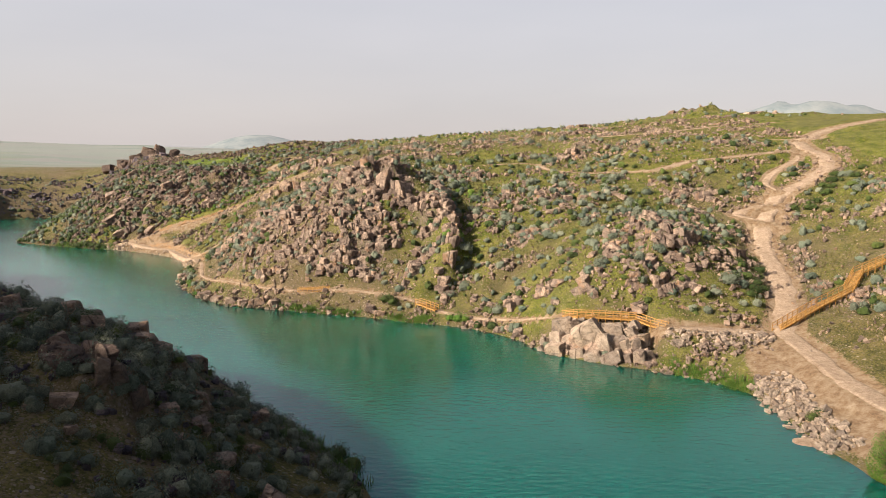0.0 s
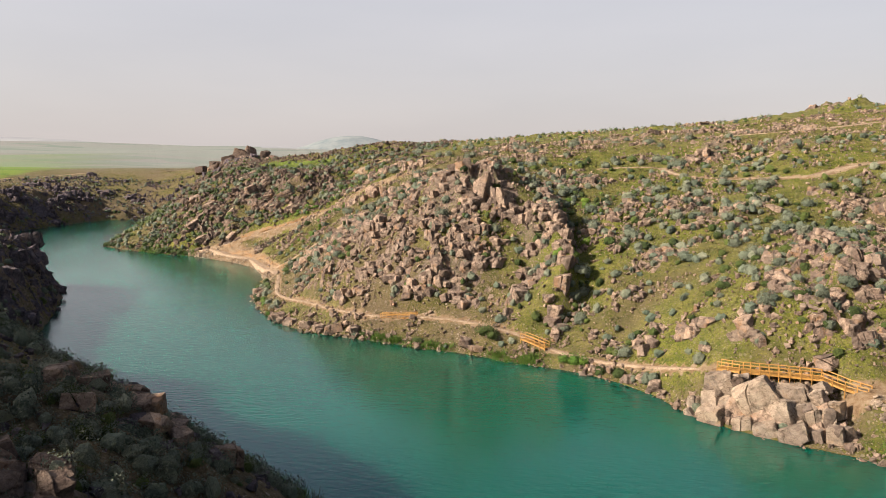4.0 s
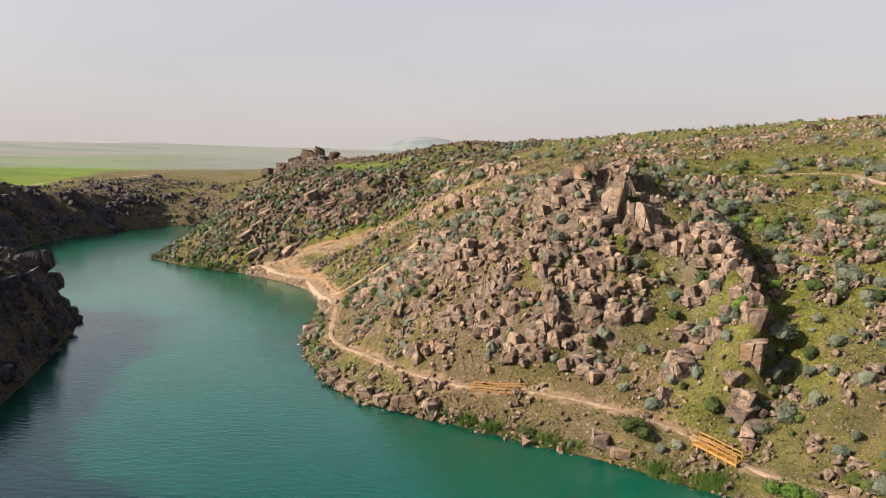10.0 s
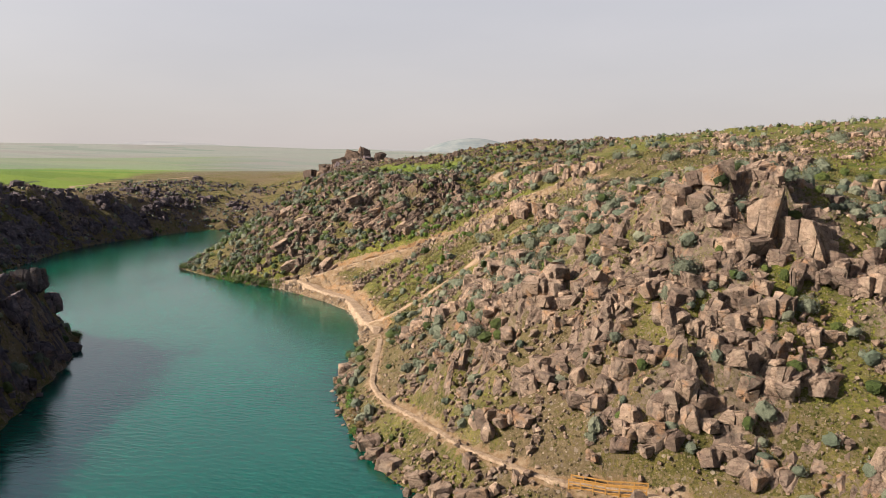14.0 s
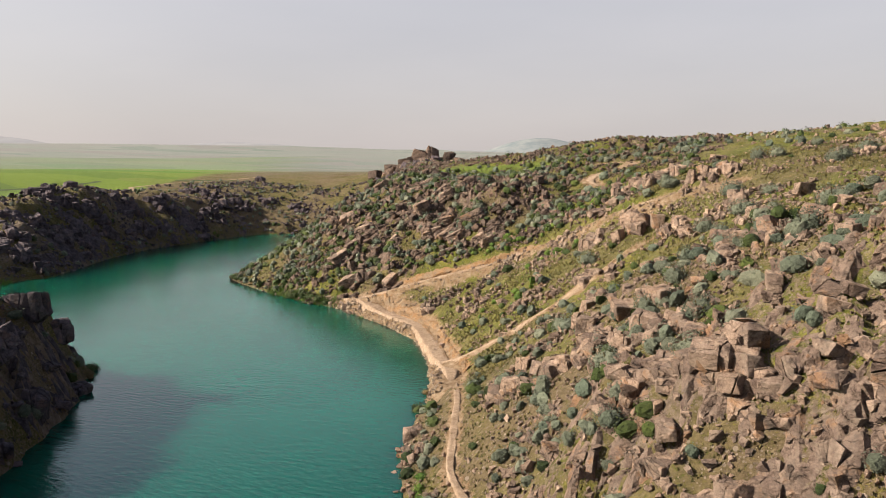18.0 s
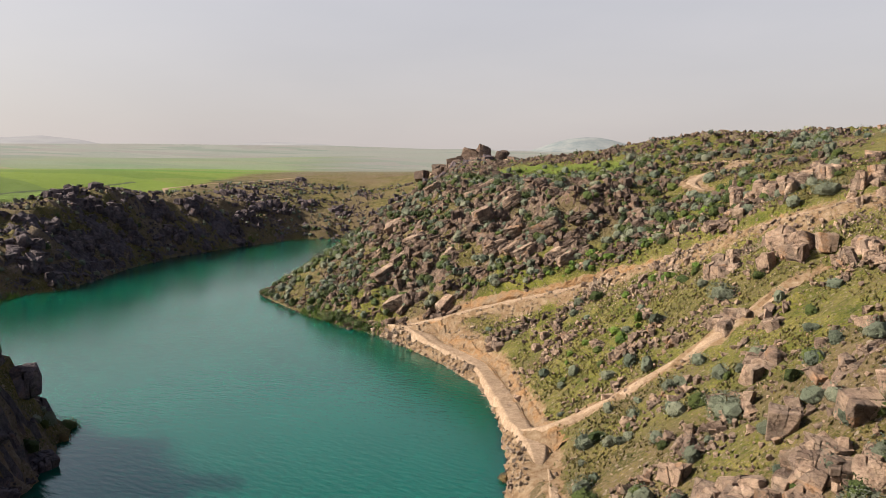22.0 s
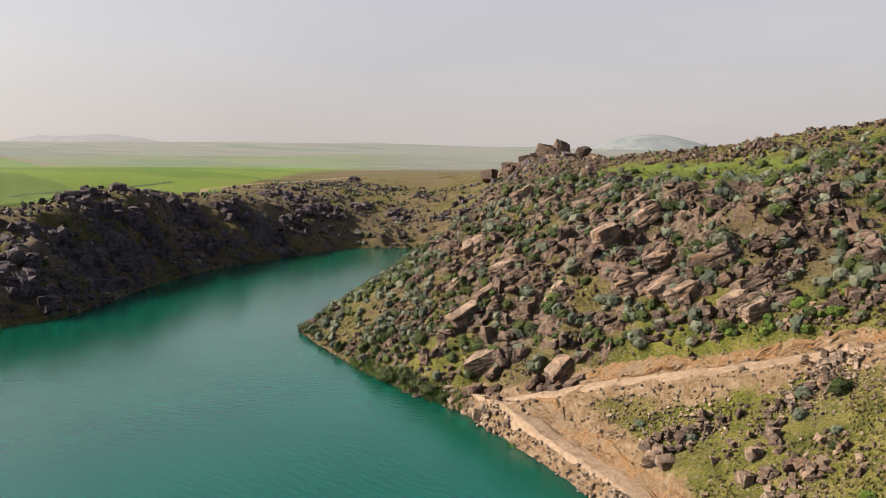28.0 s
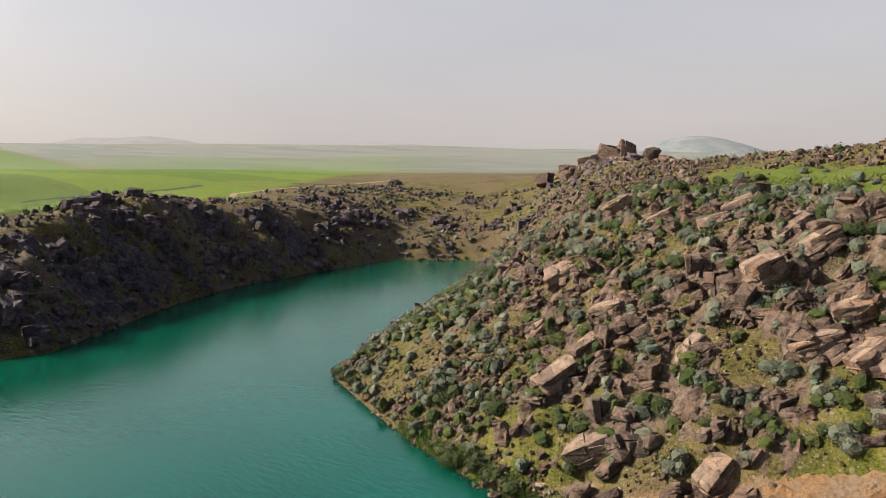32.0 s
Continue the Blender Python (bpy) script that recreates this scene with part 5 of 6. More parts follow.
for box, count in (((-90, 100, 112, 215), 2100), ((-185, -45, 212, 335), 1900), (WEST_BOX, 900), ((-150, -60, 100, 215), 700), (TOP_BOX, 1500)):
    forms = FAR_BUSHY if box in (WEST_BOX, TOP_BOX) else BUSHY
    shrub_field("shrubs", int(count * 1.1), box, 0.8, 2.1, GREY_LEAF, "low grey-green shrubs among the rocks", shrub_chance, forms)
    shrub_field("shrubs", int(count * 0.45), box, 0.8, 2.1, GREEN_LEAF, "dark green shrubs among the rocks", shrub_chance, forms)

shrub_field("shrubs", 450, (-178, -82, 262, 330), 0.7, 2.0, GREY_LEAF, "grey-green shrubs between the slabs of the spur", shrub_chance, BUSHY)
shrub_field("shrubs", 1000, (-178, -70, 258, 330), 0.7, 2.3, GREEN_LEAF, "dark green shrubs between the slabs of the spur", shrub_chance, BUSHY)
shrub_field("shrubs", 1500, (-64, 2, 45, 112), 0.7, 2.1, GREY_LEAF, "small grey-green shrubs on the shaded near bank", shrub_chance, LEAFIER)
shrub_field("shrubs", 500, (-64, 2, 45, 112), 0.5, 1.6, GREEN_LEAF, "small dark green shrubs on the shaded near bank", shrub_chance, LEAFIER)


FRESH_LEAF = leaf_material("fresh_leaf", (0.037, 0.070, 0.007), (0.122, 0.180, 0.023))


def gully_chance(x, y):
    d = np.minimum(distance_to([(-92, 268), (-80, 267), (-70, 271), (-62, 277)], x, y), distance_to([(2, 158), (5, 172), (8, 188)], x, y) * 1.4)
    d = np.minimum(d, np.minimum(distance_to([(-72, 251), (-66, 248)], x, y), distance_to([(-77, 240), (-65, 233)], x, y)) * 1.6)
    return np.where(dry(x, y) > 0.5, (1 - smooth(2, 7, d)) * smooth(0.42, 0.58, fbm(x / 5, y / 5, 3, 64)) * (1 - smooth(0.05, 0.3, lookup(DIRT, x, y))), 0)


shrub_field("herbs", 3600, (-96, 16, 150, 284), 0.6, 1.7, FRESH_LEAF, "fresh green leafy bushes in the gullies", gully_chance, BUSHY)


def grass_field(name, count, box, label):
    """Tufts of grass: three blades each."""
    x, y = candidates(count, *box, lambda x, y: np.where(dry(x, y) > 0.3, (1 - lookup(DIRT, x, y)) * (1 - 0.7 * lookup(ROCKY, x, y)) * smooth(0.3, 0.55, fbm(x / 4, y / 4, 2, 71)), 0))
    n = len(x)
    z = ground(x, y) - 0.03
    v = np.empty((n, 3, 3, 3))
    for k in range(3):
        a, h = rng.uniform(0, 6.28, n), rng.uniform(0.12, 0.38, n)
        w = np.stack([np.cos(a), np.sin(a), np.zeros(n)], 1) * rng.uniform(0.06, 0.16, (n, 1))
        p = np.stack([x, y, z], 1)
        v[:, k, 0], v[:, k, 1], v[:, k, 2] = p - w, p + w, p + np.stack([0.5 * h * np.sin(a), 0.5 * h * np.cos(a), h], 1)
    return tagged(new(name, raw_mesh(name, v.reshape(-1, 3), np.arange(9 * n).reshape(-1, 3), GRASS, tint=np.repeat(rng.uniform(0, 1, n), 9))), label, "grass", kind="stuff")


GRASS = leaf_material("dry_grass", (0.050, 0.053, 0.012), (0.188, 0.144, 0.052))
grass_field("grass", 110000, EAST_BOX, "yellow-green grass tufts on the slope")
grass_field("grass", 60000, (-180, -45, 205, 330), "yellow-green grass tufts on the spur")


# ---- distance ----
def far_hill(name, x, y, z0, high, rx, ry, mat, label, seed, peaked=0.0):
    u, v = np.meshgrid(np.linspace(-1, 1, 61), np.linspace(-1, 1, 41))
    r = np.hypot(u, v)
    h = high * (0.5 + 0.5 * np.cos(np.pi * np.clip(r, 0, 1))) ** 1.15 * (0.8 + 0.4 * fbm(u * 4 + seed, v * 4, 4, seed))
    h = h * (1 - peaked) + peaked * high * (1 - np.clip(r, 0, 1)) ** 1.25 * (0.94 + 0.12 * fbm(u * 6 + seed, v * 6, 3, seed))
    return tagged(new(name, raw_mesh(name, np.stack([(x + u * rx).ravel(), (y + v * ry).ravel(), (z0 + h).ravel()], 1), grid_faces(41, 61), mat, True)), label, "hill", kind="structure")


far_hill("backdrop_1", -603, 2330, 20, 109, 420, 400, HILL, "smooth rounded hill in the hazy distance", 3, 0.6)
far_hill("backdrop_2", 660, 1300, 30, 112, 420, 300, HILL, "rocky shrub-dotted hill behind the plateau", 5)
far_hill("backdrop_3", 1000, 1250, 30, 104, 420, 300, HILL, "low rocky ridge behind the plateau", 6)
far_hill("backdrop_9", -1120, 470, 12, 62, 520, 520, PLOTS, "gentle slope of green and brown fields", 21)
for k, (x, y, h, rx) in enumerate(((-3300, 2300, 140, 1500), (-2400, 3100, 132, 1300), (-1300, 3700, 105, 1200), (-3700, 1000, 140, 1300), (-300, 3800, 80, 900))):
    far_hill("backdrop_%d" % (k + 4), x, y, 20, h, rx, 900, HAZE, "pale mountain ridge fading into haze", 11 + k)


# ---- things with parts ----
def part(name, bm_or_mesh, mat, parent, label=""):
    if isinstance(bm_or_mesh, bmesh.types.BMesh):
        me = bpy.data.meshes.new(name)
        bm_or_mesh.to_mesh(me)
        bm_or_mesh.free()
        me.materials.append(mat)
    else:
        me = bm_or_mesh
    ob = new(name, me)
    ob.parent = parent
    return tagged(ob, label)


def thing(name, label, category, group=""):
    return tagged(new(name), label, category, group)


def beam(a, b, wide, thick, bm=None):
    """A squared timber from a to b."""
    bm = bm or bmesh.new()
    a, b = Vector(a), Vector(b)
    d = b - a
    q = d.to_track_quat("Z", "X" if abs(d.normalized().z) > 0.9 else "Y")
    m = Matrix.Translation((a + b) / 2) @ q.to_matrix().to_4x4() @ Matrix.Diagonal((wide, thick, d.length, 1))
    res = bmesh.ops.create_cube(bm, size=1.0, matrix=m)
    return bm


def boardwalk(name, line, width, label, rails=(0.5, 0.95), both=True, stepped=()):
    """A timber walk: stringers, boards or treads, posts and handrails along a line of places; stepped spans get treads."""
    walk_root = thing(name, label, "boardwalk")
    pts = [Vector(p) for p in line]
    for k, (a, b) in enumerate(zip(pts[:-1], pts[1:])):
        flat = Vector((b.x - a.x, b.y - a.y, 0))
        run = flat.length
        f = flat.normalized()
        s = Vector((-f.y, f.x, 0))
        turn = math.atan2(f.y, f.x)
        sides = (-1, 1) if both else (-1,)
        for side in (-1, 1):
            o = s * side * (width / 2 - 0.08) - Vector((0, 0, 0.14))
            part("stringer", beam(a + o, b + o, 0.09, 0.22), WOOD, walk_root)
        steps = max(2, round(run / 0.30)) if k in stepped else max(2, round(run / 0.22))
        board = bmesh.new()
        bmesh.ops.create_cube(board, size=1.0, matrix=Matrix.Diagonal((run / steps * (1.02 if k in stepped else 0.93), width, 0.045, 1)))
        bmesh.ops.bevel(board, geom=board.edges[:], offset=0.006, segments=1, affect="EDGES")
        me = bpy.data.meshes.new("tread" if k in stepped else "board")
        board.to_mesh(me)
        board.free()
        me.materials.append(WOOD)
        for i in range(steps):
            p = a.lerp(b, (i + 0.5) / steps)
            ob = part("tread" if k in stepped else "board", me, WOOD, walk_root)
            ob.matrix_basis = pose(p.x, p.y, p.z + (0.02 * math.sin(i * 2.3) if k not in stepped else 0), 0, 0 if k in stepped else -math.degrees(math.atan2(b.z - a.z, run)), math.degrees(turn))
        count = max(1, round(run / 1.25))
        for side in sides:
            o = s * side * (width / 2)
            for i in range(count + 1):
                if i == 0 and k > 0:
                    continue
                p = a.lerp(b, i / count) + o
                low = float(ground(p.x, p.y)) - 0.25
                part("post", beam((p.x, p.y, min(low, p.z - 0.3)), (p.x, p.y, p.z + rails[-1] + 0.06), 0.1, 0.1), WOOD, walk_root)
            for h in rails:
                up = Vector((0, 0, h))
                part("handrail" if h == rails[-1] else "rail", beam(a + o + up, b + o + up, 0.06, 0.12 if h == rails[-1] else 0.09), WOOD, walk_root)
        if k not in stepped:
            for i in range(count):
                p = a.lerp(b, (i + 0.5) / count)
                if p.z - float(ground(p.x, p.y)) > 0.9:
                    part("brace", beam(p + s * width * 0.45 - Vector((0, 0, 0.2)), p - s * width * 0.45 - Vector((0, 0, min(1.3, p.z - float(ground(p.x, p.y))))), 0.08, 0.08), WOOD, walk_root)
    return walk_root


def over(x, y, up):
    return (x, y, float(ground(x, y)) + up)


boardwalk("wooden_staircase", [over(54.6, 113.4, 0.35), over(59, 115.8, 0.7), over(64.1, 118.3, 0.9), over(70.3, 121, 0.9), over(75.0, 126.4, 1.0), over(80.4, 127.2, 1.0), over(87, 128, 1.0)], 1.6,
          "long yellow timber staircase with handrails climbing a grassy slope", stepped=(0, 1, 2, 3, 4, 5))
boardwalk("timber_walkway", [(21.6, 124.0, 5.45), (24.0, 122.3, 5.6), (28.4, 121.2, 5.65), (33.4, 120.0, 5.6), (35.6, 117.8, 5.05), (37.6, 116.3, 4.75)], 1.5,
          "yellow timber walkway on posts above lakeside boulders", stepped=(3, 4))
boardwalk("timber_steps", [(-5.3, 146.4, float(ground(-5.3, 146.4)) + 0.4), (-3.9, 145.2, float(ground(-4, 145)) + 0.55), (-1.3, 143.3, float(ground(-1.3, 143.3)) + 0.3)], 1.3,
          "short yellow timber steps with handrails on the footpath", stepped=(0, 1))
boardwalk("timber_footbridge", [over(-32.6, 157.3, 0.15), (-29.2, 156.9, float(ground(-32.6, 157.3)) + 0.15), over(-25.6, 156.6, 0.1)], 1.1,
          "small yellow timber footbridge on the lakeside path", rails=(0.36, 0.7))


# ---- boulders that stand out ----
def boulder_mesh(name, mat, cuts, long):
    """A granite boulder: worn faces, a few open joints."""
    v, f = fractured(cuts, (long, 0.9, 0.8), 0.06, 0.975, 0.45)
    bm = bmesh.new()
    vs = [bm.verts.new(p) for p in v]
    for t in f:
        bm.faces.new([vs[k] for k in t])
    bmesh.ops.recalc_face_normals(bm, faces=bm.faces)
    bmesh.ops.dissolve_limit(bm, angle_limit=radians(12), verts=bm.verts, edges=bm.edges)
    bmesh.ops.bevel(bm, geom=bm.edges[:], offset=0.035, segments=1, affect="EDGES")
    bmesh.ops.triangulate(bm, faces=bm.faces)
    for q in bm.verts:
        q.co += Vector(noise.noise_vector(q.co * 2.4 + Vector((cuts * 3.1, long * 7, 0)))) * 0.05
    me = bpy.data.meshes.new(name)
    bm.to_mesh(me)
    bm.free()
    me.materials.append(mat)
    return me


BOULDERS = [boulder_mesh("boulder", ROCK, 2 + k % 5, 1.0 + 0.1 * (k % 4)) for k in range(20)]


BROWN_BOULDERS = [boulder_mesh("boulder", BROWN_ROCK, 2 + k % 5, 1.0 + 0.1 * (k % 4)) for k in range(10)]


def boulder(x, y, size, label, tall=1.0, sink=0.25, up=0.0, turn=None, group="boulders on the slopes", top=None, shapes=BOULDERS):
    ob = new("boulder", shapes[int(rng.integers(0, len(shapes)))])
    t = rng.uniform(0, 360) if turn is None else turn
    if top is not None:
        up, sink = top - float(ground(x, y)) - size * 0.44 * tall, 0.5
    ob.matrix_basis = pose(x, y, float(ground(x, y)) + up + size * 0.4 * tall * (1 - 2 * sink), rng.normal(0, 7), rng.normal(0, 7), t) @ Matrix.Diagonal((size * 0.5, size * 0.48, size * 0.55 * tall, 1))
    return tagged(ob, label, "boulder", group)


for x, y, size in ((-15.6, 147.9, 2.8), (-13.2, 146.2, 2.0), (-14.4, 147.0, 1.5), (-38, 155.8, 2.8), (-42, 157, 3.2), (-45.5, 158.2, 2.4), (-48.5, 160, 2.6), (-53, 163, 2.6), (-55.6, 165.6, 2.2), (-57.5, 168, 2.8), (-73, 195.5, 2.6),
                   (14, 128.6, 2.4), (10.6, 132.4, 2.0), (12.4, 131.2, 1.6), (6.4, 136.2, 1.8)):
    boulder(x, y, size, "pale granite boulder half in the lake at the shore", 0.75, group="boulders along the shore")
for x, y, size, tall in ((-34.1, 76.9, 2.4, 0.9), (-22, 62.1, 1.6, 1.1), (-24.3, 60.3, 1.9, 0.9), (-30.4, 75, 2.4, 0.9), (-31.5, 51.9, 0.9, 0.8), (-19.5, 60.3, 1.9, 0.9), (-18.2, 64.9, 1.5, 1.0), (-17.6, 63.4, 1.3, 0.8), (-27.9, 51, 1.0, 0.9), (-22.6, 57.6, 1.3, 0.9), (-29.8, 53.8, 2.2, 0.7), (-31.8, 74, 2.0, 0.9), (-40.7, 75.6, 2.8, 0.8), (-41.1, 68.7, 1.7, 0.7), (-45.5, 70, 2.4, 0.8), (-22.4, 62.9, 1.6, 1.0), (-19.2, 59.4, 2.0, 1.0),
                         (-38.9, 83.1, 3.2, 1.0), (-40.6, 80.1, 2.8, 0.9), (-37, 86.0, 2.2, 1.0), (-33, 79.2, 1.8, 1.0), (-24.6, 66.9, 1.6, 0.9), (-36, 71, 2.0, 0.9)):
    boulder(x, y, size, "tall cracked granite boulder on the shaded near bank", tall, 0.2, group="boulders on the near bank")
for x, y, size, tall in ((-39.4, 175, 4.2, 0.7), (-36.6, 175.8, 4.6, 0.8), (-44.3, 194, 4.4, 0.8), (-45.2, 189.2, 4.0, 1.2), (-52.4, 197.4, 4.2, 0.9), (-59.4, 197.6, 2.8, 1.2), (-41.9, 172.6, 3.4, 0.6), (-48.3, 233.4, 3.2, 1.4),
                         (-48, 194.6, 3.6, 1.2), (-37.4, 173.2, 3.6, 0.7), (-40.4, 182.4, 3.4, 0.9), (34.7, 121.9, 2.6, 0.9), (20.8, 129, 2.6, 0.7), (39.4, 122.6, 2.8, 1.3)):
    boulder(x, y, size * 0.72, "large angular granite block with fresh orange faces", tall, 0.25, group="large blocks on the slope")
for x, y, size, tall in ((-131.6, 275.6, 3.6, 1.3), (-123.4, 271.6, 4.6, 0.9), (-127.7, 305, 5.0, 1.2), (-139.7, 296.3, 4.0, 1.2), (-111.5, 281.3, 4.8, 0.8), (-115.3, 285.5, 4.4, 0.8), (-135.2, 271.6, 2.4, 1.0), (-105.1, 276.2, 4.2, 0.7),
                         (-115.6, 277.8, 3.6, 0.8), (-126, 280, 3.6, 1.1), (-120, 276, 3.4, 0.9)):
    boulder(x, y, size * (0.68 if y < 350 else 1.0), "brown granite block jutting from the rocky spur", tall, 0.25, group="blocks on the spur", shapes=BROWN_BOULDERS)
# ---- rock faces: masses cut by joints, rooted in the slope ----
def worn(v, f, amount):
    """A convex block with its edges and corners worn off."""
    e = np.unique(np.sort(np.concatenate([f[:, [0, 1]], f[:, [1, 2]], f[:, [2, 0]]]), axis=1), axis=0)
    a, b = v[e[:, 0]], v[e[:, 1]]
    return hull(np.concatenate([a + (b - a) * amount, b + (a - b) * amount]))


def rock_face(x, y, z, half, turn, lean, cuts, label, group, bias=(1, 1, 1), skew=0.3, low=0.5, wear=(0.1, 0.22), mat=None):
    root = thing("rock_face", label, "rock face", group)
    root.matrix_basis = pose(x, y, z, rng.normal(0, 4), lean, turn)
    for v, f in zip(*fractured(cuts, (1, 1, 1), 0.06, 0.985, skew, bias, low, True)):
        v = v * half + rng.normal(0, 0.05, v.shape)
        v, f = worn(v, f, rng.uniform(*wear))
        centre = v.mean(0)
        ob = part("block", raw_mesh("block", v - centre, f, mat or ROCK), ROCK, root)
        ob.matrix_basis = pose(*centre)
    return root


def outcrop(x, y, wide, high, label, group, turn, lean=0.0, bias=(1, 1, 1), skew=0.25, flat=1.0, fine=1.0, mat=None):
    """Bedrock that breaks out of the slope over that width and height: ledges of jointed blocks, stepping up the hill from a foot at x, y."""
    root = thing("rock_face", label, "rock face", group)
    z0 = float(ground(x, y))
    root.matrix_basis = pose(x, y, z0)
    gx, gy = float(dry(x + 2, y) - dry(x - 2, y)) / 4, float(dry(x, y + 2) - dry(x, y - 2)) / 4
    g = max(math.hypot(gx, gy), 0.25)
    ux, uy = gx / g, gy / g
    reach = min(0.75 * high / g, 1.3 * wide)
    count = int(min(9 if wide < 9 else 16, max(3, round(wide * high * 0.42 * fine))))
    size = math.sqrt(wide * high / count)
    for k in range(count):
        a, b = ((k + rng.uniform(0.2, 0.8)) / count - 0.5) * wide * 0.9, rng.uniform(0, 1) * reach
        px_, py_ = x - uy * a + ux * b, y + ux * a + uy * b
        half = size * np.array([rng.uniform(0.5, 0.85), rng.uniform(0.45, 0.7), rng.uniform(0.42, 0.8) * flat])
        m = pose(px_ - x, py_ - y, float(ground(px_, py_)) - z0 + half[2] * rng.uniform(0.05, 0.45), rng.normal(0, 9), lean + rng.normal(0, 10), turn + rng.normal(0, 16))
        turn_, move = np.array(m.to_3x3()), np.array(m.translation)
        for v, f in zip(*fractured(int(rng.integers(1, 6)), (1, 1, 1), 0.07, 0.985, skew, bias, 0.42, True)):
            v, f = worn(v * half + rng.normal(0, 0.04, v.shape), f, rng.uniform(0.08, 0.2))
            v = v @ turn_.T + move
            centre = v.mean(0)
            ob = part("block", raw_mesh("block", v - centre, f, mat or ROCK), ROCK, root)
            ob.matrix_basis = pose(*centre)
    return root


DECK_LABEL = "big blocky pink granite boulder at the waterline below the walkway"
for x, y, z, wide, high in ((21, 121.3, 2.6, 3.9, 2.9), (23.2, 120.2, 2.6, 2, 3.2), (24.8, 117.4, 1.2, 5.2, 4.6), (19.4, 118, -0.5, 3.8, 2.4), (22.7, 115.6, -0.4, 2.6, 2.1), (27.2, 114.8, 1, 3.5, 3.2), (28.9, 114.3, 1.2, 2.2, 2.8),
                            (30.1, 113.5, 1.1, 2, 3.2), (31.5, 113.2, 1.3, 2, 2.6), (28.4, 117.4, 2.9, 4.2, 2.4), (30.3, 117.2, 3.3, 1.7, 2.2), (27.6, 112.6, -0.4, 4, 2.3), (24.9, 113.8, -0.6, 3.1, 2.3), (29.8, 111.6, 0, 1.9, 1.7),
                            (32.3, 117.4, 4.2, 2.2, 1.6), (31.5, 116.4, 3, 2, 2.2), (21.4, 118.9, 1, 1.7, 2), (20, 120, 0.9, 2.7, 2.4), (18.1, 121.8, 0.2, 2.3, 1.7), (17, 120, -0.5, 1.5, 1.3), (31.7, 111.1, 0.2, 2.2, 2.1), (26.1, 116.7, 1.7, 2, 2.2),
                            (33.2, 111.6, 0.6, 1.9, 1.8), (33.2, 114.8, 2.2, 2.2, 2.2), (26, 119.6, 3, 3, 1.8), (24, 121.3, 3.8, 2.2, 1.5)):
    half = (wide * 0.5, wide * 0.46, high * 0.6)
    rock_face(x, y, z + high * 0.45, half, -28 + rng.normal(0, 16), -16 + rng.normal(0, 9), 2, DECK_LABEL, "boulders below the walkway", (1.2, 1.0, 0.7), 0.4, 0.6, (0.2, 0.34), PALE)
CRAG_LABEL = "sheer jointed pink granite face of the crag"
for x, y, z, half, lean in ((-14.6, 175.0, 26.4, (1.7, 2.0, 5.0), 3), (-10.4, 174.2, 24.2, (3.3, 2.2, 4.6), -6), (-4.8, 172.6, 20.4, (3.2, 2.3, 4.0), -8), (-18.4, 174.4, 23.6, (2.3, 2.0, 2.8), -4), (-21.6, 178.6, 26.2, (3.8, 2.6, 2.8), -10), (-7.6, 172.4, 21.6, (2.0, 2.0, 3.4), 4)):
    rock_face(x, y, z, half, -30 + rng.normal(0, 8), lean, 22, CRAG_LABEL, "faces of the crag", (1.2, 1.0, 0.7), 0.3, 0.45)
for x, y, wide, high in ((-18, 171.7, 4.7, 4.4), (-10.3, 170, 6.6, 4), (-4.1, 168.8, 7.1, 4), (-21.3, 176.9, 8.1, 4.5), (-24, 182, 3.6, 3), (-25.4, 167.1, 5.3, 5.3), (-21.3, 165.6, 4.4, 4.2),
                         (-15.5, 166.3, 5.2, 4.2), (-36.9, 172.6, 6.8, 3), (-46, 178.4, 3.7, 4.9), (-38.2, 165.5, 4.6, 5.4), (-27, 159.2, 4.3, 4.3), (-23.7, 158.7, 4.5, 5.7), (-31.7, 161.6, 5.7, 5.7), (-15.5, 161.7, 5.8, 5.8),
                         (-42.7, 163.6, 4.6, 2.7), (-2.5, 161.9, 6.2, 3.1), (0.6, 158.4, 3.8, 3.5), (-4.3, 156.9, 5.6, 3.7), (-0.8, 166.5, 4.3, 3.2), (-6.8, 169.4, 4.4, 3.8), (-18.4, 164.4, 4.1, 3.3), (-12, 160.9, 4, 4),
                         (-27.1, 164.5, 4.2, 3.1), (-10.9, 165.3, 3.7, 1.8), (-32.1, 170.5, 3.3, 2.8), (0.9, 164, 3.2, 3.2), (-39.3, 163.1, 3.2, 2.7), (-19.1, 158.4, 3.5, 2.5), (-12.1, 179, 3.6, 3.6), (1.6, 170.1, 3.4, 2.8), (-0.5, 146.9, 3.8, 3.4), (-16.5, 156.4, 4.6, 2.2)):
    outcrop(x, y, wide, high, CRAG_LABEL, "faces of the crag", -34, 0, (1.2, 1.0, 0.7), 0.28)
for x, y, half, lean in ((0.2, 150.6, (1.4, 1.2, 1.9), 4), (1.6, 153.4, (1.5, 1.5, 2.4), 6), (2.2, 157.0, (1.6, 1.8, 2.6), 8), (2.4, 160.8, (1.7, 1.8, 2.4), 5), (1.9, 164.6, (1.6, 1.9, 2.8), 9), (1.0, 168.6, (1.8, 1.8, 2.4), 4), (0.4, 172.6, (1.7, 1.9, 2.8), 7), (-0.8, 177.0, (1.9, 1.9, 2.2), 5)):
    rock_face(x, y, float(ground(x, y)) - half[2] * 0.45, half, -20 + rng.normal(0, 8), lean, 13, "upright jointed granite rib at the edge of the crag", "faces of the crag", (1.2, 1.0, 0.7), 0.3, 0.5)
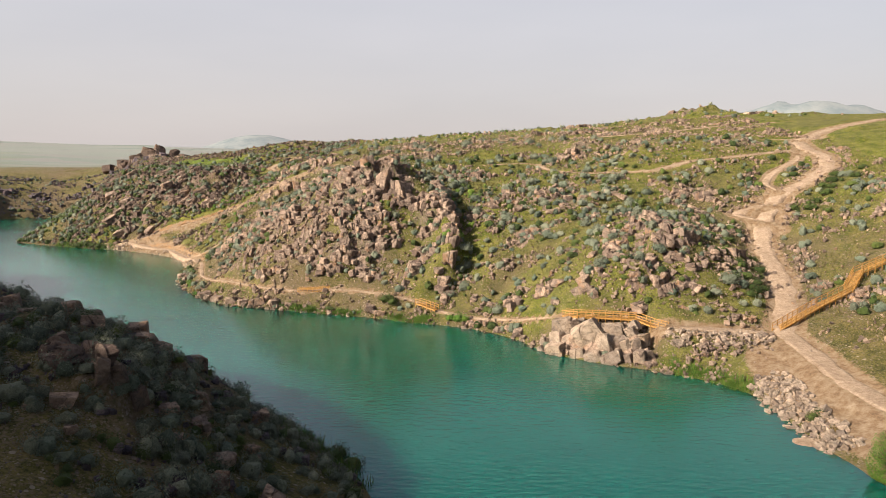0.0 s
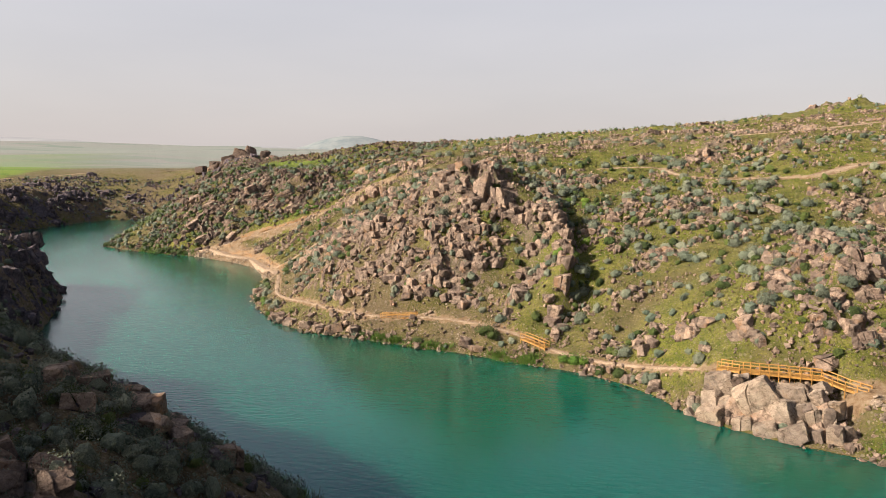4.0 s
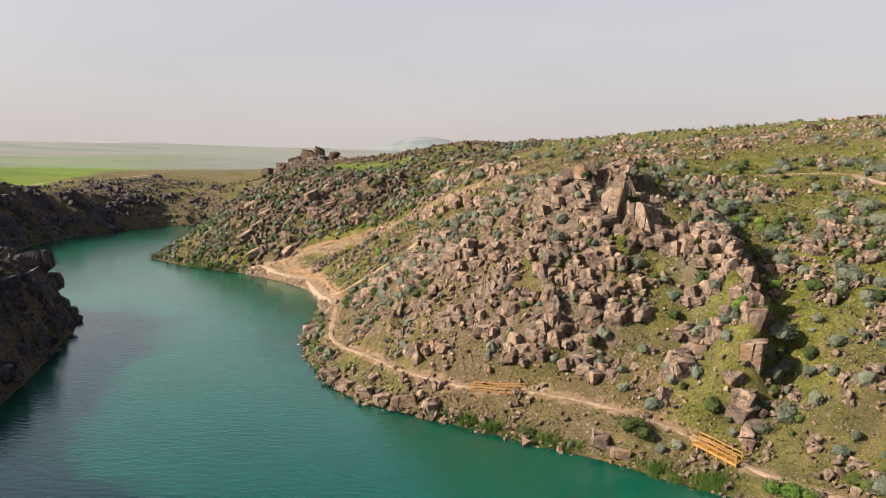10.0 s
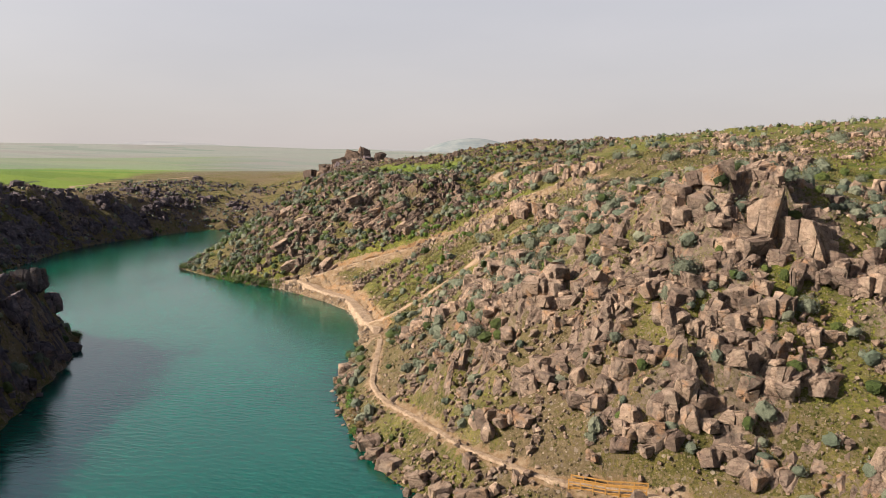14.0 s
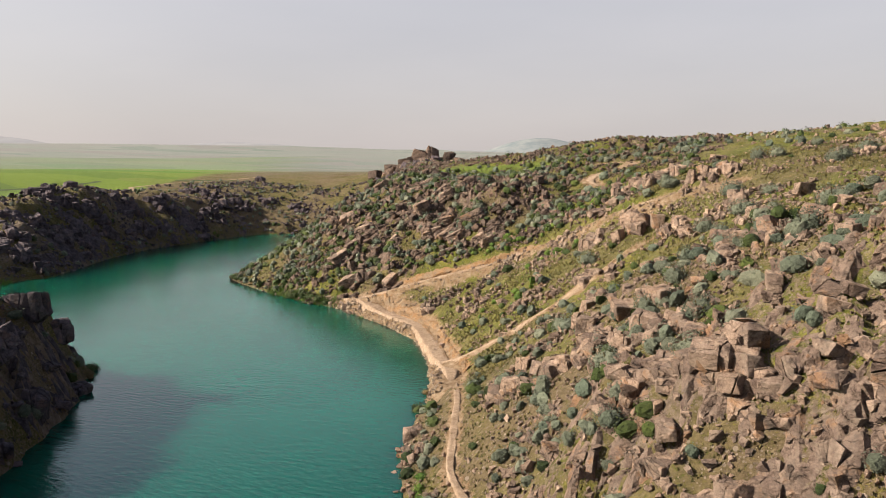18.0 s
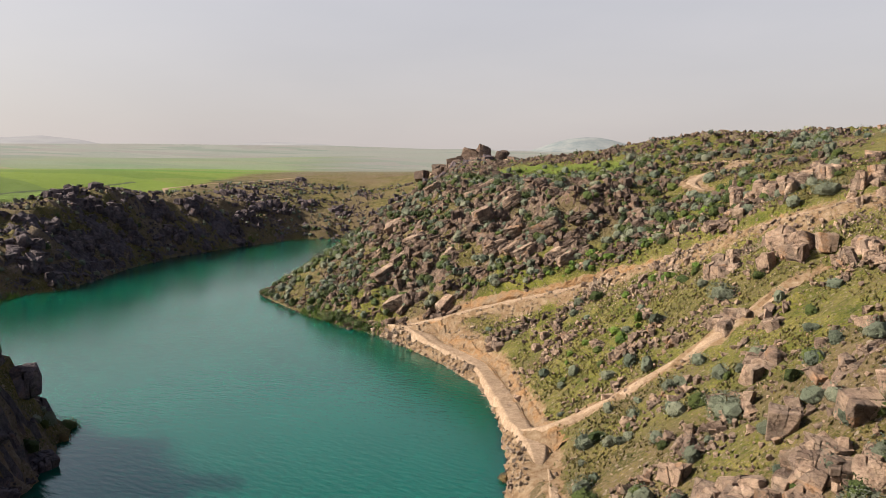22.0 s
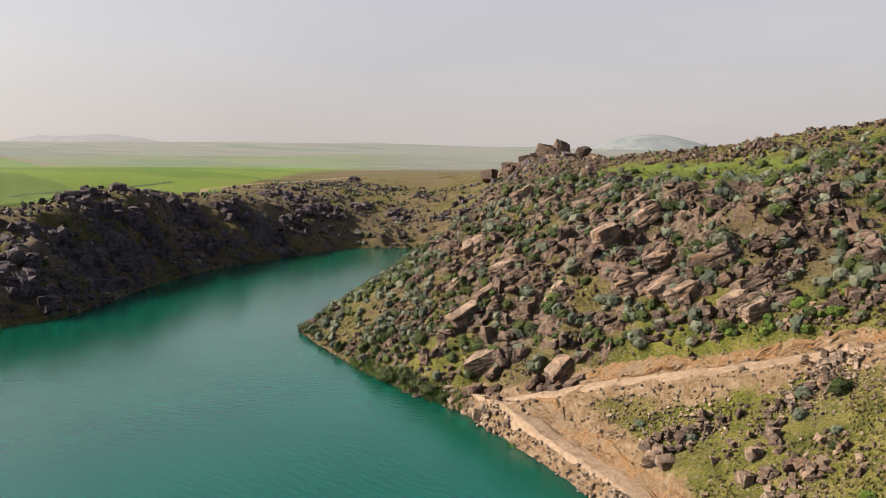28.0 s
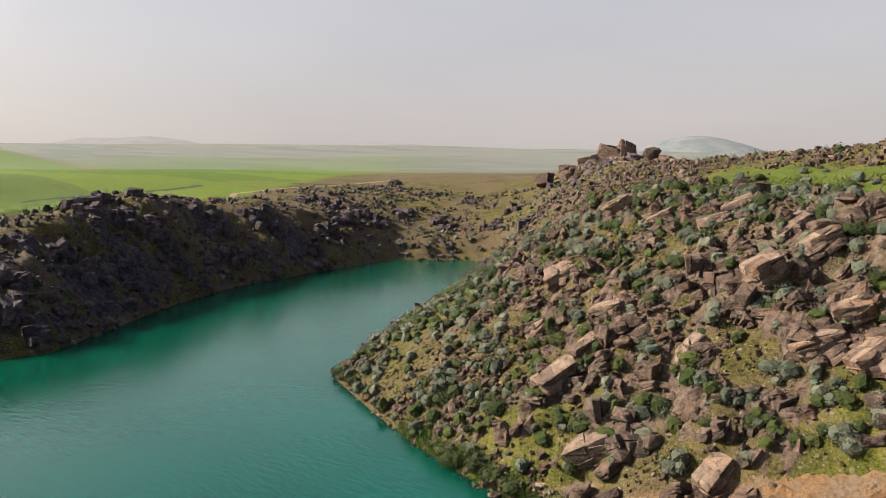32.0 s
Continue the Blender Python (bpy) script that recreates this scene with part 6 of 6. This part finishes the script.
for x, y, wide, high in ((-39.2, 198.9, 4.7, 4.2), (-42.3, 203.9, 2, 3), (-47.4, 204.8, 2, 2.5), (-59.8, 226.2, 2.8, 3.1), (-55, 221, 2, 2.2), (-56.4, 213.7, 2.5, 2.6), (-43.6, 187.3, 4.6, 4.6), (-47, 195.3, 2.9, 2.5), (-47.6, 187.9, 3.8, 3.3),
                         (-44.5, 186.7, 3.3, 2.6), (-52.1, 190.1, 4.7, 4.3), (-57.4, 191, 3.8, 4.5), (-61.2, 192.7, 4.4, 2.3), (-47.5, 185.1, 2.3, 1.7), (-39.7, 174, 3.9, 2.4), (-54.9, 190.7, 2.6, 2.6), (-49.5, 185.4, 2.8, 1.6), (-35.8, 213.5, 3.4, 2),
                         (-41.5, 175.1, 2.2, 1.6), (-56, 212.3, 3.9, 4.3), (-58.8, 226.7, 2.5, 2.6), (-85.7, 249, 2.2, 2.1), (-85.9, 245.6, 2.3, 1.6), (-95, 250.5, 4, 2.3), (-69.5, 238.5, 2.3, 1.5)):
    outcrop(x, y, wide, high, "cracked granite outcrop on the stony slope", "outcrops on the stony slope", -36, 0, (1.1, 1.0, 0.9), 0.3)
for x, y, wide, high in ((-54.9, 234.2, 7, 5.4), (-47.6, 228.5, 3.3, 4.7), (-43.4, 245.5, 6.3, 4.3), (-53.4, 258.4, 7, 4.4), (-60.2, 238.2, 3.4, 3.3), (-60.8, 268.1, 4.8, 5.4), (-53.4, 261.8, 6.2, 4.9), (-57.1, 264.4, 3.7, 3.7), (-39.3, 227.5, 4, 2.3), (-45.6, 228.3, 2.7, 2)):
    outcrop(x, y, wide, high, "upright cracked granite outcrop above the climbing track", "outcrops above the track", -30, 0, (1.4, 1.0, 0.6), 0.25, 1.2)
for x, y, wide, high in ((-29.6, 58.6, 4.4, 4.0), (-26.1, 58.2, 3.3, 3.5)):
    outcrop(x, y, wide, high, "tall cracked granite crag on the shaded near bank", "crags on the near bank", -30, -12, (1.1, 1.0, 0.9), 0.5, 1.2, 1.0, BROWN_ROCK)
for x, y, wide, high in ((42.2, 144.1, 6.2, 4.2), (46.4, 133.9, 6.8, 4), (42.8, 137.5, 4.4, 3.1), (29.2, 134.5, 4.8, 3.6), (39, 122.1, 4, 3.6), (32.3, 142.9, 3.2, 2.5), (38.4, 128.5, 2.9, 2.6), (53.6, 134.1, 2.8, 2.2), (43.7, 127.4, 4.1, 2.9),
                         (17.3, 133.6, 4.1, 3), (25.2, 126.2, 4.5, 2.8), (32.2, 130.5, 3.5, 1.7), (37.4, 142.1, 2.5, 2.5), (13.2, 137.4, 3.7, 3.2), (20.3, 133.6, 3.0, 2.8), (19.5, 158.2, 4, 2), (24.3, 164, 3.5, 1.8), (11.9, 162.6, 3.4, 1.7)):
    outcrop(x, y, wide, high, "cracked pink granite outcrop on the grassy slope", "outcrops on the slope", -36, 0, (1.1, 1.0, 0.9), 0.3)
for x, y, wide, high in ((-266.1, 344.1, 16, 11), (-270, 308.1, 13, 8), (-261.6, 312.1, 9.8, 10), (-232.5, 267.4, 11, 7), (-266.6, 363.4, 12, 10), (-227.6, 271, 7.5, 6), (-258.9, 318.7, 9.9, 10), (-253.7, 319.8, 9, 8), (-245.3, 293.2, 8.7, 8.7),
                         (-256.9, 342.3, 8.8, 8.8), (-259.6, 377.2, 9, 5.9), (-248.4, 288.5, 8.7, 7.2), (-246.4, 302.6, 9, 7.5), (-278.3, 409.2, 14, 8.5), (-261.6, 432.4, 10, 9.5), (-261.4, 412.2, 12, 7.5), (-309.6, 486.2, 14, 4.4), (-245.2, 432.2, 7.2, 4.4), (-228.6, 449.2, 7.4, 3.4), (-265.5, 389.3, 9, 4.5)):
    outcrop(x, y, wide, high, "shade-darkened jointed granite crag on the lakeside cliff", "crags of the cliff", float(rng.uniform(-40, 40)), 0, (1.1, 1.0, 0.9), 0.4, 1.1, 0.36, SHADED_ROCK)
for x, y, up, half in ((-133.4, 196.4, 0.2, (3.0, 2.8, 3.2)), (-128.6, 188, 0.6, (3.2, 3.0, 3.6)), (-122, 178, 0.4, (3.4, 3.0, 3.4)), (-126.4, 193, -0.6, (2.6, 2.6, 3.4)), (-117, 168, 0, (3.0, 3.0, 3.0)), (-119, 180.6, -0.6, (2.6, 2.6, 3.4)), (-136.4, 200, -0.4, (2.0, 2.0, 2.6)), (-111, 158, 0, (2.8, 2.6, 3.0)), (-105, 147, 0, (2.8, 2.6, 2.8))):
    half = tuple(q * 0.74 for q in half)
    rock_face(x, y, float(ground(x, y)) + up - 0.3, half, rng.uniform(-40, 40), rng.normal(0, 14), 34, "dark jagged granite crag of the shaded headland", "crags of the headland", (1.2, 1.0, 0.6), mat=SHADED_ROCK)
for x, y, wide, high in ((-125.1, 298.2, 6.2, 4.9), (-128.9, 294.8, 4.7, 3.9), (-125.5, 281, 7.2, 3.8), (-137.2, 291.5, 6.9, 3.6), (-134.4, 281.9, 5, 2.8), (-126, 276.2, 5.1, 4.5), (-127.7, 273, 3.7, 3.4), (-131.4, 272.7, 4, 2.9), (-121.4, 265, 5.2, 6.6),
                         (-133.8, 269.7, 3.3, 2.1), (-111, 263.6, 4.8, 3.5), (-114.1, 264.4, 3.4, 2.1), (-116.2, 282.7, 5.8, 2), (-109, 283.5, 7.3, 2.9), (-107.4, 288.3, 6, 2.5), (-110.1, 279.4, 7.6, 3.1), (-102.4, 274.1, 7.1, 3.8), (-99.6, 275.1, 6, 2.7),
                         (-97.6, 271.9, 7.1, 3.4), (-95, 269.2, 5.6, 2.5), (-94.6, 276.2, 4.4, 2.7), (-115, 276, 4.3, 1.9), (-98.4, 268.7, 3.8, 2), (-114.3, 289.4, 4.2, 2.6), (-105.7, 274.7, 4.4, 2.5), (-114.7, 286.5, 4.4, 2.2), (-118.3, 273.1, 3.4, 2),
                         (-111.5, 267.9, 3.2, 1.9), (-104.2, 281.8, 4.7, 2.4), (-99.7, 278.9, 4.5, 2), (-121.4, 285, 3.8, 1.9), (-137.7, 301.3, 4.7, 2.7), (-146.3, 299.8, 4.8, 2.8), (-147.9, 291.5, 3.8, 2.3), (-100, 266.7, 3, 1.5), (-108.7, 271.6, 3.2, 1.9),
                         (-105.7, 270.4, 3.2, 1.6), (-138.2, 310.6, 5, 3.3), (-121.8, 303.5, 4.5, 2.3), (-103.8, 290.4, 6.8, 3.9), (-83, 283, 8, 3.5), (-77.7, 275.4, 7.5, 5.4), (-85.4, 278.8, 6, 3), (-75.5, 270.3, 3.2, 4), (-90.3, 272.6, 7.5, 3.3), (-127.4, 279.9, 7, 3.6), (-124, 284, 6.9, 3.9), (-87.1, 269.3, 5.6, 4)):
    outcrop(x, y, wide, high, "tilted slabby granite outcrop on the rocky spur", "outcrops on the spur", -20, -24, (0.9, 0.8, 1.4), 0.28, 0.75, 1.0, BROWN_ROCK)
for x, y, z, wide, high in ((-199, 484, 33, 13, 10.5), (-193, 485, 34, 9, 10.6), (-183, 484, 34, 7.5, 8.2), (-176, 484, 33, 9, 5.2), (-207, 482, 31, 10, 7), (-168, 484, 32, 8, 4.4), (-216, 479, 29, 8, 4.6), (-188, 480, 34, 6, 4.6), (-203, 478, 32, 6, 4.6), (-178, 479, 33, 6, 3.4), (-196, 478, 34, 5, 4.4), (-211, 476, 30, 5, 3.4), (-214, 478, 28, 12, 6), (-205, 475, 29, 12, 6.5), (-190, 475, 31, 14, 7), (-173, 477, 30, 12, 6), (-160, 478, 28, 10, 5), (-224, 476, 26, 9, 5)):
    half = (wide * rng.uniform(0.42, 0.55), wide * 0.42, high * rng.uniform(0.5, 0.68))
    rock_face(x, y, z + high * 0.42, half, -25 + rng.normal(0, 25), rng.normal(0, 14), 7, "weathered jointed granite block of the tor on the ridge top", "tor on the ridge", (1.1, 1.0, 0.8), 0.4, 0.45, (0.14, 0.28), BROWN_ROCK)
boulder(34.9, 121.8, 3.2, "large orange granite block above the walkway steps", 0.85, 0.3, group="large blocks on the slope")
for x, y, r in ((-137.6, 294.1, 4.0), (-127, 283.8, 4.4), (-126.8, 303.3, 4.0), (-123.4, 269.4, 4.2), (-129.7, 275.8, 3.6), (-111, 266.3, 3.4), (-110.2, 283.2, 4.4), (-104.3, 276.5, 4.0), (-105.3, 287.7, 3.6), (-96.9, 273.1, 3.6), (-94.5, 276.9, 4.4), (-99.9, 274.7, 3.4), (-97.2, 289.3, 3.0),
                (-116, 278.8, 3.2), (-127.7, 279, 3.2), (-136.3, 284.5, 3.4), (-118.7, 297.8, 3.8), (-115.8, 300.5, 3.6), (-108.7, 291.7, 3.6), (-91, 271, 3.2), (-88, 269, 3.0), (-102, 279, 3.0), (-141.4, 315.8, 4.0), (-136, 312, 3.6)):
    half = (r * rng.uniform(0.6, 0.85), r * 0.45, r * rng.uniform(0.32, 0.45))
    rock_face(x, y, float(ground(x, y)) + 0.02 * r, half, 30 + rng.normal(0, 14), -26 + rng.normal(0, 8), 28, "tilted slabby granite outcrop on the rocky spur", "outcrops on the spur", (0.8, 0.6, 1.7), 0.2)
x, y = candidates(2600, -90, 60, 120, 262, lambda x, y: crag_chance(x, y) + 0.04 * rock_chance(x, y))
for k in range(min(len(x), 90)):
    boulder(x[k], y[k], float(rng.uniform(1.2, 2.6)), "angular pink granite boulder on the stony slope", float(rng.uniform(0.7, 1.2)))
x, y = candidates(2600, -178, -60, 262, 330, lambda x, y: crag_chance(x, y) + 0.04 * rock_chance(x, y))
for k in range(min(len(x), 50)):
    boulder(x[k], y[k], float(rng.uniform(1.3, 2.6)), "angular brown granite boulder on the rocky spur", float(rng.uniform(0.7, 1.2)), shapes=BROWN_BOULDERS)
x, y = candidates(900, -58, -12, 54, 96, lambda x, y: 0.6 * near_side(x, y) * (dry(x, y) > 1.5))
for k in range(min(len(x), 16)):
    boulder(x[k], y[k], float(rng.uniform(1.0, 2.4)), "cracked granite boulder among shrubs on the shaded near bank", float(rng.uniform(0.8, 1.3)), 0.2, group="boulders on the near bank")


# ---- bushes that stand out, reeds, tree ----
def leafy_mesh(name, mat, count, leaf, wide, high, lump):
    v, f = tuft(count, wide, high, leaf, lump, 60, 0.66)
    return raw_mesh(name, v, f, mat, tint=np.full(len(v), rng.uniform(0, 1)))


def stem_mesh():
    bm = bmesh.new()
    for k in range(6):
        a = k * 1.05 + rng.uniform(-0.3, 0.3)
        tip = (0.36 * math.cos(a), 0.36 * math.sin(a), rng.uniform(0.4, 0.7))
        beam((0.04 * math.cos(a), 0.04 * math.sin(a), -0.1), tip, 0.035, 0.035, bm)
    me = bpy.data.meshes.new("stem")
    bm.to_mesh(me)
    bm.free()
    me.materials.append(DRY_LEAF)
    return me


STEMS = [stem_mesh() for k in range(3)]
LEAFY = {GREY_LEAF: [leafy_mesh("foliage", GREY_LEAF, 1000, 0.03, 1.15, 1.1, 8) for k in range(6)],
         GREEN_LEAF: [leafy_mesh("foliage", GREEN_LEAF, 1000, 0.028, 1.1, 1.1, 8) for k in range(6)],
         DRY_LEAF: [leafy_mesh("foliage", DRY_LEAF, 300, 0.04, 1.0, 1.0, 6) for k in range(2)],
         REED: [leafy_mesh("foliage", REED, 320, 0.045, 1.0, 1.1, 8) for k in range(3)]}


def shrub(x, y, size, mat, label, group, high=1.05):
    root = thing("shrub", label, "shrub", group)
    root.matrix_basis = pose(x, y, float(ground(x, y)) - 0.05, 0, 0, rng.uniform(0, 360)) @ Matrix.Diagonal((size, size * rng.uniform(0.85, 1.15), size * high, 1))
    part("foliage", LEAFY[mat][int(rng.integers(0, len(LEAFY[mat])))], mat, root)
    part("stem", STEMS[int(rng.integers(0, 3))], DRY_LEAF, root)
    return root


for x, y, size in ((-12.2, 148.6, 3.0), (-11, 147.8, 2.2), (-172.7, 287.6, 2.8), (-170, 286, 2.4), (-167, 284.4, 2.2), (-141.3, 269.9, 2.4), (-139.5, 268.6, 2.8), (-136, 267.9, 2.6),
                   (-133, 266.7, 2.8), (-130, 265.6, 2.6), (-127.4, 264.6, 2.2), (-76.6, 205.6, 2.4), (46, 84.6, 1.8), (47, 85.4, 1.4), (56.5, 125.4, 2.6), (57.4, 128, 2.4), (55, 124, 1.8), (57.2, 134, 2.0), (92.8, 170, 2.8), (90, 168, 2.2),
                   (95, 173, 2.4), (-134, 202.6, 2.2), (-133, 203.6, 1.6), (-20.4, 85.5, 2.2), (-12, 75.4, 2.6), (-10, 72.6, 2.4), (-24, 88.6, 2.0), (-16, 79.8, 1.8), (-35.5, 97.5, 1.8)):
    shrub(x, y, size, GREEN_LEAF, "large dark green bush growing by the water", "bushes by the water", 0.85)
for x, y, size, in ((-161.2, 280.3, 1.8), (-159, 279.2, 1.4), (-62, 174.6, 2.2), (-60.4, 172.6, 1.8), (-63.6, 177.2, 1.6), (-131, 199.6, 2.0), (-78.4, 212.4, 1.6), (46.4, 80.6, 1.6)):
    shrub(x, y, size, DRY_LEAF, "dry brown twiggy bush at the lake edge", "dry bushes", 0.8)
for x, y, size in ((3, 139.6, 2.6), (1.4, 140.4, 2.0), (4.6, 138.8, 2.0), (-64.6, 179, 1.8), (-65.8, 181.4, 1.6), (-61, 172, 1.6), (-77.4, 206.8, 1.8), (-66.6, 183.6, 1.4), (-112.7, 255.2, 1.4), (-116, 257, 1.3)):
    shrub(x, y, size, REED, "yellow-green leafy bush at the lake edge", "leafy bushes at the shore", 0.8)
for x, y, size in ((55.8, 126.2, 2.2), (58.6, 127.4, 1.8), (61, 135.2, 2.4), (57, 135.4, 2.0), (59, 131, 2.0), (61.6, 139.7, 2.0), (79.5, 160.4, 2.2), (82.2, 158.7, 2.6), (85, 161.6, 2.4), (88.3, 163.8, 2.6), (91, 166.4, 2.2), (84.3, 154.6, 2.0), (98, 169, 2.4), (102.5, 174.2, 2.4)):
    shrub(x, y, size, GREEN_LEAF, "dense dark green bush beside the valley road", "bushes along the road", 0.85)
x, y = candidates(1100, -88, 56, 122, 262, shrub_chance)
for k in range(min(len(x), 120)):
    shrub(x[k], y[k], float(rng.uniform(1.3, 2.7)), GREY_LEAF, "rounded grey-green shrub on the stony slope", "grey-green shrubs")
x, y = candidates(900, -172, -56, 258, 330, shrub_chance)
for k in range(min(len(x), 88)):
    shrub(x[k], y[k], float(rng.uniform(1.2, 2.7)), (GREY_LEAF, GREEN_LEAF)[k % 2], ("rounded grey-green shrub on the rocky spur", "dark green shrub on the rocky spur")[k % 2], ("grey-green shrubs", "dark green shrubs")[k % 2])
x, y = candidates(900, -88, 56, 122, 262, shrub_chance)
for k in range(min(len(x), 30)):
    shrub(x[k], y[k], float(rng.uniform(0.8, 1.8)), GREEN_LEAF, "dark green shrub on the stony slope", "dark green shrubs", 0.9)


def reed_bed(name, line, wide, count, label, tall=(0.5, 1.3)):
    p = along(line, 0.5)
    k = rng.integers(0, len(p), count)
    x, y = p[k, 0] + rng.normal(0, wide, count), p[k, 1] + rng.normal(0, wide, count)
    keep = dry(x, y) > -0.7
    x, y = x[keep], y[keep]
    n = len(x)
    z = np.maximum(ground(x, y), -0.3)
    clump = 0.35 + 1.3 * smooth(0.35, 0.65, fbm(x / 1.1, y / 1.1, 2, 88))
    h, a, b = rng.uniform(*tall, n) * clump, rng.uniform(0, 6.28, n), rng.uniform(0, 6.28, n)
    base, tip = np.stack([x, y, z], 1), np.stack([x + 0.3 * h * np.cos(b), y + 0.3 * h * np.sin(b), z + h], 1)
    side = np.stack([np.cos(a), np.sin(a), np.zeros(n)], 1) * 0.045
    v = np.stack([base - side, base + side, tip], 1).reshape(-1, 3)
    return tagged(new(name, raw_mesh(name, v, np.arange(3 * n).reshape(-1, 3), REED, tint=np.repeat(rng.uniform(0, 1, n), 3))), label, "reeds", kind="stuff")


reed_bed("reeds", [(-11.5, 144.2), (-6.4, 142.1), (-2.2, 140.9)], 0.75, 2600, "bright green reeds in the shallow water", (0.2, 0.75))
reed_bed("reeds", [(43.8, 98), (40, 103.4), (35.6, 107.8)], 0.8, 3000, "bright green reeds along the bank", (0.25, 0.8))
reed_bed("reeds", [(-36, 154.6), (-26, 150.4), (-18, 147.6)], 0.6, 2600, "green sedge along the waterline", (0.3, 0.8))
reed_bed("reeds", [(-150, 274), (-139, 268.8), (-124, 263)], 0.8, 3000, "green reeds below the spur", (0.4, 1.1))
reed_bed("reeds", [(-221, 247), (-227, 258)], 1.2, 1800, "green reeds at the foot of the cliff", (0.4, 1.2))
reed_bed("reeds", [(-47, 104.5), (-28, 92), (-14, 78), (-8, 68)], 0.9, 3600, "dark green sedge along the shaded bank", (0.4, 1.2))


def willow(x, y, high, label):
    root = thing("tree", label, "tree")
    root.matrix_basis = pose(x, y, float(ground(x, y)) - 0.1)
    bm = bmesh.new()
    bmesh.ops.create_cone(bm, cap_ends=True, segments=9, radius1=0.22, radius2=0.12, depth=high * 0.5, matrix=Matrix.Translation((0, 0, high * 0.25)))
    for k in range(7):
        a = k * 0.9 + rng.uniform(-0.2, 0.2)
        r = high * rng.uniform(0.22, 0.36)
        beam((0, 0, high * rng.uniform(0.25, 0.45)), (r * math.cos(a), r * math.sin(a), high * rng.uniform(0.5, 0.8)), 0.08, 0.08, bm)
    part("trunk", bm, DRY_LEAF, root)
    v, f = tuft(4200, high * 0.75, high * 1.1, 0.018, 16, 0)
    v[:, 2] += high * 0.06
    part("crown", raw_mesh("crown", v, f, REED, tint=np.repeat(rng.uniform(0, 1, len(f)), 3)), REED, root)
    return root


willow(45.6, 68.6, 5.0, "bright green bushy willow leaning over the lake")
willow(47.6, 71.6, 4.0, "yellow-green young willow beside the lake")


# a mud bank with drift twigs off the shore
u, w = np.meshgrid(np.linspace(-1, 1, 25), np.linspace(-1, 1, 17))
r = np.hypot(u, w)
h = 0.16 * (1 - smooth(0.5, 1.0, r)) - 0.12 * smooth(0.75, 1.0, r) + 0.12 * (fbm(u * 4, w * 4, 3, 90) - 0.5)
tagged(new("mud_bank", raw_mesh("mud_bank", np.stack([(43.0 + 2.6 * u).ravel(), (79.4 + 1.7 * w).ravel(), h.ravel()], 1), grid_faces(17, 25), EARTH, True)), "low brown mud bank in the shallows", "mud bank", kind="structure")

# grassy field banks and ditches on the plateau
for line, wide in (([(-338, 322), (-343, 352), (-352, 392), (-357, 408)], 2.4), ([(-350, 456), (-338, 470), (-326, 486)], 2.0)):
    p = along(line, 2.0)
    u = np.linspace(-1, 1, 5)
    bx, by = p[:, 0, None] + u * wide, np.repeat(p[:, 1, None], 5, 1)
    bz = ground(bx, by) + (0.5 * (1 - u ** 2) + 0.5 * (fbm(bx / 2, by / 2, 2, 12) - 0.5)) * 0.8 - 0.1
    tagged(new("field_bank", raw_mesh("field_bank", np.stack([bx.ravel(), by.ravel(), bz.ravel()], 1), grid_faces(len(p), 5), GREEN_LEAF, True, tint=np.full(bx.size, 0.2))), "low dark grassy bank between green fields", "field bank", kind="structure")

# ---- spoil tipped below the freshly cut road ----
def spoil_chance(x, y):
    d = distance_to(CLIMB_ROAD, x, y)
    below = distance_to(CLIMB_ROAD, x, y - 1) > d
    heaps = smooth(0.4, 0.58, fbm(x / 4, y / 4, 3, 83))
    return np.where(below & (dry(x, y) > 0.8), smooth(2.2, 3.4, d) * (1 - smooth(8, 13, d)) * (0.2 + 0.8 * heaps) * smooth(2.4, 3.2, distance_to(SHORE_ROAD, x, y)), 0)


rock_field("rubble", 15000, (-114, -36, 228, 263), 0.22, 1.1, 2.0, PALE, "pale broken stones tipped below the new dirt road", spoil_chance)
